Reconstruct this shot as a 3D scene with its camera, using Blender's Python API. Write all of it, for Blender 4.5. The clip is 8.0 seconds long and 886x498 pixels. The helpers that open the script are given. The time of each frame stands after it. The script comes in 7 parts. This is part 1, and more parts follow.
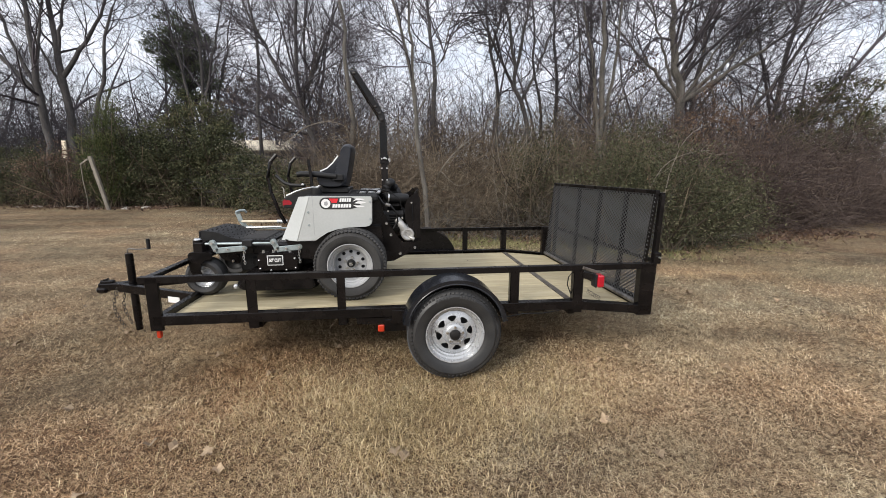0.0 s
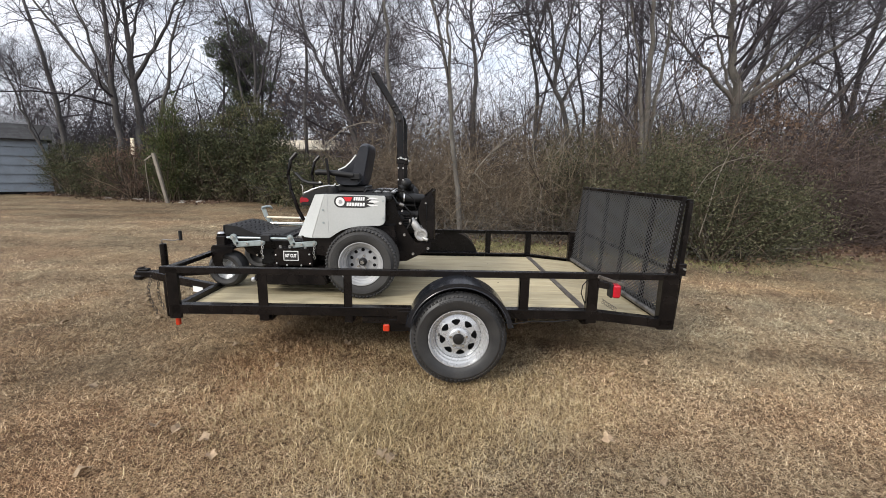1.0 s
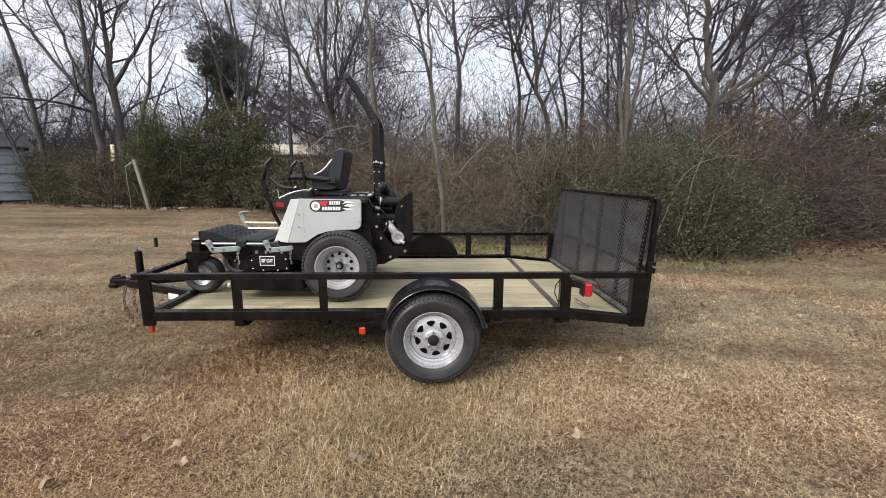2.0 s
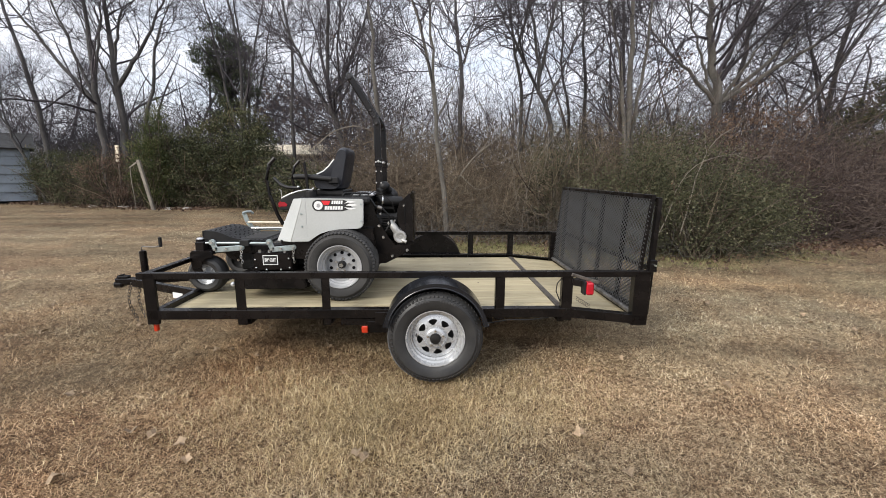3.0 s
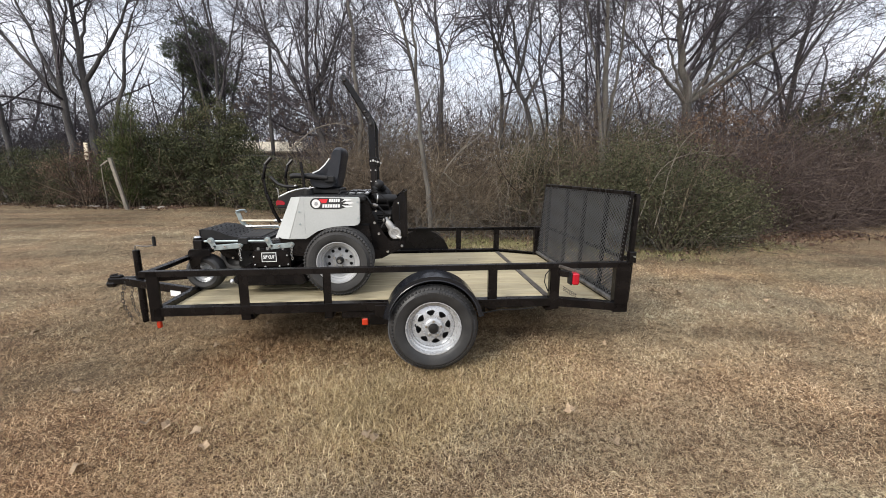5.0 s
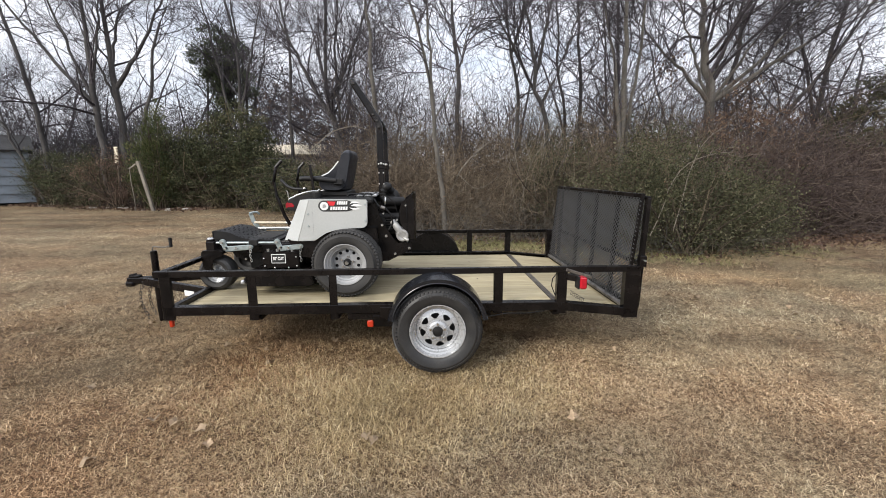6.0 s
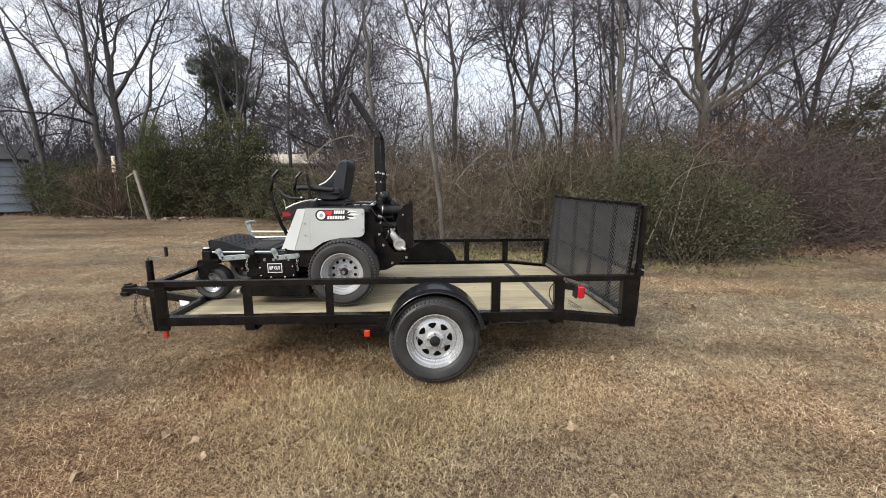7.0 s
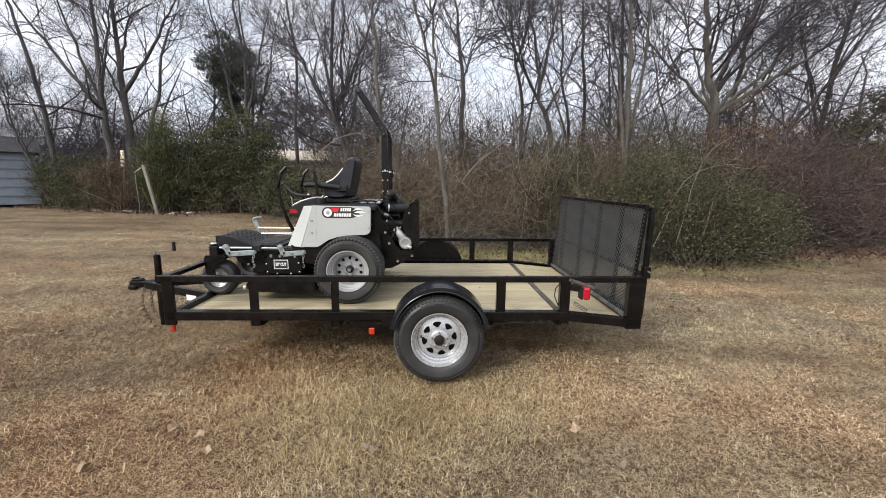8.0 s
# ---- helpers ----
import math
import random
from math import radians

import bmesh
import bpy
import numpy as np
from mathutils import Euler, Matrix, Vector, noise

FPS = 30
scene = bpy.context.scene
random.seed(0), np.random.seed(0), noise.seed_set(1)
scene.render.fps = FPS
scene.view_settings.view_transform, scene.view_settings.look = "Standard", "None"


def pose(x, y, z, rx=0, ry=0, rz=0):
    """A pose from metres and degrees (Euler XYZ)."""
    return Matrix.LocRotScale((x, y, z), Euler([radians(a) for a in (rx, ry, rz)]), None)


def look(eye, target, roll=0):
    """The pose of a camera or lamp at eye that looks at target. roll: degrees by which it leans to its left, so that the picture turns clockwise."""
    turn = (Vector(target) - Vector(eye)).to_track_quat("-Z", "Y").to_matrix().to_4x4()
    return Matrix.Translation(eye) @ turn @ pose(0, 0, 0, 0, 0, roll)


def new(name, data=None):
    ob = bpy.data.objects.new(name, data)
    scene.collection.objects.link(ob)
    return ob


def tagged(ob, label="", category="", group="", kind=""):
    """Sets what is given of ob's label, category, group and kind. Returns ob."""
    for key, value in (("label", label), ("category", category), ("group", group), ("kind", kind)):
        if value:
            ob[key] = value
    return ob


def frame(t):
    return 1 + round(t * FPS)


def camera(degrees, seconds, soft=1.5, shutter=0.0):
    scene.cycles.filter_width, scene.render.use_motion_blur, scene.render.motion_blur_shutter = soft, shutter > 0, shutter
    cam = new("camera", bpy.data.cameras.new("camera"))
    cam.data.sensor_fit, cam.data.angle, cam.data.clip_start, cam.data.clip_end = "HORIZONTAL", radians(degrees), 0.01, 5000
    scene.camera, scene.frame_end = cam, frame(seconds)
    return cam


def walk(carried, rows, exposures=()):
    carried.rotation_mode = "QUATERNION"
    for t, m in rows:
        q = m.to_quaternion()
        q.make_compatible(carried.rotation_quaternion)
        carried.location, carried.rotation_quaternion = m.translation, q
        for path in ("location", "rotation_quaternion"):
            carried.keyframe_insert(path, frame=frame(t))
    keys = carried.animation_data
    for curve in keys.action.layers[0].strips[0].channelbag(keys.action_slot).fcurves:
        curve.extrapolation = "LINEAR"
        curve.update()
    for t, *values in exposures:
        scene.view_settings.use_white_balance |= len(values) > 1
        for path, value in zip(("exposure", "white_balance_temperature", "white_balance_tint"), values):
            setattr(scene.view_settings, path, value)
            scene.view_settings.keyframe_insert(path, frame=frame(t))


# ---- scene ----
cam = camera(95.2, 8.0, soft=0.9)
PATH = [
    (0, (1.731, -2.865, 1.501), (1.967, -0.915, 1.125), -0.0),
    (0.5, (1.819, -2.828, 1.496), (1.944, -0.868, 1.123), 0.3),
    (1, (1.977, -2.836, 1.496), (2.01, -0.871, 1.126), 1.1),
    (1.5, (2.066, -2.867, 1.497), (2.134, -0.901, 1.134), 0.6),
    (1.7, (2.086, -2.867, 1.5), (2.168, -0.901, 1.141), 0.4),
    (2.8, (2.093, -2.882, 1.495), (2.175, -0.914, 1.14), 0.3),
    (3, (2.097, -2.884, 1.496), (2.166, -0.917, 1.138), 0.2),
    (3.5, (2.1, -2.887, 1.497), (2.169, -0.922, 1.135), 0.2),
    (4, (2.067, -2.933, 1.499), (2.138, -0.966, 1.14), 1.1),
    (4.5, (1.969, -3.01, 1.509), (2.132, -1.05, 1.145), 0.7),
    (4.7, (1.95, -3.039, 1.51), (2.135, -1.083, 1.137), 0.0),
    (5.8, (2.048, -3.051, 1.522), (2.141, -1.088, 1.15), -0.1),
    (6, (2.066, -3.042, 1.518), (2.146, -1.078, 1.153), -0.2),
    (6.5, (2.075, -3.034, 1.516), (2.153, -1.063, 1.183), -0.0),
    (7, (2.068, -3.035, 1.519), (2.161, -1.063, 1.197), -0.2),
    (7.5, (2.064, -3.035, 1.524), (2.137, -1.065, 1.181), 0.4),
    (8, (2.059, -3.034, 1.523), (2.129, -1.062, 1.194), 0.6),
]
walk(cam, [(t, look(eye, target, roll)) for t, eye, target, roll in PATH], [(0, 0.52), (0.7, 0.58), (1.5, 0.62), (8, 0.62)])

# ---- sky and sun: thin bright overcast, the sun soft behind cloud on the left ----
SUN_AZ, SUN_EL = 226.0, 33.0   # degrees: azimuth of the sun seen from the place (0 = +x, 90 = +y)
world = bpy.data.worlds.new("sky")
scene.world = world
world.use_nodes = True
wn, wl = world.node_tree.nodes, world.node_tree.links
wn.clear()
w_out, w_bg = wn.new("ShaderNodeOutputWorld"), wn.new("ShaderNodeBackground")
w_sky = wn.new("ShaderNodeTexSky")
w_sky.sky_type, w_sky.sun_disc = "NISHITA", False
w_sky.sun_elevation, w_sky.sun_rotation = radians(SUN_EL), radians(90 - SUN_AZ)
w_sky.air_density, w_sky.dust_density = 1.0, 2.0
w_tc, w_map = wn.new("ShaderNodeTexCoord"), wn.new("ShaderNodeMapping")
w_map.inputs["Scale"].default_value = (1.0, 1.0, 3.2)
w_noise = wn.new("ShaderNodeTexNoise")
w_noise.inputs["Scale"].default_value, w_noise.inputs["Detail"].default_value = 3.2, 7.0
w_noise.inputs["Roughness"].default_value = 0.55
w_ramp = wn.new("ShaderNodeValToRGB")
w_ramp.color_ramp.elements[0].position, w_ramp.color_ramp.elements[0].color = 0.36, (0.58, 0.58, 0.58, 1)
w_ramp.color_ramp.elements[1].position, w_ramp.color_ramp.elements[1].color = 0.56, (0.96, 0.96, 0.96, 1)
w_mix = wn.new("ShaderNodeMix")
w_mix.data_type = "RGBA"
w_mix.inputs["B"].default_value = (7.4, 7.65, 8.4, 1)
w_bg.inputs["Strength"].default_value = 0.11
wl.new(w_tc.outputs["Generated"], w_map.inputs["Vector"])
wl.new(w_map.outputs["Vector"], w_noise.inputs["Vector"])
wl.new(w_noise.outputs["Fac"], w_ramp.inputs["Fac"])
wl.new(w_ramp.outputs["Color"], w_mix.inputs["Factor"])
wl.new(w_sky.outputs["Color"], w_mix.inputs["A"])
w_sep, w_grad, w_lift = wn.new("ShaderNodeSeparateXYZ"), wn.new("ShaderNodeMapRange"), wn.new("ShaderNodeVectorMath")   # an overcast sky is brightest overhead
w_grad.inputs["From Min"].default_value, w_grad.inputs["From Max"].default_value = 0.25, 1.0
w_grad.inputs["To Min"].default_value, w_grad.inputs["To Max"].default_value = 1.0, 1.5
w_lift.operation = "SCALE"
wl.new(w_tc.outputs["Generated"], w_sep.inputs["Vector"])
wl.new(w_sep.outputs["Z"], w_grad.inputs["Value"])
wl.new(w_mix.outputs["Result"], w_lift.inputs[0])
wl.new(w_grad.outputs["Result"], w_lift.inputs["Scale"])
wl.new(w_lift.outputs["Vector"], w_bg.inputs["Color"])
wl.new(w_bg.outputs["Background"], w_out.inputs["Surface"])

sun_data = bpy.data.lights.new("sun", "SUN")
sun_data.energy, sun_data.angle, sun_data.color = 2.1, radians(18), (1.0, 0.95, 0.87)
sun = new("sun", sun_data)
sun.matrix_world = look((20 * math.cos(radians(SUN_AZ)) * math.cos(radians(SUN_EL)), 20 * math.sin(radians(SUN_AZ)) * math.cos(radians(SUN_EL)), 20 * math.sin(radians(SUN_EL))), (0, 0, 0))


# ---- materials ----
def mat(name, c1, c2=None, rough=0.5, metal=0.0, scale=6.0, fine=90.0, bump=0.15, grain=0.25, rvar=0.12, vary=0.0, stretch=(1, 1, 1), coat=0.0, per="", trans=0.0, dist=0.004, spec=0.5):
    """A surface of two tones at a large and a small scale, with fine relief. per: 'island' or 'object' varies its pieces."""
    m = bpy.data.materials.new(name)
    m.use_nodes = True
    n, l = m.node_tree.nodes, m.node_tree.links
    b = n["Principled BSDF"]
    c2 = c2 or tuple(0.7 * c for c in c1)
    tc, mp = n.new("ShaderNodeTexCoord"), n.new("ShaderNodeMapping")
    mp.inputs["Scale"].default_value = stretch
    l.new(tc.outputs["Object"], mp.inputs["Vector"])
    big, small = n.new("ShaderNodeTexNoise"), n.new("ShaderNodeTexNoise")
    big.inputs["Scale"].default_value, big.inputs["Detail"].default_value = scale, 5.0
    small.inputs["Scale"].default_value, small.inputs["Detail"].default_value = fine, 3.0
    l.new(mp.outputs["Vector"], big.inputs["Vector"])
    l.new(mp.outputs["Vector"], small.inputs["Vector"])
    ramp = n.new("ShaderNodeMapRange")
    ramp.inputs["From Min"].default_value, ramp.inputs["From Max"].default_value = 0.32, 0.68
    l.new(big.outputs["Fac"], ramp.inputs["Value"])
    mix = n.new("ShaderNodeMix")
    mix.data_type = "RGBA"
    mix.inputs["A"].default_value, mix.inputs["B"].default_value = (*c1, 1), (*c2, 1)
    l.new(ramp.outputs["Result"], mix.inputs["Factor"])
    gr = n.new("ShaderNodeMapRange")
    gr.inputs["From Min"].default_value, gr.inputs["From Max"].default_value = 0.25, 0.75
    gr.inputs["To Min"].default_value, gr.inputs["To Max"].default_value = 1 - grain, 1 + grain
    l.new(small.outputs["Fac"], gr.inputs["Value"])
    value = gr.outputs["Result"]
    if per:
        src = n.new("ShaderNodeNewGeometry" if per == "island" else "ShaderNodeObjectInfo")
        pr = n.new("ShaderNodeMapRange")
        pr.inputs["To Min"].default_value, pr.inputs["To Max"].default_value = 1 - vary, 1 + vary
        l.new(src.outputs["Random Per Island" if per == "island" else "Random"], pr.inputs["Value"])
        mu = n.new("ShaderNodeMath")
        mu.operation = "MULTIPLY"
        l.new(value, mu.inputs[0])
        l.new(pr.outputs["Result"], mu.inputs[1])
        value = mu.outputs["Value"]
    hsv = n.new("ShaderNodeHueSaturation")
    l.new(mix.outputs["Result"], hsv.inputs["Color"])
    l.new(value, hsv.inputs["Value"])
    l.new(hsv.outputs["Color"], b.inputs["Base Color"])
    ro = n.new("ShaderNodeMapRange")
    ro.inputs["To Min"].default_value, ro.inputs["To Max"].default_value = max(0.02, rough - rvar), min(1, rough + rvar)
    l.new(big.outputs["Fac"], ro.inputs["Value"])
    l.new(ro.outputs["Result"], b.inputs["Roughness"])
    b.inputs["Metallic"].default_value = metal
    b.inputs["Coat Weight"].default_value = coat
    b.inputs["Specular IOR Level"].default_value = spec
    if trans:
        b.inputs["Transmission Weight"].default_value = trans
    if bump:
        bp = n.new("ShaderNodeBump")
        bp.inputs["Strength"].default_value, bp.inputs["Distance"].default_value = bump, dist
        l.new(small.outputs["Fac"], bp.inputs["Height"])
        l.new(bp.outputs["Normal"], b.inputs["Normal"])
    return m


def two_tone(name, tones, rough=0.8, per="island", scale=0.8, fine=40.0, bump=0.2, amp=1.0, chance=0.3):
    """A mottled natural surface: several tones picked by noise and by each piece's own chance."""
    m = bpy.data.materials.new(name)
    m.use_nodes = True
    n, l = m.node_tree.nodes, m.node_tree.links
    b = n["Principled BSDF"]
    tc = n.new("ShaderNodeTexCoord")
    big, small = n.new("ShaderNodeTexNoise"), n.new("ShaderNodeTexNoise")
    big.inputs["Scale"].default_value, big.inputs["Detail"].default_value = scale, 6.0
    small.inputs["Scale"].default_value, small.inputs["Detail"].default_value = fine, 4.0
    l.new(tc.outputs["Object"], big.inputs["Vector"])
    l.new(tc.outputs["Object"], small.inputs["Vector"])
    ad = n.new("ShaderNodeMath")
    ad.operation = "MULTIPLY_ADD"
    ad.inputs[1].default_value, ad.inputs[2].default_value = amp, 0.0
    l.new(big.outputs["Fac"], ad.inputs[0])
    fac = ad.outputs["Value"]
    if per:
        geo = n.new("ShaderNodeNewGeometry" if per == "island" else "ShaderNodeObjectInfo")
        rm = n.new("ShaderNodeMapRange")
        rm.inputs["To Min"].default_value, rm.inputs["To Max"].default_value = 0.5 * (1 - amp) - chance, 0.5 * (1 - amp) + chance
        l.new(geo.outputs["Random Per Island" if per == "island" else "Random"], rm.inputs["Value"])
        l.new(rm.outputs["Result"], ad.inputs[2])
    else:
        rm = n.new("ShaderNodeMapRange")
        rm.inputs["To Min"].default_value, rm.inputs["To Max"].default_value = -0.35, 0.35
        l.new(small.outputs["Fac"], rm.inputs["Value"])
        l.new(rm.outputs["Result"], ad.inputs[2])
    cr = n.new("ShaderNodeValToRGB")
    e = cr.color_ramp.elements
    e[0].position, e[0].color = 0.2, (*tones[0], 1)
    e[1].position, e[1].color = 0.8, (*tones[-1], 1)
    for i, c in enumerate(tones[1:-1]):
        k = e.new(0.2 + 0.6 * (i + 1) / (len(tones) - 1))
        k.color = (*c, 1)
    l.new(fac, cr.inputs["Fac"])
    l.new(cr.outputs["Color"], b.inputs["Base Color"])
    b.inputs["Roughness"].default_value = rough
    b.inputs["Specular IOR Level"].default_value = 0.25
    if bump:
        bp = n.new("ShaderNodeBump")
        bp.inputs["Strength"].default_value, bp.inputs["Distance"].default_value = bump, 0.02
        l.new(small.outputs["Fac"], bp.inputs["Height"])
        l.new(bp.outputs["Normal"], b.inputs["Normal"])
    return m


M_BLACK = mat("black_gloss_paint", (0.0042, 0.0038, 0.0040), (0.0088, 0.0068, 0.0062), rough=0.26, scale=7, fine=140, bump=0.06, grain=0.3, rvar=0.2, spec=0.24)
M_FENDER = mat("black_fender_paint", (0.007, 0.008, 0.011), (0.011, 0.012, 0.015), rough=0.22, scale=7, fine=120, bump=0.04, spec=0.5)
M_MATTE = mat("black_plastic", (0.0065, 0.0065, 0.007), (0.012, 0.0115, 0.0115), rough=0.5, scale=14, fine=220, bump=0.14, spec=0.3)
M_ENGINE = mat("engine_black", (0.005, 0.005, 0.005), (0.016, 0.0145, 0.0135), rough=0.5, scale=22, fine=200, bump=0.2, spec=0.3)
M_VINYL = mat("seat_vinyl", (0.010, 0.012, 0.017), (0.017, 0.018, 0.023), rough=0.42, scale=20, fine=350, bump=0.2, spec=0.4)
M_WHITE = mat("mower_white_paint", (0.435, 0.445, 0.43), (0.385, 0.395, 0.38), rough=0.34, scale=2.2, fine=60, bump=0.015, grain=0.04)
M_ZINC = mat("zinc_plate", (0.40, 0.455, 0.455), (0.26, 0.30, 0.30), rough=0.36, metal=0.5, scale=30, fine=200, bump=0.05, grain=0.12)
M_STEEL = mat("bright_steel", (0.72, 0.71, 0.68), (0.5, 0.5, 0.48), rough=0.28, metal=0.9, scale=30, fine=200, bump=0.04, grain=0.1)
M_RIM = mat("silver_wheel_paint", (0.50, 0.51, 0.52), (0.44, 0.45, 0.46), rough=0.27, metal=0.5, scale=16, fine=190, bump=0.02, grain=0.05)
M_RIM2 = mat("grey_wheel_paint", (0.42, 0.425, 0.43), (0.35, 0.355, 0.36), rough=0.32, metal=0.25, scale=14, fine=150, bump=0.03, grain=0.05)
M_RUBBER = mat("tyre_rubber", (0.017, 0.0172, 0.018), (0.030, 0.029, 0.028), rough=0.5, scale=9, fine=140, bump=0.2)
M_RUBBER2 = mat("dusty_tyre_rubber", (0.024, 0.023, 0.022), (0.042, 0.040, 0.038), rough=0.82, scale=11, fine=140, bump=0.2)
M_LETTER = mat("raised_tyre_marks", (0.052, 0.052, 0.052), (0.034, 0.034, 0.034), rough=0.7, scale=40, bump=0)
M_RED = mat("red_lens", (0.42, 0.008, 0.02), (0.33, 0.006, 0.016), rough=0.18, scale=30, bump=0, grain=0.05, coat=0.4)
M_DARKRED = mat("dark_red_lens", (0.30, 0.012, 0.022), (0.22, 0.008, 0.015), rough=0.22, scale=30, bump=0, grain=0.05)
M_AMBER = mat("amber_lens", (0.5, 0.042, 0.015), (0.4, 0.03, 0.012), rough=0.2, scale=30, bump=0, grain=0.05, coat=0.4)
M_STICKER = mat("white_sticker", (0.75, 0.75, 0.73), (0.68, 0.68, 0.67), rough=0.45, bump=0, grain=0.04)
M_INK = mat("sticker_black", (0.018, 0.018, 0.018), (0.024, 0.024, 0.024), rough=0.4, bump=0)
M_DECALRED = mat("sticker_red", (0.62, 0.02, 0.03), (0.55, 0.018, 0.025), rough=0.4, bump=0, grain=0.04)
M_BARK = mat("grey_bark", (0.082, 0.076, 0.074), (0.043, 0.040, 0.039), rough=0.95, scale=3.5, fine=26, bump=0.7, stretch=(1, 1, 0.3), dist=0.02)
M_BARK2 = mat("pale_bark", (0.135, 0.124, 0.107), (0.068, 0.062, 0.054), rough=0.95, scale=3.5, fine=24, bump=0.6, stretch=(1, 1, 0.35), dist=0.02)
M_TWIG = mat("dark_twigs", (0.072, 0.063, 0.072), (0.046, 0.041, 0.047), rough=0.95, scale=1.2, fine=20, bump=0, per="island", vary=0.4)
M_BRUSH = two_tone("brown_brush", [(0.038, 0.029, 0.022), (0.075, 0.057, 0.042), (0.126, 0.098, 0.069), (0.22, 0.178, 0.125)], scale=0.5, bump=0)
M_DEADLEAF = two_tone("dead_leaves", [(0.055, 0.034, 0.027), (0.115, 0.072, 0.05), (0.20, 0.135, 0.088)], scale=0.6, bump=0)
M_REDBRUSH = two_tone("red_brown_brush", [(0.033, 0.023, 0.021), (0.057, 0.040, 0.036), (0.090, 0.066, 0.057), (0.15, 0.118, 0.094)], scale=0.5, bump=0)
M_EVERGREEN = two_tone("evergreen_leaves", [(0.024, 0.031, 0.015), (0.054, 0.061, 0.030), (0.092, 0.092, 0.048), (0.145, 0.122, 0.070)], scale=0.6, bump=0, rough=0.9, chance=0.22)
M_PRIVET = two_tone("privet_leaves", [(0.023, 0.026, 0.013), (0.047, 0.050, 0.025), (0.079, 0.079, 0.042), (0.125, 0.117, 0.072)], scale=0.9, bump=0, rough=0.9, chance=0.24)
M_ALU = mat("cast_aluminium", (0.43, 0.42, 0.40), (0.28, 0.275, 0.26), rough=0.36, metal=0.4, scale=20, fine=150, bump=0.08, grain=0.12)
M_PINE = two_tone("dark_needles", [(0.038, 0.052, 0.030), (0.076, 0.095, 0.053), (0.12, 0.135, 0.078)], scale=0.9, bump=0, rough=0.75)
M_CEDAR = two_tone("cedar_sprays", [(0.024, 0.038, 0.013), (0.046, 0.062, 0.020), (0.082, 0.094, 0.032), (0.13, 0.128, 0.05)], scale=0.9, bump=0, rough=0.75)
M_REDLEAF = two_tone("red_brown_leaves", [(0.075, 0.046, 0.036), (0.13, 0.080, 0.060), (0.20, 0.14, 0.10)], scale=0.9, bump=0)
M_GRASS = two_tone("dry_grass", [(0.105, 0.064, 0.040), (0.275, 0.185, 0.113), (0.465, 0.347, 0.217), (0.67, 0.555, 0.39)], scale=1.8, bump=0, rough=0.9, amp=0.75, chance=0.43)
M_GREENGRASS = two_tone("green_grass_blades", [(0.16, 0.112, 0.052), (0.33, 0.245, 0.122), (0.56, 0.45, 0.27)], scale=1.1, bump=0, rough=0.85)
M_WEED = two_tone("green_weeds", [(0.08, 0.085, 0.035), (0.17, 0.165, 0.07), (0.33, 0.29, 0.15)], scale=1.1, bump=0, rough=0.85)
M_SIDING = mat("pale_blue_siding", (0.20, 0.235, 0.27), (0.16, 0.185, 0.21), rough=0.5, scale=2.0, fine=30, bump=0.03, grain=0.08)
M_ROOF = mat("old_roofing", (0.046, 0.047, 0.050), (0.030, 0.030, 0.032), rough=0.9, scale=4, fine=30, bump=0.4)
M_CREAM = mat("cream_boards", (0.78, 0.70, 0.54), (0.66, 0.58, 0.44), rough=0.8, scale=1.5, fine=12, bump=0.1)
M_POST = mat("weathered_post", (0.25, 0.222, 0.182), (0.12, 0.105, 0.088), rough=0.95, scale=6, fine=40, bump=0.6, stretch=(1, 1, 0.25), dist=0.01)
M_MESH = mat("worn_black_mesh", (0.062, 0.064, 0.067), (0.095, 0.094, 0.093), rough=0.42, scale=8, fine=90, bump=0.0, spec=0.5)
M_HINGE = mat("scuffed_steel", (0.22, 0.21, 0.20), (0.06, 0.055, 0.05), rough=0.45, metal=0.6, scale=14, fine=120, bump=0.1)
M_SCUFF = mat("scuffed_black_steel", (0.030, 0.022, 0.018), (0.14, 0.125, 0.105), rough=0.5, metal=0.2, scale=26, fine=160, bump=0.1, grain=0.4)
M_CHAIN = mat("dull_chain", (0.085, 0.074, 0.066), (0.045, 0.038, 0.033), rough=0.6, metal=0.5, scale=60, bump=0.1)
M_STONE = mat("pale_rubble", (0.42, 0.39, 0.35), (0.28, 0.26, 0.23), rough=0.95, scale=6, fine=40, bump=0.5)


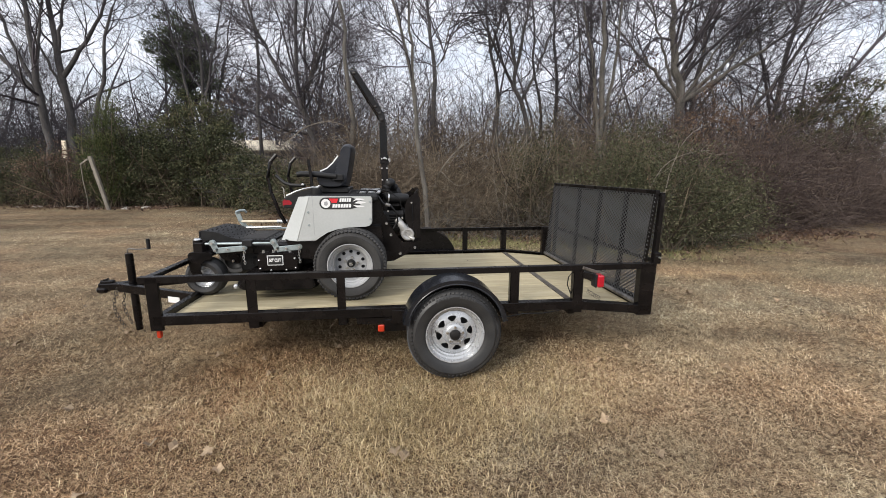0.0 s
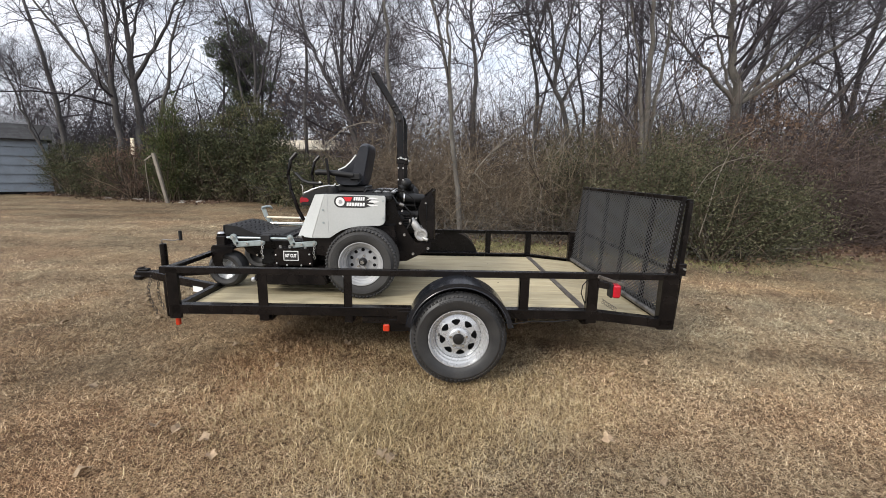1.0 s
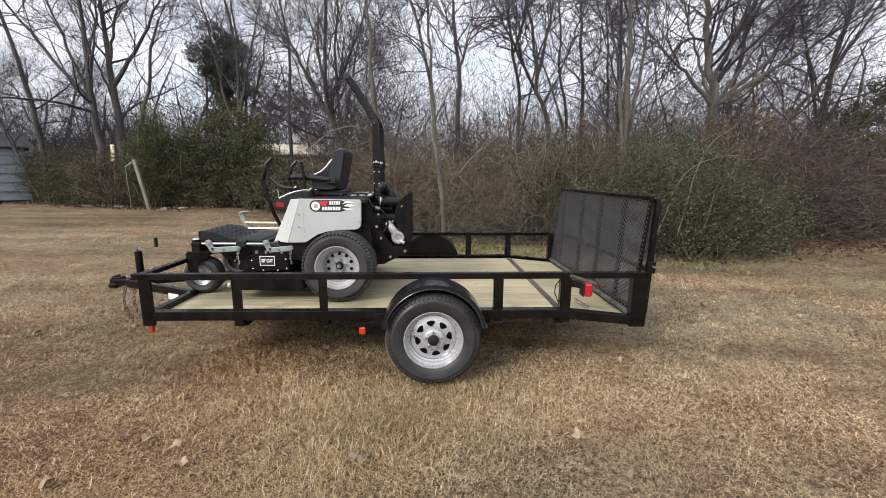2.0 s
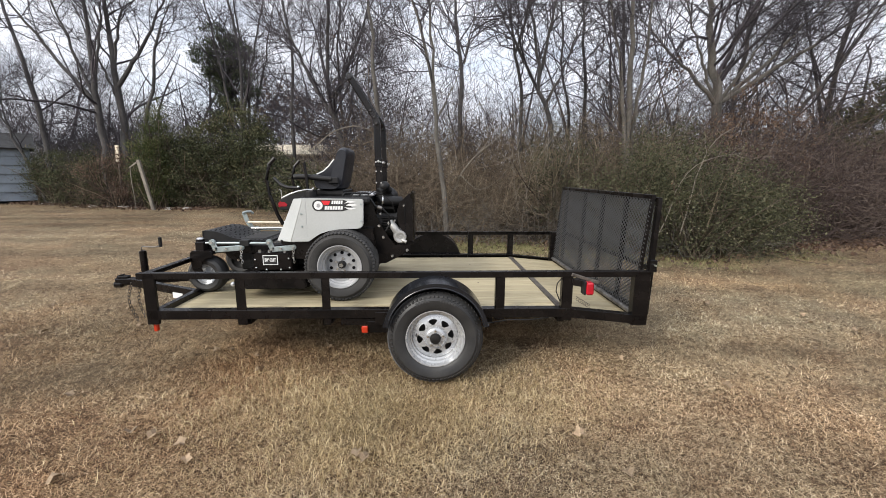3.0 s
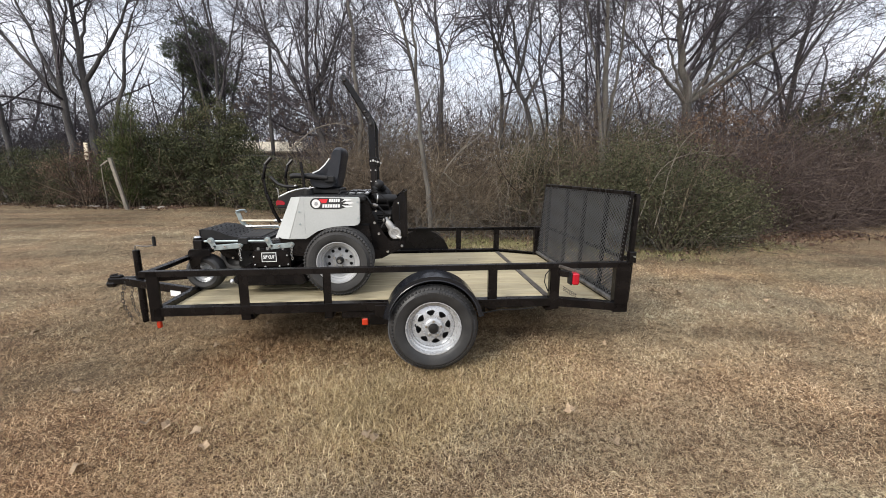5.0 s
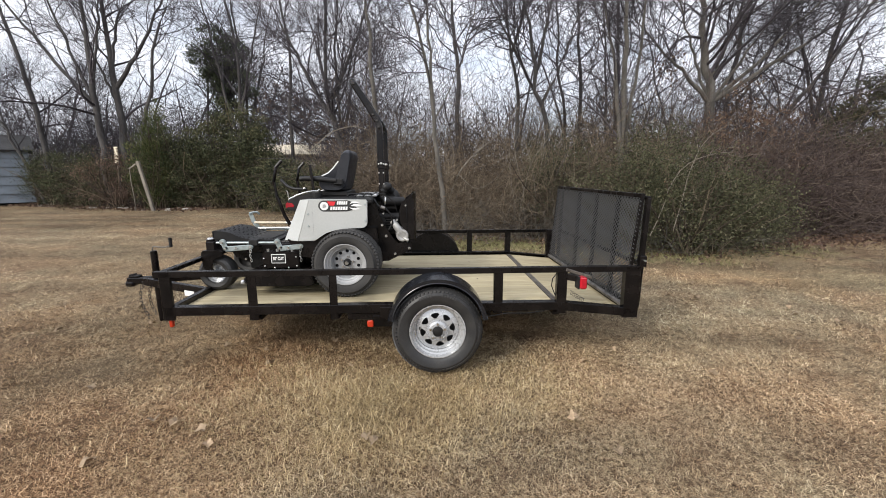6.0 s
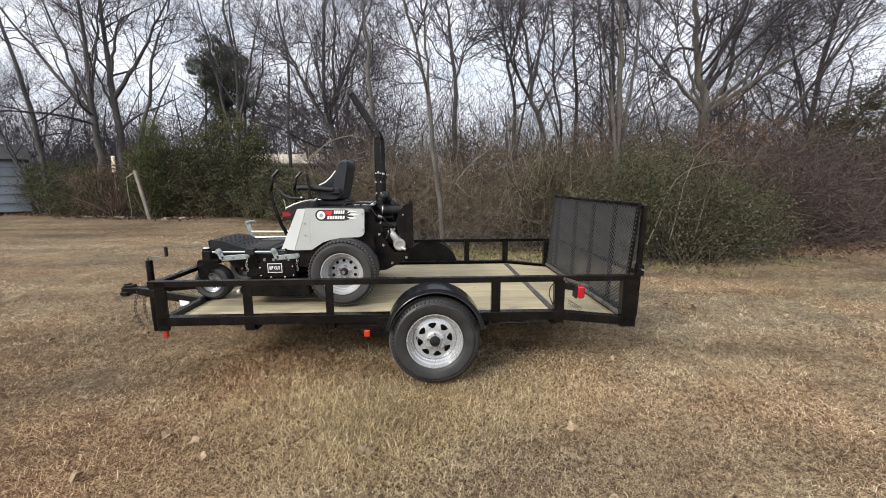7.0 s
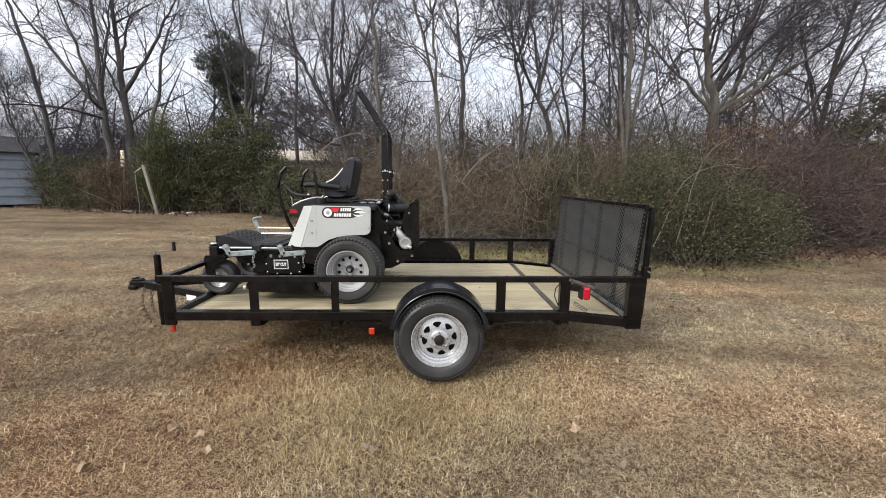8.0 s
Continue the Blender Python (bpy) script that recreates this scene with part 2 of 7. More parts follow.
def wood_material():
    """Yellowish treated pine: long grain, knots, a different shade for each plank."""
    m = bpy.data.materials.new("treated_pine")
    m.use_nodes = True
    n, l = m.node_tree.nodes, m.node_tree.links
    b = n["Principled BSDF"]
    tc, info = n.new("ShaderNodeTexCoord"), n.new("ShaderNodeObjectInfo")
    off = n.new("ShaderNodeVectorMath")
    off.operation = "MULTIPLY_ADD"
    comb = n.new("ShaderNodeCombineXYZ")
    for i in range(3):
        l.new(info.outputs["Random"], comb.inputs[i])
    off.inputs[1].default_value = (37.0, 11.0, 5.0)
    l.new(comb.outputs["Vector"], off.inputs[0])
    l.new(tc.outputs["Object"], off.inputs[2])
    mp = n.new("ShaderNodeMapping")
    mp.inputs["Scale"].default_value = (0.9, 16.0, 16.0)
    l.new(off.outputs["Vector"], mp.inputs["Vector"])
    grain = n.new("ShaderNodeTexNoise")
    grain.inputs["Scale"].default_value, grain.inputs["Detail"].default_value, grain.inputs["Distortion"].default_value = 2.2, 6.0, 1.2
    l.new(mp.outputs["Vector"], grain.inputs["Vector"])
    knot = n.new("ShaderNodeTexVoronoi")
    knot.inputs["Scale"].default_value = 1.6
    mp2 = n.new("ShaderNodeMapping")
    mp2.inputs["Scale"].default_value = (1.0, 2.2, 2.2)
    l.new(off.outputs["Vector"], mp2.inputs["Vector"])
    l.new(mp2.outputs["Vector"], knot.inputs["Vector"])
    kr = n.new("ShaderNodeMapRange")
    kr.inputs["From Min"].default_value, kr.inputs["From Max"].default_value = 0.02, 0.07
    kr.inputs["To Min"].default_value, kr.inputs["To Max"].default_value = 1.0, 0.0
    l.new(knot.outputs["Distance"], kr.inputs["Value"])
    cr = n.new("ShaderNodeValToRGB")
    e = cr.color_ramp.elements
    e[0].position, e[0].color = 0.30, (0.315, 0.256, 0.150, 1)
    e[1].position, e[1].color = 0.70, (0.462, 0.398, 0.258, 1)
    k = e.new(0.5)
    k.color = (0.415, 0.352, 0.220, 1)
    l.new(grain.outputs["Fac"], cr.inputs["Fac"])
    mk = n.new("ShaderNodeMix")
    mk.data_type = "RGBA"
    mk.inputs["B"].default_value = (0.16, 0.09, 0.04, 1)
    l.new(kr.outputs["Result"], mk.inputs["Factor"])
    l.new(cr.outputs["Color"], mk.inputs["A"])
    dirt = n.new("ShaderNodeTexNoise")
    dirt.inputs["Scale"].default_value, dirt.inputs["Detail"].default_value = 1.7, 5.0
    l.new(tc.outputs["Object"], dirt.inputs["Vector"])
    dr = n.new("ShaderNodeMapRange")
    dr.inputs["From Min"].default_value, dr.inputs["From Max"].default_value = 0.35, 0.65
    dr.inputs["To Min"].default_value, dr.inputs["To Max"].default_value = 0.80, 1.06
    l.new(dirt.outputs["Fac"], dr.inputs["Value"])
    ra = n.new("ShaderNodeMapRange")
    ra.inputs["To Min"].default_value, ra.inputs["To Max"].default_value = 0.80, 1.10
    l.new(info.outputs["Random"], ra.inputs["Value"])
    mu = n.new("ShaderNodeMath")
    mu.operation = "MULTIPLY"
    l.new(dr.outputs["Result"], mu.inputs[0])
    l.new(ra.outputs["Result"], mu.inputs[1])
    hsv = n.new("ShaderNodeHueSaturation")
    l.new(mk.outputs["Result"], hsv.inputs["Color"])
    l.new(mu.outputs["Value"], hsv.inputs["Value"])
    l.new(hsv.outputs["Color"], b.inputs["Base Color"])
    b.inputs["Roughness"].default_value = 0.72
    bp = n.new("ShaderNodeBump")
    bp.inputs["Strength"].default_value, bp.inputs["Distance"].default_value = 0.2, 0.004
    l.new(grain.outputs["Fac"], bp.inputs["Height"])
    l.new(bp.outputs["Normal"], b.inputs["Normal"])
    return m


def ground_material():
    """Dormant lawn: tan thatch, rusty and greyish patches, fine strands."""
    m = bpy.data.materials.new("dormant_lawn")
    m.use_nodes = True
    n, l = m.node_tree.nodes, m.node_tree.links
    b = n["Principled BSDF"]
    tc = n.new("ShaderNodeTexCoord")
    noises = []
    for scale, detail in ((0.55, 5), (2.4, 6), (24.0, 6), (110.0, 3), (165.0, 2)):
        t = n.new("ShaderNodeTexNoise")
        t.inputs["Scale"].default_value, t.inputs["Detail"].default_value = scale, detail
        l.new(tc.outputs["Object"], t.inputs["Vector"])
        noises.append(t)

    def mixed(fac, a, bb, lo=0.38, hi=0.62):
        r = n.new("ShaderNodeMapRange")
        r.inputs["From Min"].default_value, r.inputs["From Max"].default_value = lo, hi
        l.new(fac, r.inputs["Value"])
        x = n.new("ShaderNodeMix")
        x.data_type = "RGBA"
        l.new(r.outputs["Result"], x.inputs["Factor"])
        for key, v in (("A", a), ("B", bb)):
            if isinstance(v, tuple):
                x.inputs[key].default_value = (*v, 1)
            else:
                l.new(v, x.inputs[key])
        return x.outputs["Result"]
    base = mixed(noises[0].outputs["Fac"], (0.30, 0.230, 0.146), (0.255, 0.172, 0.112))
    tuft = mixed(noises[1].outputs["Fac"], base, (0.37, 0.292, 0.187), 0.42, 0.66)
    strand = mixed(noises[2].outputs["Fac"], (0.095, 0.062, 0.037), tuft, 0.36, 0.56)
    gaps = mixed(noises[3].outputs["Fac"], (0.04, 0.024, 0.014), strand, 0.40, 0.56)
    fine = mixed(noises[4].outputs["Fac"], gaps, (0.62, 0.51, 0.345), 0.57, 0.70)
    l.new(fine, b.inputs["Base Color"])
    b.inputs["Roughness"].default_value = 0.95
    b.inputs["Specular IOR Level"].default_value = 0.15
    ad = n.new("ShaderNodeMath")
    l.new(noises[2].outputs["Fac"], ad.inputs[0])
    l.new(noises[3].outputs["Fac"], ad.inputs[1])
    bp = n.new("ShaderNodeBump")
    bp.inputs["Strength"].default_value, bp.inputs["Distance"].default_value = 0.8, 0.03
    l.new(ad.outputs["Value"], bp.inputs["Height"])
    l.new(bp.outputs["Normal"], b.inputs["Normal"])
    return m


M_LEAF = mat("fallen_leaf_tan", (0.31, 0.228, 0.140), (0.20, 0.138, 0.085), rough=0.8, scale=20, fine=120, bump=0.2, per="object", vary=0.35)
M_WOOD, M_LAWN = wood_material(), ground_material()


def patchy(m):
    """Wide soft patches over a grass colour: russet, straw and olive, lighter and duller."""
    n, l = m.node_tree.nodes, m.node_tree.links
    goal = n["Principled BSDF"].inputs["Base Color"]
    colour = goal.links[0].from_socket
    tc = n.new("ShaderNodeTexCoord")
    for scale, spot, stretch, a, b in ((0.8, 21.0, (0.35, 1.5, 1), (0.77, 0.765, 0.76), (1.20, 1.20, 1.19)), (0.75, 3.0, (1, 1, 1), (1.02, 0.955, 0.905), (0.98, 1.02, 1.02)), (0.42, 11.0, (1, 1, 1), (0.87, 0.875, 0.87), (1.10, 1.09, 1.07)), (5.5, 5.0, (1, 1, 1), (0.88, 0.87, 0.85), (1.09, 1.10, 1.09))):
        mp, t, r, x = n.new("ShaderNodeMapping"), n.new("ShaderNodeTexNoise"), n.new("ShaderNodeMapRange"), n.new("ShaderNodeMix")
        mp.inputs["Location"].default_value, mp.inputs["Scale"].default_value = (spot, spot * 0.7, 0), stretch
        t.inputs["Scale"].default_value, t.inputs["Detail"].default_value = scale, 4.0
        r.inputs["From Min"].default_value, r.inputs["From Max"].default_value = 0.36, 0.64
        l.new(tc.outputs["Object"], mp.inputs["Vector"])
        l.new(mp.outputs["Vector"], t.inputs["Vector"])
        l.new(t.outputs["Fac"], r.inputs["Value"])
        x.data_type = "RGBA"
        x.inputs["A"].default_value, x.inputs["B"].default_value = (*a, 1), (*b, 1)
        l.new(r.outputs["Result"], x.inputs["Factor"])
        mu = n.new("ShaderNodeMix")
        mu.data_type, mu.blend_type = "RGBA", "MULTIPLY"
        mu.inputs["Factor"].default_value = 1.0
        l.new(colour, mu.inputs["A"])
        l.new(x.outputs["Result"], mu.inputs["B"])
        colour = mu.outputs["Result"]
    # patches of another tint at set spots: middle, reach and tint of each, with a ragged rim
    rag, jit = n.new("ShaderNodeTexNoise"), n.new("ShaderNodeVectorMath")
    rag.inputs["Scale"].default_value, rag.inputs["Detail"].default_value = 1.6, 4.0
    l.new(tc.outputs["Object"], rag.inputs["Vector"])
    jit.operation = "MULTIPLY_ADD"
    jit.inputs[1].default_value = (1.5, 1.5, 0)
    l.new(rag.outputs["Color"], jit.inputs[0])
    l.new(tc.outputs["Object"], jit.inputs[2])
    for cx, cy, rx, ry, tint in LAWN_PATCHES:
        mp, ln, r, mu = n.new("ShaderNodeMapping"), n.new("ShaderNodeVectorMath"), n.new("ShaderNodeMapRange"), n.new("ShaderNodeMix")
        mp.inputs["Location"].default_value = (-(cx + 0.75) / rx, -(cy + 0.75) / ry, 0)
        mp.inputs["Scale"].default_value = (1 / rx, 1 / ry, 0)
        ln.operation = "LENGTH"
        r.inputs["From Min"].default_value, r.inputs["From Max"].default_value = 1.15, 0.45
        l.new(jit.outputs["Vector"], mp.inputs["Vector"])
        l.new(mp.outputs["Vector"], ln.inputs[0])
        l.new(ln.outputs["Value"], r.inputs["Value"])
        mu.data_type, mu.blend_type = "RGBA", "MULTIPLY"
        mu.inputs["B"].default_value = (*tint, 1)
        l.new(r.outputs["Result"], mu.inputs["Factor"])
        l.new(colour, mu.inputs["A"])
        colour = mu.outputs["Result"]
    l.new(colour, goal)


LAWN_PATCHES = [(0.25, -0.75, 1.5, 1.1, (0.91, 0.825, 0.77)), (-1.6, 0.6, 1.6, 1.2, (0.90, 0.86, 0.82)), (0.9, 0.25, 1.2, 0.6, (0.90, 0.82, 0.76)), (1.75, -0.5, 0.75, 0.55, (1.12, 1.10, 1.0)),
                (2.8, -0.7, 0.5, 0.4, (1.06, 1.08, 1.06)), (4.3, -0.9, 0.9, 0.6, (1.03, 0.97, 0.95)), (-5.0, 6.0, 4.5, 1.8, (1.14, 1.16, 1.18)), (-7.5, 9.0, 4.0, 1.2, (0.84, 0.82, 0.80)), (7.5, 2.6, 2.4, 0.8, (1.08, 1.08, 1.04)), (5.4, 1.6, 2.2, 1.1, (1.06, 1.10, 1.13))]
patchy(M_GRASS)
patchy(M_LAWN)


# ---- building helpers ----
def mesh_ob(name, bm, material, sharp=0.6):
    me = bpy.data.meshes.new(name)
    bmesh.ops.recalc_face_normals(bm, faces=bm.faces)
    bm.to_mesh(me)
    bm.free()
    me.materials.append(material)
    me.shade_smooth()
    me.set_sharp_from_angle(angle=sharp)
    return new(name, me)


def part(name, bm, material, parent, label=""):
    """Links a bmesh, built in world metres, as one mesh object under a thing or under a part of it."""
    ob = mesh_ob(name, bm, material)
    ob.parent = parent
    if parent.type == "EMPTY":
        ob.matrix_parent_inverse = Matrix.Translation(parent.location).inverted()
    return tagged(ob, label)


def thing(name, at, label, category, group=""):
    ob = new(name)
    ob.location, ob.empty_display_size = at, 0.1
    return tagged(ob, label, category, group)


def bx(bm, lo, hi, bevel=0.003, m=None):
    lo, hi = Vector(lo), Vector(hi)
    made = bmesh.ops.create_cube(bm, size=1, matrix=(m or Matrix()) @ Matrix.Translation((lo + hi) / 2) @ Matrix.Diagonal((*(hi - lo), 1)))
    if bevel:
        edges = list({e for v in made["verts"] for e in v.link_edges})
        bmesh.ops.bevel(bm, geom=edges, offset=bevel, segments=1, affect="EDGES")
    return bm


def frame_of(p, q, up=(0, 0, 1)):
    p, q = Vector(p), Vector(q)
    z = (q - p).normalized()
    u = Vector(up)
    if abs(z.dot(u)) > 0.98:
        u = Vector((0, 1, 0))
    x = u.cross(z).normalized()
    y = z.cross(x)
    return Matrix((x, y, z)).transposed().to_4x4()


def bar(bm, p, q, w, h, bevel=0.003, up=(0, 0, 1)):
    """A square bar from p to q: w across, h along up."""
    p, q = Vector(p), Vector(q)
    half = (q - p).length / 2
    return bx(bm, (-w / 2, -h / 2, -half), (w / 2, h / 2, half), bevel, Matrix.Translation((p + q) / 2) @ frame_of(p, q, up))


def angle_iron(bm, p, q, size, inward, up=(0, 0, 1), thick=0.006):
    """An L-shaped steel angle from p to q: one leg hangs down from the line, one lies towards inward."""
    p, q, i, u = Vector(p), Vector(q), Vector(inward), Vector(up)
    bar(bm, p - u * size / 2, q - u * size / 2, thick, size, 0.002, up)
    bar(bm, p + i * size / 2 - u * thick / 2, q + i * size / 2 - u * thick / 2, size, thick, 0.002, up)
    return bm


def cyl(bm, p, q, r, r2=None, n=20, bevel=0.0):
    p, q = Vector(p), Vector(q)
    made = bmesh.ops.create_cone(bm, cap_ends=True, segments=n, radius1=r, radius2=r if r2 is None else r2, depth=(q - p).length,
                                 matrix=Matrix.Translation((p + q) / 2) @ frame_of(p, q))
    if bevel:
        edges = [e for e in {e for v in made["verts"] for e in v.link_edges} if any(len(f.verts) > 4 for f in e.link_faces)]
        bmesh.ops.bevel(bm, geom=edges, offset=bevel, segments=2, affect="EDGES")
    return bm


def ball(bm, c, r, scale=(1, 1, 1), n=12):
    bmesh.ops.create_uvsphere(bm, u_segments=n, v_segments=max(6, n * 2 // 3), radius=r, matrix=Matrix.Translation(c) @ Matrix.Diagonal((*scale, 1)))
    return bm


def lathe(bm, c, profile, n=48, closed=False):
    """Turns a profile of (radius, y) round the axis through c along y."""
    c = Vector(c)
    rings = []
    for r, y in profile:
        rings.append([bm.verts.new((c.x + r * math.cos(2 * math.pi * k / n), c.y + y, c.z + r * math.sin(2 * math.pi * k / n))) for k in range(n)])
    pairs = list(zip(rings, rings[1:])) + ([(rings[-1], rings[0])] if closed else [])
    for a, b in pairs:
        for k in range(n):
            bm.faces.new((a[k], a[(k + 1) % n], b[(k + 1) % n], b[k]))
    return bm


def tube(bm, pts, r, n=10, r_end=None):
    """A round tube along a path."""
    pts = [Vector(p) for p in pts]
    rings = []
    for i, p in enumerate(pts):
        d = (pts[min(i + 1, len(pts) - 1)] - pts[max(i - 1, 0)]).normalized()
        m = frame_of(Vector((0, 0, 0)), d, (0.05, 0.1, 1))
        rr = r + ((r_end if r_end is not None else r) - r) * i / (len(pts) - 1)
        rings.append([bm.verts.new(p + m.to_3x3() @ Vector((rr * math.cos(2 * math.pi * k / n), rr * math.sin(2 * math.pi * k / n), 0))) for k in range(n)])
    for a, b in zip(rings, rings[1:]):
        for k in range(n):
            bm.faces.new((a[k], a[(k + 1) % n], b[(k + 1) % n], b[k]))
    bm.faces.new(rings[0][::-1])
    bm.faces.new(rings[-1])
    return bm


def prism(bm, poly, y0, y1, bevel=0.0, segs=2):
    """A polygon of (x, z) drawn out from y0 to y1."""
    a = [bm.verts.new((x, y0, z)) for x, z in poly]
    b = [bm.verts.new((x, y1, z)) for x, z in poly]
    faces = [bm.faces.new(a), bm.faces.new(b[::-1])]
    for i in range(len(a)):
        j = (i + 1) % len(a)
        faces.append(bm.faces.new((a[i], b[i], b[j], a[j])))
    if bevel:
        edges = [e for e in {e for f in faces[:2] for e in f.edges}]
        bmesh.ops.bevel(bm, geom=edges, offset=bevel, segments=segs, affect="EDGES")
        if segs > 2:   # keeps the flat flanks flat under smooth shading
            bmesh.ops.inset_individual(bm, faces=[f for f in bm.faces if len(f.verts) > 5], thickness=0.006)
    return bm


def rounded(poly, turns=2):
    """Cuts the corners of a closed outline to round it."""
    for _ in range(turns):
        poly = [(a[0] * (1 - s) + b[0] * s, a[1] * (1 - s) + b[1] * s) for a, b in zip(poly, poly[1:] + poly[:1]) for s in (0.25, 0.75)]
    return poly


def cushion(bm, poly, y0, y1, crown=0.16, n=16):
    """A padded form: an outline of (x, z) drawn from y0 to y1, swelling in the middle and drawn in at its ends."""
    cx, cz = sum(p[0] for p in poly) / len(poly), sum(p[1] for p in poly) / len(poly)
    rings = []
    for i in range(n + 1):
        t = -math.cos(math.pi * i / n)
        s = 1 - crown * max(0.0, (abs(t) - 0.55) / 0.45) ** 2.2
        rings.append([bm.verts.new((cx + (x - cx) * s, (y0 + y1) / 2 + t * (y1 - y0) / 2, cz + (z - cz) * s)) for x, z in poly])
    for a, b in zip(rings, rings[1:]):
        for i in range(len(a)):
            j = (i + 1) % len(a)
            bm.faces.new((a[i], a[j], b[j], b[i]))
    bm.faces.new(rings[0])
    bm.faces.new(rings[-1][::-1])
    return bm


def arc(cx, cz, r, a0, a1, n):
    return [(cx + r * math.cos(radians(a0 + (a1 - a0) * i / n)), cz + r * math.sin(radians(a0 + (a1 - a0) * i / n))) for i in range(n + 1)]


def holed_disc(bm, c, r_out, holes, y_of, thick=0.005, n=48, rings=()):
    """A wheel's disc in the plane across y, with holes given as loops of (x, z), dished by y_of(radius)."""
    c = Vector(c)
    loops = [[(r_out * math.cos(2 * math.pi * k / n), r_out * math.sin(2 * math.pi * k / n)) for k in range(n)]] + holes
    edges = []
    for loop in loops:
        vs = [bm.verts.new((x, 0, z)) for x, z in loop]
        edges += [bm.edges.new((vs[i], vs[(i + 1) % len(vs)])) for i in range(len(vs))]
    made = bmesh.ops.triangle_fill(bm, use_beauty=True, use_dissolve=False, edges=edges)
    for r in rings:   # cut along circles, so that the dish follows its profile
        for k in range(20):
            a = 2 * math.pi * k / 20
            b = 2 * math.pi * (k + 1) / 20
            nrm = Vector((math.cos((a + b) / 2), 0, math.sin((a + b) / 2)))
            wedge = [f for f in bm.faces if f.calc_center_median().normalized().dot(nrm) > 0.9]
            geom = list({v for f in wedge for v in f.verts}) + list({e for f in wedge for e in f.edges}) + wedge
            if geom:
                bmesh.ops.bisect_plane(bm, geom=geom, dist=1e-5, plane_co=nrm * r * math.cos(math.pi / 20), plane_no=nrm)
    faces = list(bm.faces)
    ext = bmesh.ops.extrude_face_region(bm, geom=faces)
    back = [g for g in ext["geom"] if isinstance(g, bmesh.types.BMVert)]
    for v in back:
        v.co.y += thick
    for v in bm.verts:
        r = math.hypot(v.co.x, v.co.z)
        v.co = c + Vector((v.co.x, v.co.y + y_of(r), v.co.z))
    return bm


def data_ob(name, verts, faces, material, smooth=False):
    """One mesh object out of arrays of corners and of triangles or quads."""
    me = bpy.data.meshes.new(name)
    verts, faces = np.asarray(verts, np.float32), np.asarray(faces, np.int32)
    k = faces.shape[1]
    me.vertices.add(len(verts))
    me.vertices.foreach_set("co", verts.ravel())
    me.loops.add(faces.size)
    me.loops.foreach_set("vertex_index", faces.ravel())
    me.polygons.add(len(faces))
    me.polygons.foreach_set("loop_start", np.arange(0, faces.size, k, dtype=np.int32))
    me.update(calc_edges=True)
    me.materials.append(material)
    if smooth:
        me.shade_smooth()
    return new(name, me)


def ground_z(x, y):
    """The lawn's height: nearly level, rising a little towards the far field."""
    s = np.clip((0.6 * np.asarray(y, float) - np.asarray(x, float)) / 15.0, 0, 1)
    return 0.16 * s * s * (3 - 2 * s) + 0.012 * np.sin(1.7 * np.asarray(x, float) + 0.6) * np.cos(1.3 * np.asarray(y, float))


# ---- the lawn ----
EDGE_X = [-40, -16.5, -9.5, -6, -3.0, 0.0, 2.0, 4.0, 5.6, 6.8, 9.0, 13.0, 30.0]
EDGE_Y = [22, 17.0, 14.0, 13.6, 11.0, 8.0, 6.6, 6.3, 5.5, 4.7, 5.4, 6.2, 10.0]


def edge_y(x):
    """Where the field ends and the brush begins."""
    return np.interp(x, EDGE_X, EDGE_Y)


def build_ground():
    near_x = np.concatenate([-np.geomspace(400, 12, 22), np.linspace(-11.5, 16, 140), np.geomspace(17, 400, 22)])
    near_y = np.concatenate([-np.geomspace(400, 5, 18), np.linspace(-4.6, 22, 130), np.geomspace(23, 500, 22)])
    gx, gy = np.meshgrid(near_x, near_y)
    gz = ground_z(gx, gy) + np.random.default_rng(3).normal(0, 0.004, gx.shape) * (np.hypot(gx, gy) < 20)
    idx = np.arange(gx.size).reshape(gx.shape)
    faces = np.stack([idx[:-1, :-1], idx[:-1, 1:], idx[1:, 1:], idx[1:, :-1]], -1).reshape(-1, 4)
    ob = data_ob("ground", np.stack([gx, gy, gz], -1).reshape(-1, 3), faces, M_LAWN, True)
    tagged(ob, "dormant tan lawn of dry grass and thatch", "lawn", kind="structure")
    return ob


ground = build_ground()


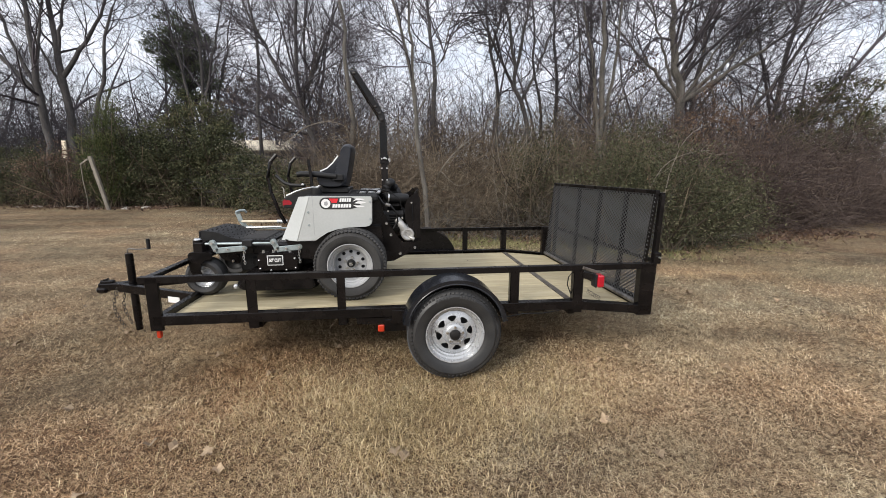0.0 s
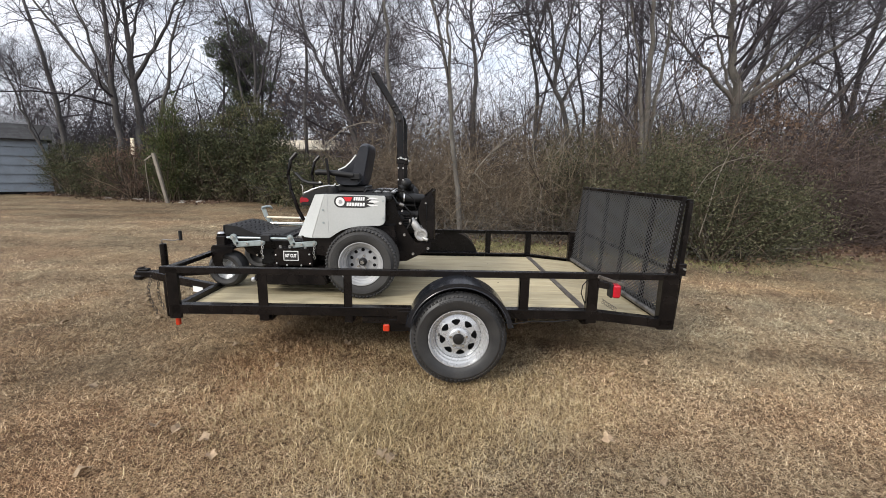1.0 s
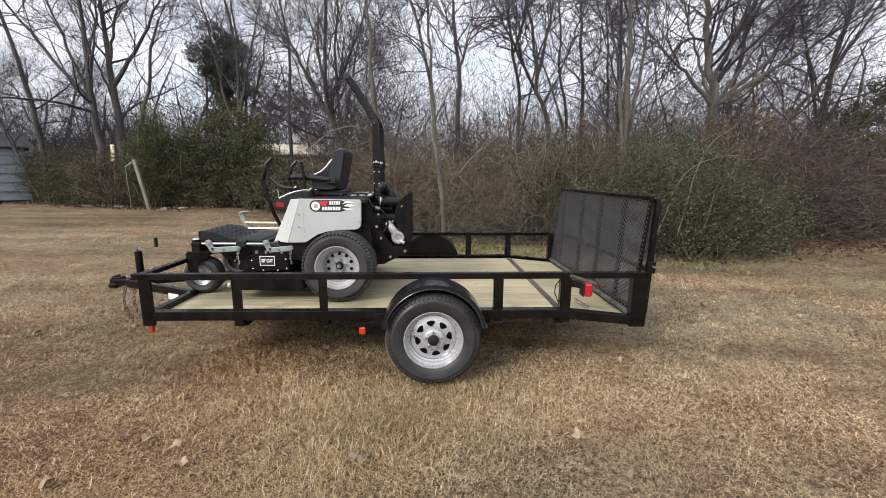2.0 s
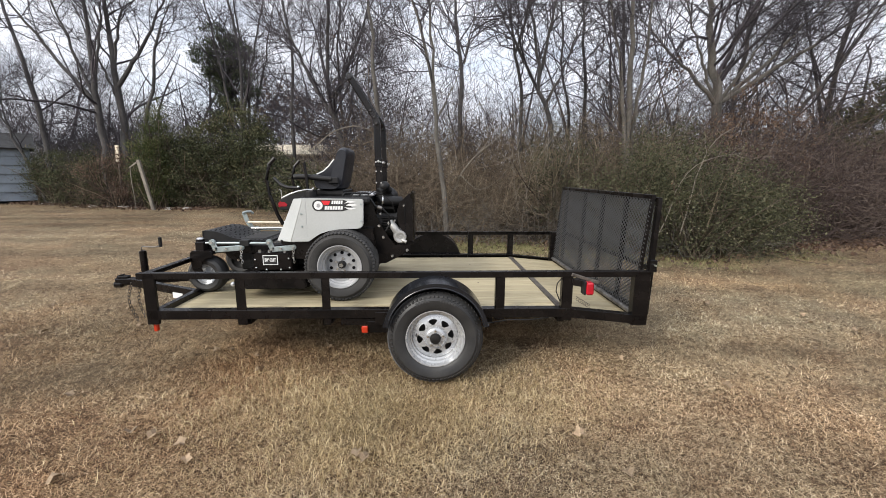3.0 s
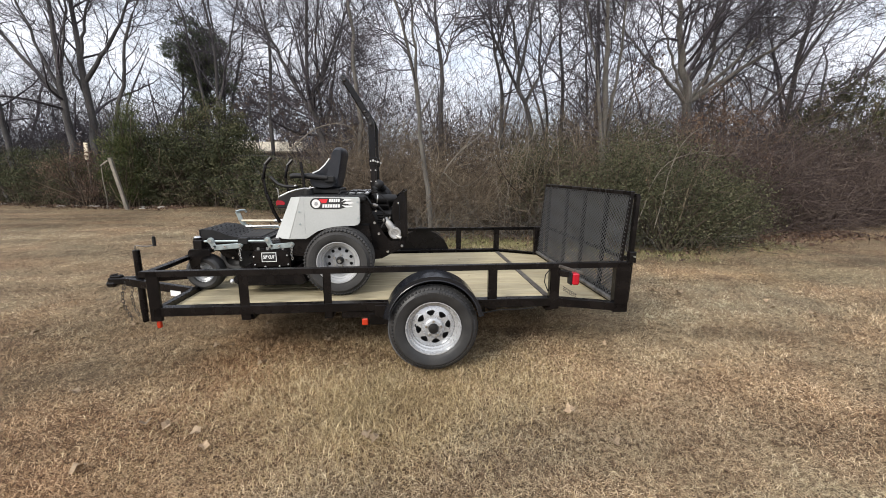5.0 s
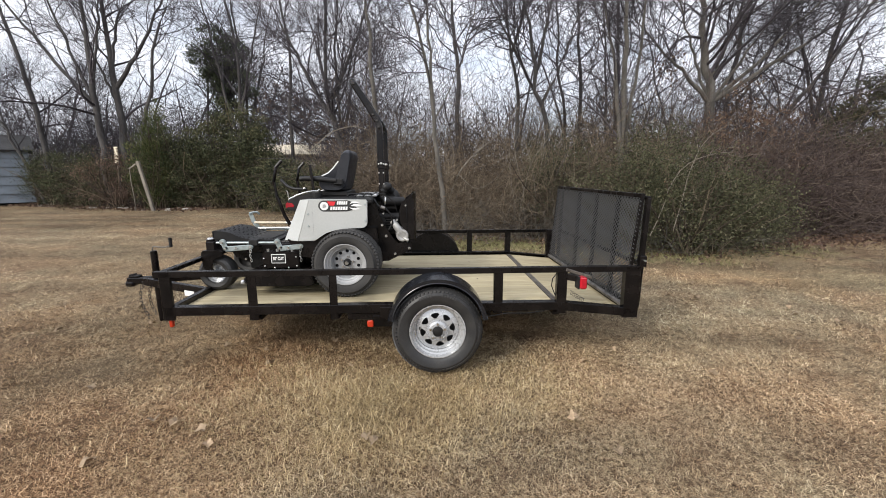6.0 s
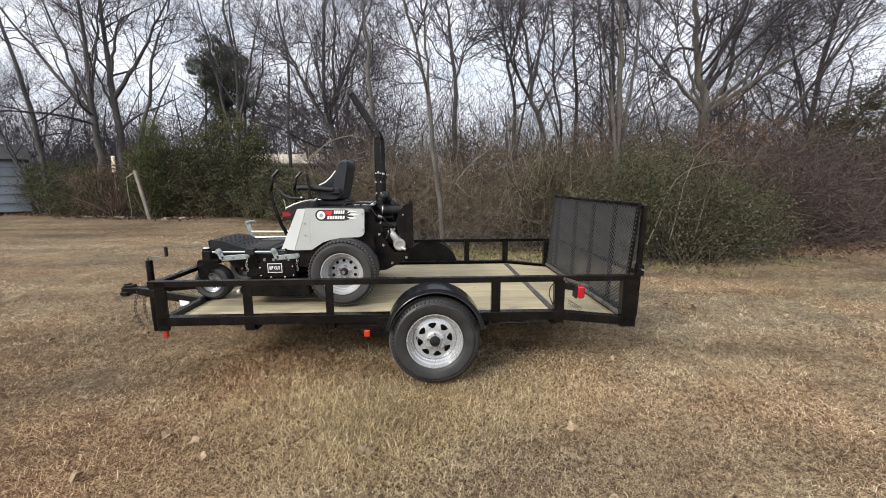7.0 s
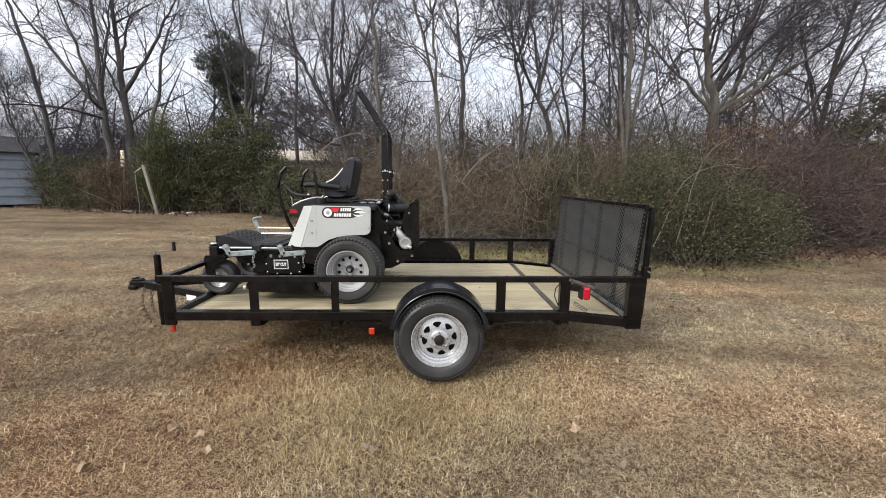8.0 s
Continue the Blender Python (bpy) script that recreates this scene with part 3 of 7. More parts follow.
def blades(name, count, seed, area, material, length, width, keep=None, label="", lie=1.0):
    """Grass blades, each a bent pointed strip; thickest round the trailer."""
    rng = np.random.default_rng(seed)
    x0, x1, y0, y1 = area
    m = count * 7
    x, y = rng.uniform(x0, x1, m), rng.uniform(y0, y1, m)
    d = np.hypot(x - 2.1, y + 3.0)
    w = 1 / (1 + (np.hypot((x - 2.1) / 1.5, y + 0.2) / 2.3) ** 3)
    if keep is not None:
        w = w * keep(x, y)
    sel = rng.random(m) < w * count / w.sum()
    x, y, d = x[sel], y[sel], d[sel]
    k = len(x)
    z = ground_z(x, y)
    clump = 0.5 + 0.5 * np.sin(3.1 * x + 1.3 * np.sin(2.3 * y)) * np.cos(2.7 * y + 0.9 * np.sin(3.7 * x))
    tuft = 0.5 + 0.5 * np.sin(23 * x + 3 * np.sin(11 * y)) * np.sin(26 * y + 2 * np.sin(17 * x))
    ln = length * rng.uniform(0.5, 1.4, k) * (0.85 + 0.3 * clump) * (0.75 + 0.5 * tuft)
    wd = width * rng.uniform(0.6, 1.4, k) * np.clip(d / 3.0, 0.8, 2.0)
    az = rng.uniform(0, 2 * np.pi, k)
    tilt = rng.uniform(0.7, 1.75, k) * lie
    h = np.stack([np.cos(az), np.sin(az), np.zeros(k)], -1)
    roll = rng.uniform(0, 2 * np.pi, (k, 1))
    side = np.stack([-np.sin(az), np.cos(az), np.zeros(k)], -1) * np.cos(roll) + np.stack([np.zeros(k), np.zeros(k), np.ones(k)], -1) * np.sin(roll) * 0.6
    up = np.array([0, 0, 1.0])
    base = np.stack([x, y, z - 0.004], -1)
    mid = base + (h * np.sin(tilt * 0.6)[:, None] + up * np.cos(tilt * 0.6)[:, None]) * (ln * 0.5)[:, None]
    tip = mid + (h * np.sin(tilt * 1.2)[:, None] + up * np.cos(tilt * 1.2)[:, None]) * (ln * 0.5)[:, None] + side * (rng.normal(0, 0.25, k) * ln)[:, None]
    hw = side * (wd / 2)[:, None]
    near = d < 3.6   # bent blades close by, straight pointed ones farther off
    v = np.concatenate([np.stack([base, mid + hw, tip, mid - hw], 1)[near].reshape(-1, 3), np.stack([base + hw, base - hw, tip], 1)[~near].reshape(-1, 3)])
    o, p = np.arange(near.sum())[:, None] * 4, 4 * near.sum() + np.arange((~near).sum())[:, None] * 3
    f = np.concatenate([o + [0, 1, 3], o + [1, 2, 3], p + [0, 1, 2]])
    ob = data_ob(name, v, f, material)
    return tagged(ob, label, "grass", kind="stuff")


blades("dry_grass", 540000, 5, (-7.5, 12.0, -2.0, 9.0), M_GRASS, 0.040, 0.0031, label="short dry tan grass blades lying every way on the lawn")
blades("field_grass", 40000, 7, (-15.0, 14.0, 5.5, 16.5), M_GRASS, 0.05, 0.0034, keep=lambda x, y: (y < edge_y(x) - 0.2) * (0.15 + 0.85 * (np.sin(0.9 * x + 1.7 * np.sin(0.8 * y)) + np.sin(1.9 * y + 0.7 * x) > -0.5)),
       label="dry tan grass of the far field")
blades("greener_grass", 15000, 6, (-0.5, 4.5, -1.8, 0.6), M_GREENGRASS, 0.068, 0.0042, lie=0.7,
       keep=lambda x, y: np.exp(-((x - 1.65) / 0.85) ** 2 - ((y + 0.55) / 0.6) ** 2) + 0.6 * np.exp(-((x - 2.75) / 0.5) ** 2 - ((y + 0.35) / 0.35) ** 2),
       label="taller straw-coloured grass with a green tinge beside the trailer wheel")
blades("green_weeds", 26000, 8, (1.5, 10.0, 3.2, 7.4), M_WEED, 0.085, 0.005, lie=0.8,
       keep=lambda x, y: np.exp(-((y - edge_y(x) + 0.5) / 0.75) ** 2) * (0.35 + 0.65 * (np.sin(2.1 * x + 0.6) > -0.3)) * np.where(x < 6, 1.0, 0.25),
       label="mossy green grass and weeds at the foot of the brush")


# ---- the utility trailer: 12 ft bed, nose to -x, near side along y = 0 ----
LEN, WID, TOP, BED = 3.76, 2.19, 0.80, 0.476
AXLE_X, AXLE_Z = 2.14, 0.367
KNEE = 3.13   # where the bed dips to its tail
trailer = thing("utility_trailer", (0, 0, 0), "black steel utility trailer with pine bed and mesh ramp gate", "trailer")


def side(y, s):
    """One side's rails and posts; s points inwards."""
    part("top_rail", angle_iron(bmesh.new(), (0.0, y, TOP), (LEN, y, TOP), 0.045, (0, s, 0)), M_BLACK, trailer)
    bm = angle_iron(bmesh.new(), (0.05, y, 0.52), (KNEE, y, 0.515), 0.068, (0, s, 0))
    part("bottom_rail", bm, M_BLACK, trailer)
    part("tail_rail", angle_iron(bmesh.new(), (KNEE, y, 0.513), (LEN - 0.02, y, 0.448), 0.068, (0, s, 0)), M_BLACK, trailer)
    for x0, x1, low in ((0.69, 0.76, 0.405), (1.31, 1.37, 0.40), (2.59, 2.66, 0.43), (3.09, 3.17, 0.42)):
        bm = bx(bmesh.new(), (x0, min(y, y + s * 0.008), low), (x1, max(y, y + s * 0.008), TOP - 0.006), 0.002)
        bx(bm, (x0, min(y, y + s * 0.05), low), (x0 + 0.007, max(y, y + s * 0.05), TOP - 0.006), 0.002)
        part("post", bm, M_BLACK, trailer)
    bm = bx(bmesh.new(), (0.042, min(y - s * 0.003, y + s * 0.022), 0.415), (0.125, max(y - s * 0.003, y + s * 0.022), TOP - 0.006), 0.003)
    part("corner_post", bm, M_BLACK, trailer)
    bm = bx(bmesh.new(), (3.635, min(y - s * 0.003, y + s * 0.06), 0.375), (LEN - 0.005, max(y - s * 0.003, y + s * 0.06), TOP - 0.006), 0.003)
    part("corner_post", bm, M_BLACK, trailer)


side(0.0, 1)
side(WID, -1)
part("front_top_rail", angle_iron(bmesh.new(), (0.02, 0.03, TOP - 0.004), (0.02, WID - 0.03, TOP - 0.004), 0.05, (1, 0, 0)), M_BLACK, trailer)
part("front_sill", bar(bmesh.new(), (0.085, 0.08, 0.478), (0.085, WID - 0.08, 0.478), 0.05, 0.075), M_BLACK, trailer)
part("rear_sill", bar(bmesh.new(), (LEN - 0.06, 0.06, 0.405), (LEN - 0.06, WID - 0.06, 0.405), 0.06, 0.06), M_BLACK, trailer)
part("bed_crossbar", bar(bmesh.new(), (KNEE + 0.005, 0.05, BED - 0.001), (KNEE + 0.005, WID - 0.05, BED - 0.001), 0.05, 0.012), M_SCUFF, trailer)
for x in (0.75, 1.35, 1.95, 2.55, 3.1):
    part("crossmember", bar(bmesh.new(), (x, 0.03, 0.424), (x, WID - 0.03, 0.424), 0.05, 0.05), M_BLACK, trailer)
for y in (0.62, WID - 0.62):
    far = y > 1
    bm = bar(bmesh.new(), (-0.80, 1.095 + (0.03 if far else -0.03), 0.455), (0.9, y + (0.30 if far else -0.30), 0.42), 0.045, 0.075)
    part("tongue_beam", bm, M_BLACK, trailer)
part("sticker", bar(bmesh.new(), (-0.16, 0.632, 0.452), (-0.05, 0.588, 0.450), 0.003, 0.05, 0.0), M_STICKER, trailer, "white warning sticker")

# coupler, chain and jack
bm = bx(bmesh.new(), (-0.98, 1.055, 0.425), (-0.74, 1.135, 0.495), 0.012)
bx(bm, (-1.0, 1.045, 0.40), (-0.90, 1.145, 0.46), 0.02)
bx(bm, (-0.96, 1.06, 0.49), (-0.86, 1.13, 0.515), 0.008)
coupler = part("coupler", bm, M_BLACK, trailer)
part("latch", bar(bmesh.new(), (-0.965, 1.095, 0.512), (-0.90, 1.095, 0.528), 0.03, 0.012), M_BLACK, coupler)
for side_y, phase in ((1.03, 0.0), (1.16, 1.0)):
    bm = bmesh.new()
    for i in range(11):
        s = i / 10
        c = Vector((-0.80 - 0.06 * math.sin(3.1 * s), side_y + 0.03 * math.sin(2 * s + phase), 0.44 - 0.36 * s))
        lo = [c + Vector((0.012 * math.cos(a) if i % 2 else 0, 0 if i % 2 else 0.012 * math.cos(a), 0.024 * math.sin(a))) for a in [2 * math.pi * k / 10 for k in range(10)]]
        tube(bm, lo + lo[:1], 0.0032, 6)
    part("safety_chain", bm, M_CHAIN, trailer, "dull steel safety chain")
jack = part("tongue_jack", cyl(bmesh.new(), (-0.693, 1.09, 0.12), (-0.693, 1.09, 0.765), 0.032, n=24, bevel=0.004), M_BLACK, trailer)
part("foot", cyl(bmesh.new(), (-0.693, 1.09, 0.03), (-0.693, 1.09, 0.13), 0.028, n=20), M_BLACK, jack)
bm = tube(bmesh.new(), [(-0.70, 1.09, 0.765), (-0.70, 1.09, 0.797), (-0.685, 1.09, 0.808), (-0.63, 1.094, 0.800), (-0.58, 1.098, 0.799), (-0.53, 1.10, 0.810)], 0.006, 10)
part("crank", bm, M_HINGE, jack, "dull steel crank arm")
part("grip", cyl(bmesh.new(), (-0.522, 1.10, 0.80), (-0.522, 1.10, 0.895), 0.016, n=14, bevel=0.003), M_MATTE, jack)


def tyre_and_wheel(cx, cy, cz, out, parent, radius, rim, width, lugs, paint, rubber, modular, deep=0.0):
    """A wheel with its axle along y; out is -1 where its face looks to -y."""
    s = -out
    wheel = part("wheel", lathe(bmesh.new(), (cx, cy, cz), [(rim + 0.012, s * 0.0), (rim + 0.013, -s * 0.004), (rim + 0.006, -s * 0.004), (rim + 0.001, s * 0.006), (rim - 0.005, s * 0.024), (rim - 0.017, s * 0.028), (rim - 0.021, s * 0.046), (rim - 0.033, s * 0.050), (rim - 0.037, s * 0.085),
                                 (rim - 0.038, s * (width - 0.04)), (rim + 0.01, s * (width - 0.01))], 56), paint, parent)
    hw = width / 2
    sh = 0.024
    prof = [(rim + 0.004, 0.012), (rim + 0.02, 0.0), (rim + 0.3 * (radius - rim), -0.013), (rim + 0.62 * (radius - rim), -0.018), (radius - 0.045, -0.010), (radius - sh, 0.004), (radius - 0.007, 0.020), (radius - 0.003, hw * 0.6), (radius, hw)]
    prof = prof + [(r, width - y) for r, y in reversed(prof[:-1])]
    tyre = part("tyre", lathe(bmesh.new(), (cx, cy, cz), [(r, s * y) for r, y in prof], 72), rubber, wheel)
    bm = bmesh.new()
    rows = ((0.012, 0.0), (0.27 * width, 0.5), (0.5 * width, 0.0), (0.73 * width, 0.5), (width - 0.012, 0.0))
    for yy, ph in rows:
        edge = yy in (rows[0][0], rows[-1][0])
        for k in range(lugs):
            a = 2 * math.pi * (k + ph) / lugs
            m = Matrix.Translation((cx, cy, cz)) @ Matrix.Rotation(-a, 4, "Y")
            w = 2 * math.pi * radius / lugs * (0.42 if modular else 0.30)
            r0 = radius - ((0.036 if modular else 0.017) if edge else (0.006 if modular else 0.0085))
            tilt = Matrix.Translation((r0, s * yy, 0)) @ Matrix.Rotation(s * (0.75 if yy < hw else -0.75) if edge else 0.0, 4, "Z") @ Matrix.Rotation(0.5 if int(ph * 2) else -0.4, 4, "X")
            bx(bm, (-0.012, -0.016 - 0.02 * (not edge), -w), ((0.0025 if modular else 0.004) if edge else (0.0062 if modular else 0.0075), 0.016 + 0.02 * (not edge), w), 0.0, m @ tilt)
    part("tread", bm, rubber, wheel)
    holes = []
    if modular:
        for k in range(8):
            a = 2 * math.pi * (k + 0.2) / 8
            loop = []
            for r, da in ((0.091, -0.07), (0.098, -0.15), (0.116, -0.255), (0.126, -0.25), (0.131, -0.13), (0.132, 0.0), (0.131, 0.13), (0.126, 0.25), (0.116, 0.255), (0.098, 0.15), (0.091, 0.07)):
                loop.append((r * math.cos(a + da), r * math.sin(a + da)))
            holes.append(loop)
        y_of = lambda r: s * float(np.interp(r, [0.0, 0.09, 0.145, 0.165], [0.034, 0.034, 0.046, 0.058]))
    else:
        for k in range(10):
            a = 2 * math.pi * (k + 0.5) / 10
            holes.append([(0.098 * math.cos(a) + 0.0145 * math.cos(q), 0.098 * math.sin(a) + 0.0145 * math.sin(q)) for q in [2 * math.pi * j / 12 for j in range(12)]])
        y_of = lambda r: s * float(np.interp(r, [0.0, 0.05, 0.065, 0.115, 0.13, 0.156], [0.045 + deep, 0.045 + deep, 0.05 + deep, 0.055 + deep, 0.066 + deep, 0.085 + deep]))
    bm = holed_disc(bmesh.new(), (cx, cy, cz), rim - 0.036 if modular else rim - 0.033, holes, y_of, s * 0.005, 48, () if modular else (0.05, 0.066, 0.13))
    part("disc", bm, paint, wheel)
    part("drum", lathe(bmesh.new(), (cx, cy, cz), [(0.0, s * (0.085 + deep)), (rim - 0.03, s * (0.085 + deep)), (rim - 0.03, s * (width - 0.03)), (0.0, s * (width - 0.03))], 32), M_MATTE, wheel)
    if modular:
        part("hub_cap", lathe(bmesh.new(), (cx, cy, cz), [(0.0, -s * 0.022), (0.030, -s * 0.018), (0.038, -s * 0.006), (0.041, s * 0.03)], 24), M_ENGINE, wheel, "dark greasy hub cap")
        part("hub_flange", lathe(bmesh.new(), (cx, cy, cz), [(0.036, s * 0.008), (0.060, s * 0.008), (0.070, s * 0.014), (0.077, s * 0.026), (0.086, s * 0.036)], 40), paint, wheel)
        for k in range(5):
            a = 2 * math.pi * (k + 0.25) / 5
            p = Vector((cx + 0.057 * math.cos(a), cy, cz + 0.057 * math.sin(a)))
            part("lug_nut", cyl(bmesh.new(), p + Vector((0, -s * 0.004, 0)), p + Vector((0, s * 0.02, 0)), 0.0095, n=6), M_STEEL, wheel)
        part("valve", cyl(bmesh.new(), (cx - 0.135, cy + s * 0.005, cz + 0.02), (cx - 0.135, cy + s * 0.045, cz + 0.02), 0.005, n=8), M_MATTE, wheel)
    else:
        part("hub_cap", lathe(bmesh.new(), (cx, cy, cz), [(0.0, s * (0.018 + deep)), (0.030, s * (0.022 + deep)), (0.034, s * (0.045 + deep))], 24), M_MATTE, wheel)
        part("axle_nut", cyl(bmesh.new(), (cx, cy + s * (0.004 + deep), cz), (cx, cy + s * (0.022 + deep), cz), 0.017, n=6), M_STEEL, wheel)
        for k in range(5):
            a = 2 * math.pi * (k + 0.1) / 5
            p = Vector((cx + 0.052 * math.cos(a), cy, cz + 0.052 * math.sin(a)))
            part("lug_nut", cyl(bmesh.new(), p + Vector((0, s * (0.03 + deep), 0)), p + Vector((0, s * (0.05 + deep), 0)), 0.009, n=6), M_STEEL, wheel)
    return wheel


near_wheel = tyre_and_wheel(AXLE_X, -0.205, AXLE_Z, -1, trailer, 0.338, 0.197, 0.205, 66, M_RIM, M_RUBBER, True)
# raised marks on the tyre's wall, too worn to read
for a0, n_marks in ((62, 6), (100, 5)):
    for k in range(n_marks):
        a = radians(a0 + 4.2 * k)
        m = Matrix.Translation((AXLE_X, -0.221, AXLE_Z)) @ Matrix.Rotation(-a, 4, "Y") @ Matrix.Translation((0.285, 0, 0))
        part("raised_mark", bx(bmesh.new(), (-0.011, -0.003, -0.006), (0.011, 0.004, 0.006), 0.0, m), M_LETTER, near_wheel)
tyre_and_wheel(AXLE_X, WID + 0.240, AXLE_Z, 1, trailer, 0.338, 0.197, 0.205, 66, M_RIM, M_RUBBER, True)
part("axle", bar(bmesh.new(), (AXLE_X, -0.05, AXLE_Z), (AXLE_X, WID + 0.05, AXLE_Z), 0.06, 0.06), M_MATTE, trailer)
for y in (0.10, WID - 0.10):
    pts = [(AXLE_X - 0.36 + 0.06 * i, y, 0.375 - 0.0 + 0.045 * (2 * i / 12 - 1) ** 2 - 0.03) for i in range(13)]
    bm = bmesh.new()
    for k in range(3):
        for p, q in zip(pts[k * 2:len(pts) - 1 - k * 2], pts[k * 2 + 1:len(pts) - k * 2]):
            bar(bm, (p[0], p[1], p[2] - 0.01 * k), (q[0], q[1], q[2] - 0.01 * k), 0.045, 0.009, 0.0)
    part("leaf_spring", bm, M_MATTE, trailer)


def fender(y0, y1, face):
    """A rolled steel mudguard between y0 and y1, its lip at y = face."""
    path = [(1.775, 0.47)] + arc(2.143, 0.406, 0.367, 170, 10, 26) + [(2.512, 0.47)]
    inner = [(x + (2.143 - x) * 0.012, z - 0.006) for x, z in path]
    bm = prism(bmesh.new(), path + inner[::-1], y0, y1)
    ob = part("fender", bm, M_FENDER, trailer, "glossy black rolled steel mudguard")
    lip = [(2.143 + (x - 2.143) * 0.93, 0.406 + (z - 0.406) * 0.925) for x, z in path]
    d = 0.004 if face < 1 else -0.004
    part("lip", prism(bmesh.new(), [(2.143 + (x - 2.143) * 1.004, z + 0.002) for x, z in path] + lip[::-1], face, face + d), M_FENDER, ob)
    tube_bm = tube(bmesh.new(), [(2.143 + (x - 2.143) * 0.93, face + d / 2, 0.406 + (z - 0.406) * 0.925) for x, z in path], 0.006, 8)
    part("rolled_edge", tube_bm, M_FENDER, ob)
    y = y1 - 0.004 if face < 1 else y0 + 0.001
    part("backing_plate", prism(bmesh.new(), [(x, z - 0.007) for x, z in path], y, y + 0.004), M_BLACK, ob)
    return ob


fender(-0.235, -0.004, -0.237)
fender(WID + 0.004, WID + 0.270, WID + 0.272)
for y in (-0.02, WID + 0.005):
    part("fender_brace", bx(bmesh.new(), (1.70, y, 0.40), (1.79, y + 0.015, 0.50), 0.002), M_BLACK, trailer)
part("step_plate", bar(bmesh.new(), (1.44, 0.03, 0.42), (1.76, 0.03, 0.42), 0.05, 0.05), M_BLACK, trailer)

# lamps
for x, y, z in ((1.618, -0.006, 0.366),):
    lamp = part("side_marker", bx(bmesh.new(), (x - 0.024, y - 0.012, z - 0.027), (x + 0.024, y + 0.004, z + 0.027), 0.006), M_AMBER, trailer, "amber side marker lamp")
    part("bracket", bx(bmesh.new(), (x + 0.02, y + 0.004, z - 0.03), (x + 0.18, y + 0.012, z + 0.06), 0.002), M_BLACK, lamp)
lamp = part("side_marker", bx(bmesh.new(), (0.062, 0.02, 0.352), (0.092, 0.05, 0.412), 0.006), M_AMBER, trailer, "red-orange front marker lamp")
for y, s in ((-0.055, 1),):
    lamp = part("tail_lamp", bx(bmesh.new(), (3.222, y - 0.030, 0.640), (3.240, y + 0.040, 0.742), 0.005), M_MATTE, trailer)
    part("lens", bx(bmesh.new(), (3.238, y - 0.042, 0.642), (3.292, y + 0.036, 0.735), 0.010), M_RED, lamp, "red tail lamp lens")
    part("arm", bar(bmesh.new(), (3.165, y + s * 0.055, 0.72), (3.245, y + s * 0.01, 0.715), 0.02, 0.05), M_BLACK, lamp)
bm = tube(bmesh.new(), [(3.09, 0.02, 0.745), (3.06, 0.03, 0.70), (3.055, 0.035, 0.64), (3.085, 0.04, 0.57), (3.11, 0.03, 0.52)], 0.004, 6)
part("wire", bm, M_MATTE, trailer)
bm = tube(bmesh.new(), [(3.19 + 0.10 * k / 40 + 0.013 * math.sin(k * 0.95), -0.02 - 0.03 * k / 40, 0.60 - 0.06 * k / 40 + 0.016 * math.cos(k * 0.95)) for k in range(41)], 0.002, 5)
part("wire", bm, M_CHAIN, trailer)
bm = tube(bmesh.new(), [(2.40, 0.01, 0.43), (2.55, 0.0, 0.405), (2.70, 0.0, 0.43), (2.85, 0.005, 0.425), (3.0, 0.01, 0.44)], 0.004, 6)
part("wire", bm, M_MATTE, trailer)


def mesh_net(y0, y1, z0, z1, x_of, cell_w, cell_h, strand, depth):
    """Expanded steel mesh: zigzag strands that meet at their bends, as real bars."""
    rows, cols = int((z1 - z0) / cell_h), int((y1 - y0) / cell_w * 2)
    v, f = [], []
    for r in range(rows):
        zc = z0 + (r + 0.5) * (z1 - z0) / rows
        up = np.array([(-1) ** (c + r) for c in range(cols + 1)]) * (z1 - z0) / rows * 0.46
        ys = np.linspace(y0, y1, cols + 1)
        zs = zc + up
        base = len(v)
        for y, z, u in zip(ys, zs, up):
            x = x_of(z)
            dx = depth * (0.5 if u > 0 else -0.5)
            for a, b in ((-1, -1), (1, -1), (1, 1), (-1, 1)):
                v.append((x + dx + a * depth * 0.4, y, z + b * strand / 2))
        for c in range(cols):
            i = base + 4 * c
            for k in range(4):
                f.append((i + k, i + (k + 1) % 4, i + 4 + (k + 1) % 4, i + 4 + k))
    return v, f


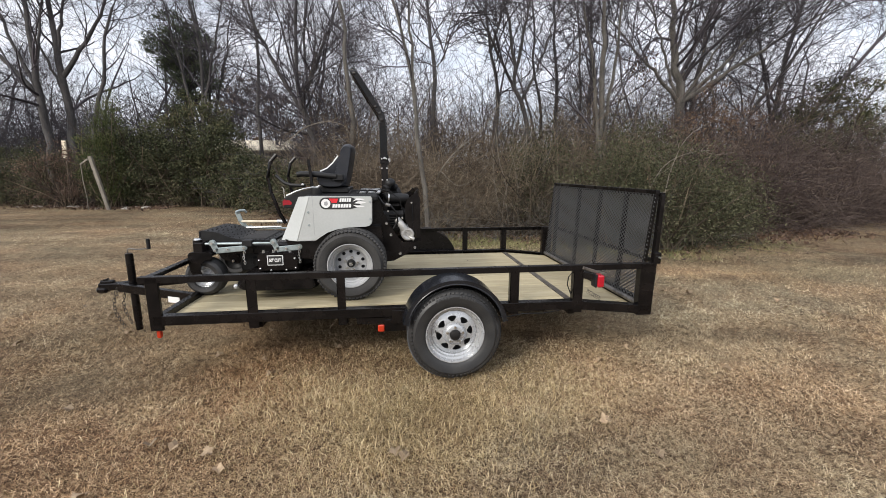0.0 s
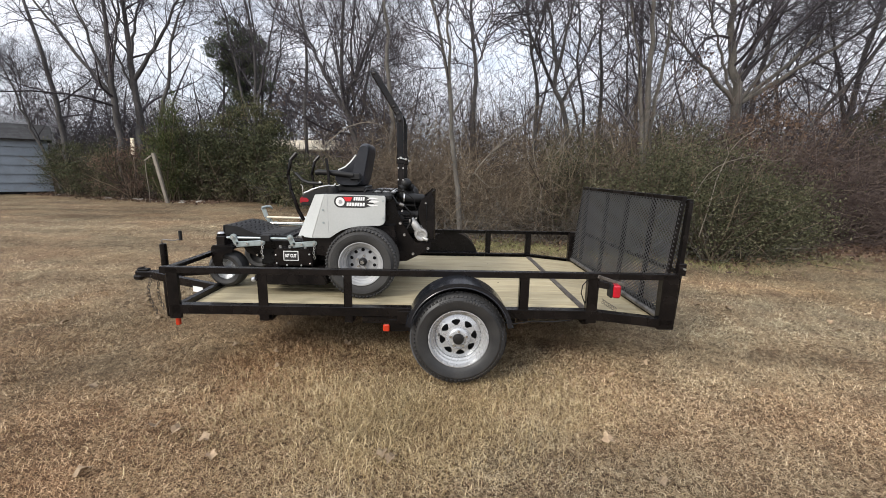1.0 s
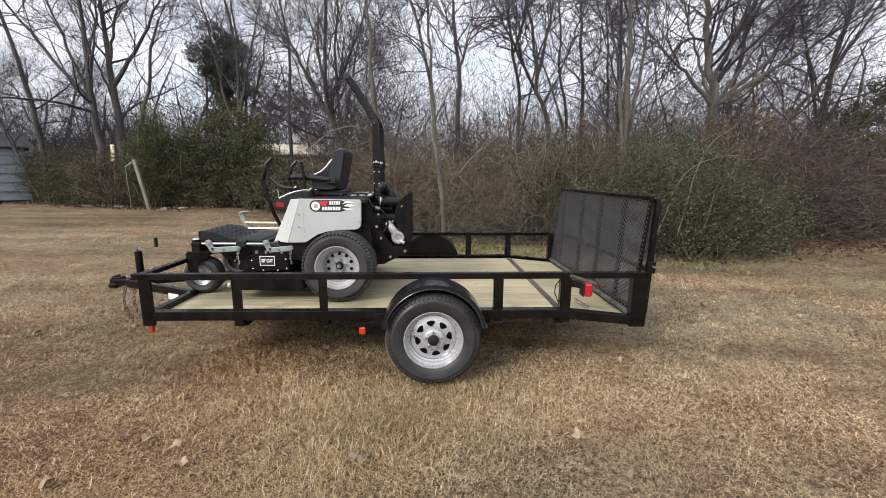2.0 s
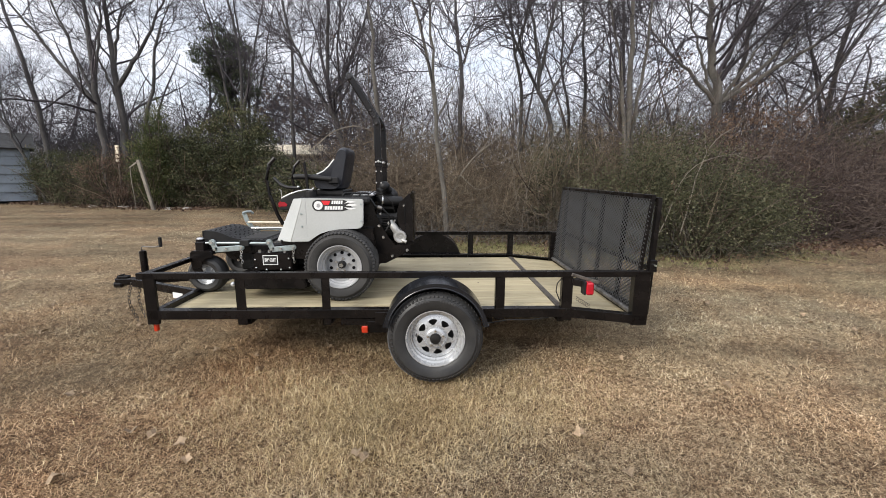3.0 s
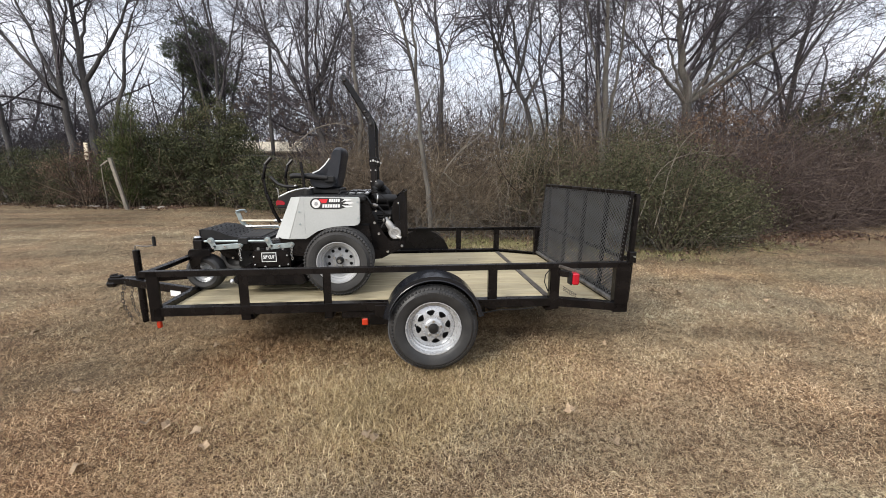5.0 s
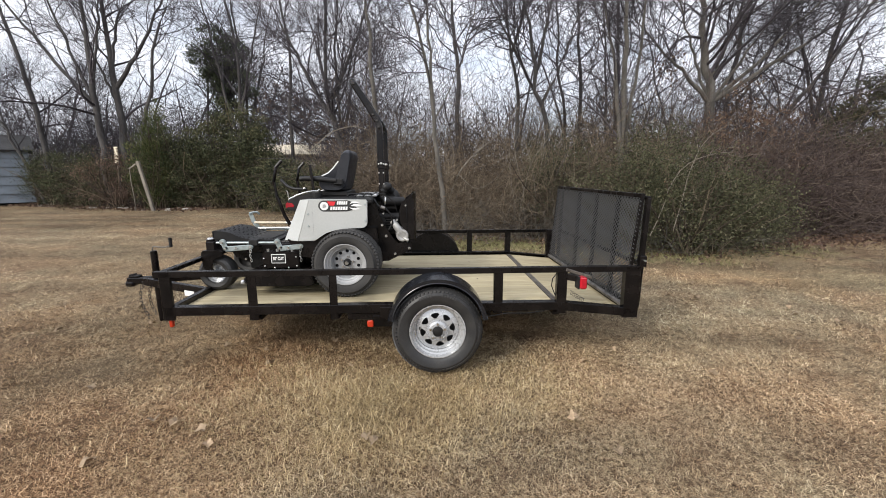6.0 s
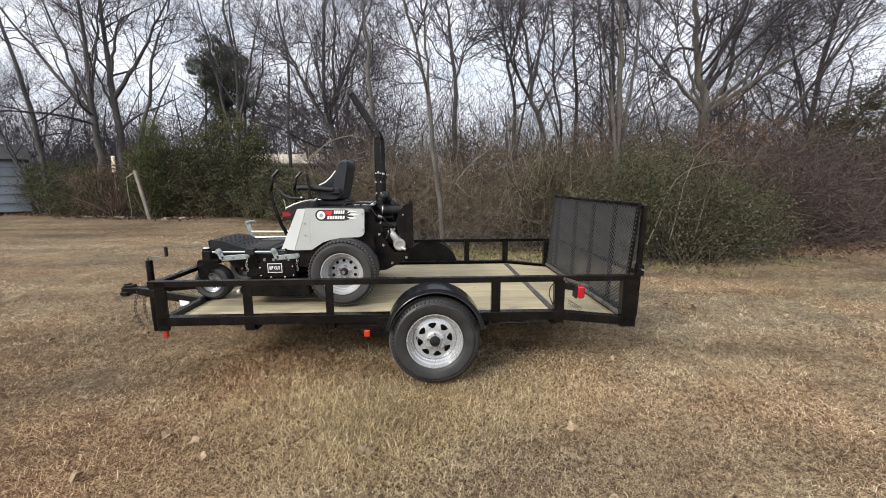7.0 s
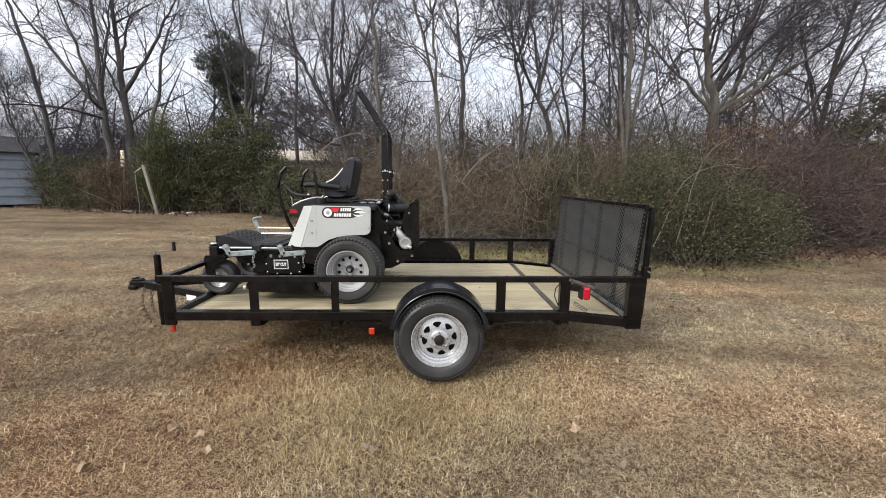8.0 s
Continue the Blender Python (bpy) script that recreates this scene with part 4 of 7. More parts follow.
def gate():
    """The ramp gate, folded in two and stood upright at the tail."""
    xin = lambda z: 3.675 + (z - 0.46) * 0.088
    xout = lambda z: 3.775 + (z - 0.44) * 0.03
    y0, y1 = 0.055, WID - 0.10
    bm = bar(bmesh.new(), (3.70, y0, 0.475), (3.70, y1, 0.475), 0.045, 0.045)
    top = part("ramp_gate", bm, M_BLACK, trailer, "black ramp gate with expanded steel mesh, folded and upright")
    part("hinge_tube", cyl(bmesh.new(), (3.652, y0, 0.468), (3.665, y1, 0.468), 0.02, n=14), M_HINGE, top, "scuffed bare hinge rod")
    for x_of, z0, z1, off in ((xin, 0.47, 1.345, 0.0), (xout, 0.44, 1.325, 0.0)):
        for y in (y0 + 0.015, y1 - 0.015):
            part("gate_stile", bar(bmesh.new(), (x_of(z0), y, z0), (x_of(z1), y, z1), 0.018 if x_of is xin else 0.045, 0.03, 0.002, (1, 0, 0)), M_BLACK, top)
        part("gate_rail", bar(bmesh.new(), (x_of(z1), y0, z1), (x_of(z1), y1, z1), 0.032, 0.032, 0.002), M_BLACK, top)
    for y in (0.52, 0.98, 1.44):
        part("gate_upright", bar(bmesh.new(), (xout(0.44) - 0.02, y, 0.44), (xout(1.32) - 0.02, y, 1.32), 0.038, 0.03, 0.002, (1, 0, 0)), M_BLACK, top)
    part("gate_rail", bar(bmesh.new(), (xout(0.78), y0, 0.80), (xout(0.78), y1, 0.80), 0.03, 0.03, 0.002), M_BLACK, top)
    for x_of, z0, z1 in ((lambda z: xin(z) - 0.012, 0.48, 1.335), (lambda z: xout(z) + 0.018, 0.45, 1.315)):
        v, f = mesh_net(y0, y1, z0, z1, x_of, 0.048, 0.0165, 0.0046, 0.006)
        ob = data_ob("mesh_panel", v, f, M_MESH)
        ob.parent = top
        tagged(ob, "expanded steel mesh sheet", kind="stuff")
    part("gate_pin", cyl(bmesh.new(), (LEN + 0.01, -0.03, 0.845), (LEN + 0.01, 0.09, 0.845), 0.007, n=10), M_STEEL, top)
    part("latch_arm", bar(bmesh.new(), (3.15, -0.012, 0.780), (3.36, -0.005, 0.712), 0.014, 0.026, 0.004), M_SCUFF, trailer)
    part("gate_bracket", bx(bmesh.new(), (3.16, -0.012, 0.705), (3.30, 0.03, 0.742), 0.004), M_BLACK, trailer)
    part("gate_latch", bx(bmesh.new(), (LEN - 0.02, -0.004, 0.79), (LEN + 0.035, 0.05, 0.88), 0.004), M_BLACK, top)


gate()

# bed: planks along the trailer, and the short ones on the tail
PLANKS, GAP = 11, 0.004
pw = (WID - 0.11) / PLANKS
bm = bx(bmesh.new(), (0.0, 0.0, -0.036), (KNEE - 0.135, pw - GAP, 0.0), 0.003)
long_plank = mesh_ob("plank", bm, M_WOOD)
bm = bx(bmesh.new(), (0.0, 0.0, -0.036), (LEN - KNEE - 0.09, pw - GAP, 0.0), 0.003)
tail_plank = mesh_ob("plank", bm, M_WOOD)
rng_p = random.Random(4)
for i in range(PLANKS):
    for src, x, z, ry in ((long_plank, 0.112, BED, 0), (tail_plank, KNEE + 0.036, BED - 0.003, radians(5.6))):
        ob = src if i == 0 else new("plank", src.data)
        ob.location, ob.rotation_euler = (x, 0.055 + i * pw, z + rng_p.uniform(-0.0015, 0.001)), (0, ry, 0)
        ob.parent = trailer


for x in (0.78, 1.38, 2.58):
    for i in (0, 4, 8):
        y = 0.055 + (i + 0.5) * pw + rng_p.uniform(-0.05, 0.05)
        part("deck_bolt", cyl(bmesh.new(), (x + rng_p.uniform(-0.01, 0.01), y, BED - 0.004), (x + rng_p.uniform(-0.01, 0.01), y, BED + 0.0025), 0.010, 0.007, 8), M_CHAIN, trailer)


# ---- the riding mower, nose to -x, middle line at y = MID ----
MID = 1.0
mower = thing("riding_mower", (1.0, MID, BED), "white and black zero-turn riding mower parked on the trailer bed", "mower")


def both(y):
    return ((y, -1), (2 * MID - y, 1))


# drive wheels
for y, out in both(0.335):
    tyre_and_wheel(1.374, y, BED + 0.288, out, mower, 0.289, 0.166, 0.30, 58, M_RIM2, M_RUBBER2, False, 0.055)
part("rear_axle", bar(bmesh.new(), (1.388, 0.50, 0.765), (1.388, 2 * MID - 0.50, 0.765), 0.09, 0.09), M_ENGINE, mower)

# chassis rails, rear side plates and engine deck
for y, out in both(0.70):
    part("frame_rail", bar(bmesh.new(), (0.16, y, 0.865), (1.72, y, 0.865), 0.06, 0.09), M_BLACK, mower)
for y, out in both(0.615):
    poly = [(1.50, 1.30), (1.61, 1.30), (1.64, 1.16), (1.69, 1.06), (1.75, 0.955), (1.80, 0.895), (1.93, 0.90), (1.935, 0.845), (1.72, 0.735), (1.66, 0.73), (1.56, 0.80), (1.50, 1.0)]
    plate = part("side_plate", prism(bmesh.new(), poly, min(y, y - out * 0.008), max(y, y - out * 0.008), 0.002), M_BLACK, mower)
    for x, z in ((1.665, 1.065), (1.70, 0.965), (1.775, 0.80), (1.905, 0.85)):
        part("bolt", cyl(bmesh.new(), (x, y + out * 0.012, z), (x, y, z), 0.011, 0.013, 10), M_STEEL, plate)
part("engine_deck", bx(bmesh.new(), (1.52, 0.76, 0.90), (1.90, 1.38, 0.925), 0.004), M_BLACK, mower)
bm = bx(bmesh.new(), (1.56, 0.72, 0.96), (1.84, 1.28, 1.16), 0.03)
bx(bm, (1.60, 0.78, 1.16), (1.82, 1.22, 1.26), 0.04)
engine = part("engine", bm, M_ENGINE, mower, "black twin-cylinder engine")
for k in range(6):
    part("cooling_fin", bx(bmesh.new(), (1.66, 0.655, 1.02 + 0.022 * k), (1.78, 0.725, 1.028 + 0.022 * k), 0.0), M_ENGINE, engine)
part("blower_housing", lathe(bmesh.new(), (1.70, 0.86, 1.28), [(0.0, -0.02), (0.08, -0.02), (0.105, 0.02), (0.11, 0.16), (0.09, 0.24), (0.0, 0.26)], 24), M_ENGINE, engine)
part("air_cleaner", cyl(bmesh.new(), (1.66, 0.76, 1.275), (1.86, 0.80, 1.262), 0.044, n=24, bevel=0.01), M_MATTE, engine)
part("hose_clamp", cyl(bmesh.new(), (1.676, 0.76, 1.274), (1.688, 0.762, 1.273), 0.0465, n=24), M_STEEL, engine)
part("intake_elbow", tube(bmesh.new(), [(1.68, 0.77, 1.27), (1.65, 0.77, 1.31), (1.66, 0.77, 1.36), (1.71, 0.79, 1.39), (1.74, 0.83, 1.36)], 0.036, 14), M_MATTE, engine)
part("breather_cap", ball(bmesh.new(), (1.70, 0.78, 1.40), 0.05, (1, 1, 0.9)), M_MATTE, engine)
part("oil_filter", cyl(bmesh.new(), (1.66, 0.64, 1.10), (1.66, 0.70, 1.10), 0.035, n=18, bevel=0.006), M_MATTE, engine)
bm = cyl(bmesh.new(), (1.846, 0.612, 0.967), (1.80, 0.95, 1.0), 0.056, n=28, bevel=0.012)
muffler = part("muffler", bm, M_ALU, mower, "shiny steel exhaust muffler")
part("end_cap", lathe(bmesh.new(), (1.846, 0.612, 0.967), [(0.0, -0.004), (0.014, -0.005), (0.018, -0.001), (0.030, -0.003), (0.040, -0.010), (0.050, -0.009), (0.055, 0.0), (0.055, 0.02)], 28), M_ALU, muffler)
part("outlet", tube(bmesh.new(), [(1.86, 0.62, 0.945), (1.875, 0.605, 0.935), (1.90, 0.60, 0.925)], 0.015, 12), M_ALU, muffler)
part("heat_shield", tube(bmesh.new(), [(1.832, 0.64, 0.99), (1.805, 0.64, 1.03), (1.78, 0.645, 1.065), (1.757, 0.66, 1.095)], 0.036, 16, 0.029), M_ALU, muffler)
for x, z in ((1.68, 1.17), (1.80, 1.11), (1.88, 1.24)):
    part("engine_bolt", cyl(bmesh.new(), (x, 0.60, z), (x, 0.66, z), 0.008, n=6), M_STEEL, engine)
part("fuel_line", tube(bmesh.new(), [(1.60, 0.60, 1.30), (1.64, 0.58, 1.24), (1.70, 0.58, 1.22), (1.75, 0.60, 1.16), (1.76, 0.62, 1.08), (1.72, 0.62, 1.02)], 0.008, 8), M_MATTE, engine)
part("fuel_filter", cyl(bmesh.new(), (1.66, 0.585, 1.232), (1.70, 0.58, 1.218), 0.015, n=12, bevel=0.003), M_HINGE, engine, "small grey fuel filter")
part("throttle_cable", tube(bmesh.new(), [(1.58, 0.60, 1.33), (1.62, 0.57, 1.36), (1.70, 0.58, 1.34), (1.78, 0.62, 1.27), (1.80, 0.64, 1.18)], 0.004, 6), M_MATTE, engine)
part("muffler_bracket", bx(bmesh.new(), (1.80, 0.68, 0.885), (1.93, 0.95, 0.905), 0.004), M_BLACK, mower)
part("guard_foot", bar(bmesh.new(), (1.83, 0.66, 0.90), (1.96, 0.66, 0.915), 0.04, 0.03), M_BLACK, mower)
# rear guard, a bent steel plate round the engine
bm = bmesh.new()
outline = [(0.62, 0.93), (0.62, 1.24), (0.66, 1.31), (0.72, 1.335), (0.85, 1.345), (1.15, 1.345), (1.28, 1.335), (1.34, 1.31), (1.38, 1.24), (1.38, 0.93)]
xs = [1.885, 1.885, 1.90, 1.925, 1.955, 1.955, 1.925, 1.90, 1.885, 1.885]
fr = [bm.verts.new((x, y, z)) for (y, z), x in zip(outline, xs)]
bk = [bm.verts.new((x + 0.006, y, z)) for (y, z), x in zip(outline, xs)]
bt = [bm.verts.new((x, y, 0.90)) for (y, z), x in zip(outline, xs)]
bb = [bm.verts.new((x + 0.006, y, 0.90)) for (y, z), x in zip(outline, xs)]
for i in range(9):
    bm.faces.new((fr[i], fr[i + 1], bt[i + 1], bt[i])) if i not in (0, 8) else None
    bm.faces.new((bk[i], bk[i + 1], bb[i + 1], bb[i])) if i not in (0, 8) else None
    bm.faces.new((fr[i], fr[i + 1], bk[i + 1], bk[i]))
bm.faces.new((fr[1], bt[1], bb[1], bk[1]))
bm.faces.new((fr[8], bt[8], bb[8], bk[8]))
bmesh.ops.bevel(bm, geom=[e for e in bm.edges if e.calc_length() > 0.2], offset=0.002, segments=1, affect="EDGES")
guard = part("rear_guard", bm, M_BLACK, mower, "black bent-plate rear engine guard")
for y, out in both(0.63):
    poly = [(1.86, 1.02), (1.825, 1.09), (1.822, 1.20), (1.845, 1.27), (1.90, 1.31), (1.93, 1.345), (1.94, 1.30), (1.955, 1.28), (1.955, 0.93), (1.925, 0.93), (1.905, 0.99)]
    part("guard_wing", prism(bmesh.new(), poly, y - 0.004, y + 0.004), M_BLACK, guard)


# body panels
def body_panel(y, out):
    """A white side panel with a rounded rear corner, a wheel arch and an angled front facet."""
    arch = [(1.09, 0.947), (1.112, 0.962), (1.137, 0.985), (1.19, 1.013), (1.255, 1.035), (1.32, 1.048), (1.395, 1.054), (1.50, 1.057)]
    corner = [(1.527, 1.062), (1.545, 1.078), (1.551, 1.10)]
    top = [(1.556, 1.285), (1.545, 1.302), (1.06, 1.308)]
    main = [(0.945, 0.945)] + arch + corner + top
    bm = prism(bmesh.new(), main, min(y, y - out * 0.03), max(y, y - out * 0.03), 0.004)
    panel = part("side_panel", bm, M_WHITE, mower, "white painted steel side panel")
    bm = bmesh.new()
    inset = -out * 0.10
    q = [(0.945, y, 0.945), (1.06, y, 1.308), (0.955, y + inset, 1.298), (0.797, y + inset, 0.942)]
    a = [bm.verts.new(Vector(p) + Vector((0, out * 0.0005, 0))) for p in q]
    b = [bm.verts.new(Vector(p) + Vector((0.02, -out * 0.02, 0))) for p in q]
    bm.faces.new(a)
    bm.faces.new(b[::-1])
    for i in range(4):
        bm.faces.new((a[i], a[(i + 1) % 4], b[(i + 1) % 4], b[i]))
    bmesh.ops.bevel(bm, geom=list(bm.edges), offset=0.003, segments=1, affect="EDGES")
    part("front_facet", bm, M_WHITE, panel)
    for x, z in ((1.045, 1.18), (1.045, 1.075), (1.535, 1.26), (1.535, 1.12)):
        part("panel_bolt", cyl(bmesh.new(), (x, y + out * 0.005, z), (x, y, z), 0.008, n=10), M_ZINC, panel)
    part("seam", bx(bmesh.new(), (1.083, min(y + out * 0.001, y - out * 0.004), 0.99), (1.0855, max(y + out * 0.001, y - out * 0.004), 1.29), 0.0), M_RIM2, panel)
    # decal: a black lozenge with a white disc, a red flag, two rows of bars and white flames
    if out < 0:
        ink = y - 0.0015
        x0, x1, z0, z1 = 1.138, 1.50, 1.202, 1.297
        zc, r = (z0 + z1) / 2, (z1 - z0) / 2
        lozenge = arc(x0 + r, zc, r, 90, 270, 14) + [(x1 - 0.12, z0), (x1 - 0.07, z0 + 0.012), (x1 - 0.03, zc - 0.02), (x1 - 0.05, zc), (x1 - 0.02, zc + 0.018), (x1 - 0.07, z1 - 0.015), (x1 - 0.11, z1)]
        decal = part("decal", prism(bmesh.new(), lozenge, ink, y + 0.002), M_INK, panel, "black oval decal with white disc, red flag and flames")
        part("disc", prism(bmesh.new(), arc(x0 + 0.05, zc, 0.036, 0, 350, 24), ink - 0.001, ink + 0.001), M_STICKER, decal)
        part("disc_mark", prism(bmesh.new(), [(x0 + 0.035, zc - 0.012), (x0 + 0.055, zc - 0.02), (x0 + 0.07, zc - 0.004), (x0 + 0.06, zc + 0.018), (x0 + 0.04, zc + 0.012)], ink - 0.0016, ink), M_RIM2, decal)
        part("flag", prism(bmesh.new(), [(x0 + 0.075, z1 - 0.008), (x0 + 0.15, z1 - 0.01), (x0 + 0.135, zc + 0.004), (x0 + 0.096, zc + 0.004)], ink - 0.001, ink + 0.001), M_DECALRED, decal)
        for row, xa, count, w in ((zc + 0.012, x0 + 0.158, 5, 0.0145), (zc - 0.034, x0 + 0.10, 7, 0.0175)):
            for k in range(count):
                xx = xa + k * (w + 0.004)
                part("letter_bar", prism(bmesh.new(), [(xx, row), (xx + w, row), (xx + w + 0.004, row + 0.028), (xx + 0.004, row + 0.028)], ink - 0.001, ink + 0.001), M_STICKER, decal)
        for k, (za, zb) in enumerate(((zc + 0.024, zc + 0.034), (zc - 0.003, zc + 0.012), (zc - 0.032, zc - 0.022))):
            xs0 = x0 + 0.262 + 0.012 * (k == 1)
            part("flame", prism(bmesh.new(), [(xs0, zc + (0.014, 0.0, -0.014)[k]), (xs0 + 0.03, za), (xs0 + 0.055, za - 0.002), (xs0 + 0.098, za + 0.006), (xs0 + 0.06, zb + 0.004), (xs0 + 0.03, zb + 0.004)], ink - 0.001, ink + 0.001), M_STICKER, decal)
    return panel


for y, out in both(0.485):
    body_panel(y, out)
# inner wheel wells and belly, black
for y, out in both(0.54):
    part("wheel_well", prism(bmesh.new(), [(0.90, 0.80), (0.84, 0.955), (0.93, 0.94), (1.05, 0.955), (1.15, 1.01), (1.27, 1.05), (1.62, 1.05), (1.64, 0.86), (1.30, 0.74), (1.10, 0.78)], y, y - out * 0.09), M_BLACK, mower)
part("body_top", bx(bmesh.new(), (1.02, 0.51, 1.26), (1.60, 2 * MID - 0.51, 1.315), 0.015), M_MATTE, mower)
part("tank_cap", cyl(bmesh.new(), (1.10, 0.60, 1.31), (1.10, 0.60, 1.36), 0.045, n=20, bevel=0.006), M_MATTE, mower)
part("seat_latch", bar(bmesh.new(), (1.085, 0.62, 1.345), (1.125, 0.60, 1.39), 0.014, 0.01), M_STICKER, mower)
part("battery_cover", bx(bmesh.new(), (1.42, 0.66, 1.315), (1.62, 1.10, 1.343), 0.010), M_RIM, mower, "pale grey cover behind the seat")
for x in (1.36, 1.43, 1.50):
    part("hose", tube(bmesh.new(), [(x, 0.62, 1.32), (x + 0.02, 0.63, 1.345), (x + 0.07, 0.66, 1.343), (x + 0.11, 0.68, 1.325)], 0.008, 8), M_MATTE, mower)

# nose console: black hood with a pale stripe and a red front lens
for y, out in both(0.66):
    poly = [(0.835, 1.205), (0.832, 1.27), (0.86, 1.302), (0.935, 1.33), (1.05, 1.362), (1.12, 1.37), (1.12, 1.27), (0.96, 1.26), (0.925, 1.20)]
    hood = part("console", prism(bmesh.new(), poly, y - 0.075, y + 0.075, 0.01), M_MATTE, mower, "black side console")
    part("console_trim", tube(bmesh.new(), [(0.86, y + out * 0.062, 1.306), (0.93, y + out * 0.064, 1.34), (1.0, y + out * 0.064, 1.362), (1.07, y + out * 0.06, 1.375), (1.11, y + out * 0.055, 1.372)], 0.006, 8), M_RIM, hood)
    part("front_lens", prism(bmesh.new(), [(0.828, 1.228), (0.828, 1.262), (0.845, 1.278), (0.888, 1.275), (0.91, 1.252), (0.90, 1.228)], y - 0.078, y + 0.078, 0.006), M_DARKRED, hood, "dark red lens")
    # steering lever: a bent black bar with a grip
    lever = part("steering_lever", tube(bmesh.new(), [(0.80, y + 0.09, 1.06), (0.755, y + 0.09, 1.15), (0.70, y + 0.09, 1.32), (0.68, y + 0.09, 1.45), (0.71, y + 0.09, 1.58), (0.76, y + 0.10, 1.64)], 0.016, 10), M_BLACK, mower)
    if out > 0:
        continue
    part("grip", tube(bmesh.new(), [(1.0, y, 1.385), (0.88, y + 0.02, 1.39), (0.82, y + 0.04, 1.41), (0.755, y + 0.06, 1.47)], 0.013, 12), M_MATTE, lever)
    part("bolt", ball(bmesh.new(), (0.985, y - 0.02, 1.395), 0.011), M_STEEL, lever)
    part("stalk", tube(bmesh.new(), [(1.05, y + 0.03, 1.34), (1.045, y + 0.03, 1.47), (1.03, y + 0.03, 1.60)], 0.013, 10), M_BLACK, lever)
part("gauge_stem", tube(bmesh.new(), [(0.815, 0.72, 1.28), (0.81, 0.72, 1.36), (0.795, 0.72, 1.375)], 0.005, 6), M_STEEL, mower)

# seat
bm = bmesh.new()
poly = [(1.06, 1.42), (1.07, 1.475), (1.13, 1.495), (1.22, 1.475), (1.30, 1.43), (1.33, 1.36), (1.10, 1.36)]
cushion(bm, rounded(poly, 3), MID - 0.23, MID + 0.23, 0.2)
seat = part("seat", bm, M_VINYL, mower, "black vinyl high-back seat")
bm = bmesh.new()
poly = rounded([(1.20, 1.40), (1.225, 1.50), (1.262, 1.61), (1.285, 1.70), (1.31, 1.735), (1.345, 1.742), (1.378, 1.728), (1.384, 1.68), (1.366, 1.60), (1.34, 1.46), (1.31, 1.36), (1.22, 1.36)], 3)
cushion(bm, poly, MID - 0.22, MID + 0.22, 0.16)
back = part("backrest", bm, M_VINYL, mower)
part("piping", tube(bmesh.new(), [(1.105, MID - 0.205, 1.503), (1.165, MID - 0.205, 1.53), (1.215, MID - 0.205, 1.575), (1.262, MID - 0.205, 1.635)], 0.006, 8), M_STICKER, back, "pale piping")
wing = rounded([(1.085, 1.475), (1.155, 1.528), (1.215, 1.578), (1.268, 1.635), (1.30, 1.60), (1.30, 1.45)])
for y, out in both(MID - 0.18):
    part("bolster", cushion(bmesh.new(), wing, y - 0.027, y + 0.027, 0.14), M_VINYL, back)
for y, out in both(MID - 0.27):
    bm = tube(bmesh.new(), [(0.925, y, 1.475), (0.96, y, 1.482), (1.06, y, 1.478), (1.16, y, 1.468), (1.25, y, 1.46)], 0.023, 12)
    bx(bm, (1.22, y - 0.012, 1.42), (1.31, y + 0.03, 1.48), 0.01)
    part("armrest", bm, M_MATTE, mower)
part("seat_pan", bx(bmesh.new(), (1.06, MID - 0.20, 1.315), (1.34, MID + 0.20, 1.365), 0.01), M_MATTE, mower)

# roll bar: two posts, hinged, bent forward to a top bar
for y, out in both(0.78):
    lower = part("roll_bar_post", bar(bmesh.new(), (1.655, y, 0.96), (1.655, y, 1.62), 0.05, 0.052, 0.008, (1, 0, 0)), M_BLACK, mower)
    for z in (1.43, 1.53, 1.61):
        for dx in (-0.02, 0.022):
            part("bolt", cyl(bmesh.new(), (1.655 + dx, y + out * 0.036, z), (1.655 + dx, y, z), 0.0065, n=8), M_STEEL, lower)
    pivot = part("hinge_bracket", bx(bmesh.new(), (1.622, y - 0.032, 1.565), (1.692, y + 0.032, 1.645), 0.006), M_BLACK, mower)
    part("hinge_pin", cyl(bmesh.new(), (1.66, y - 0.075, 1.615), (1.66, y + 0.06, 1.615), 0.010, n=12, bevel=0.003), M_STEEL, pivot)
    part("lock_pin", cyl(bmesh.new(), (1.70, y - 0.06, 1.605), (1.70, y + 0.05, 1.605), 0.009, n=10), M_STEEL, pivot)
bm = bmesh.new()
path = [(1.652, 0.78, 1.62), (1.65, 0.78, 1.93), (1.635, 0.79, 1.985), (1.60, 0.80, 2.04), (1.43, 0.825, 2.31), (1.412, 0.85, 2.338), (1.405, 0.90, 2.35)]
path += [(x, 2 * MID - y, z) for x, y, z in reversed(path)]
for p, q in zip(path, path[1:]):
    bar(bm, p, q, 0.05, 0.056, 0.008, (1, 0.0, 0.45))
for p in path[1:-1]:
    ball(bm, p, 0.031, n=10)
part("roll_bar", bm, M_BLACK, mower, "folding black roll bar")

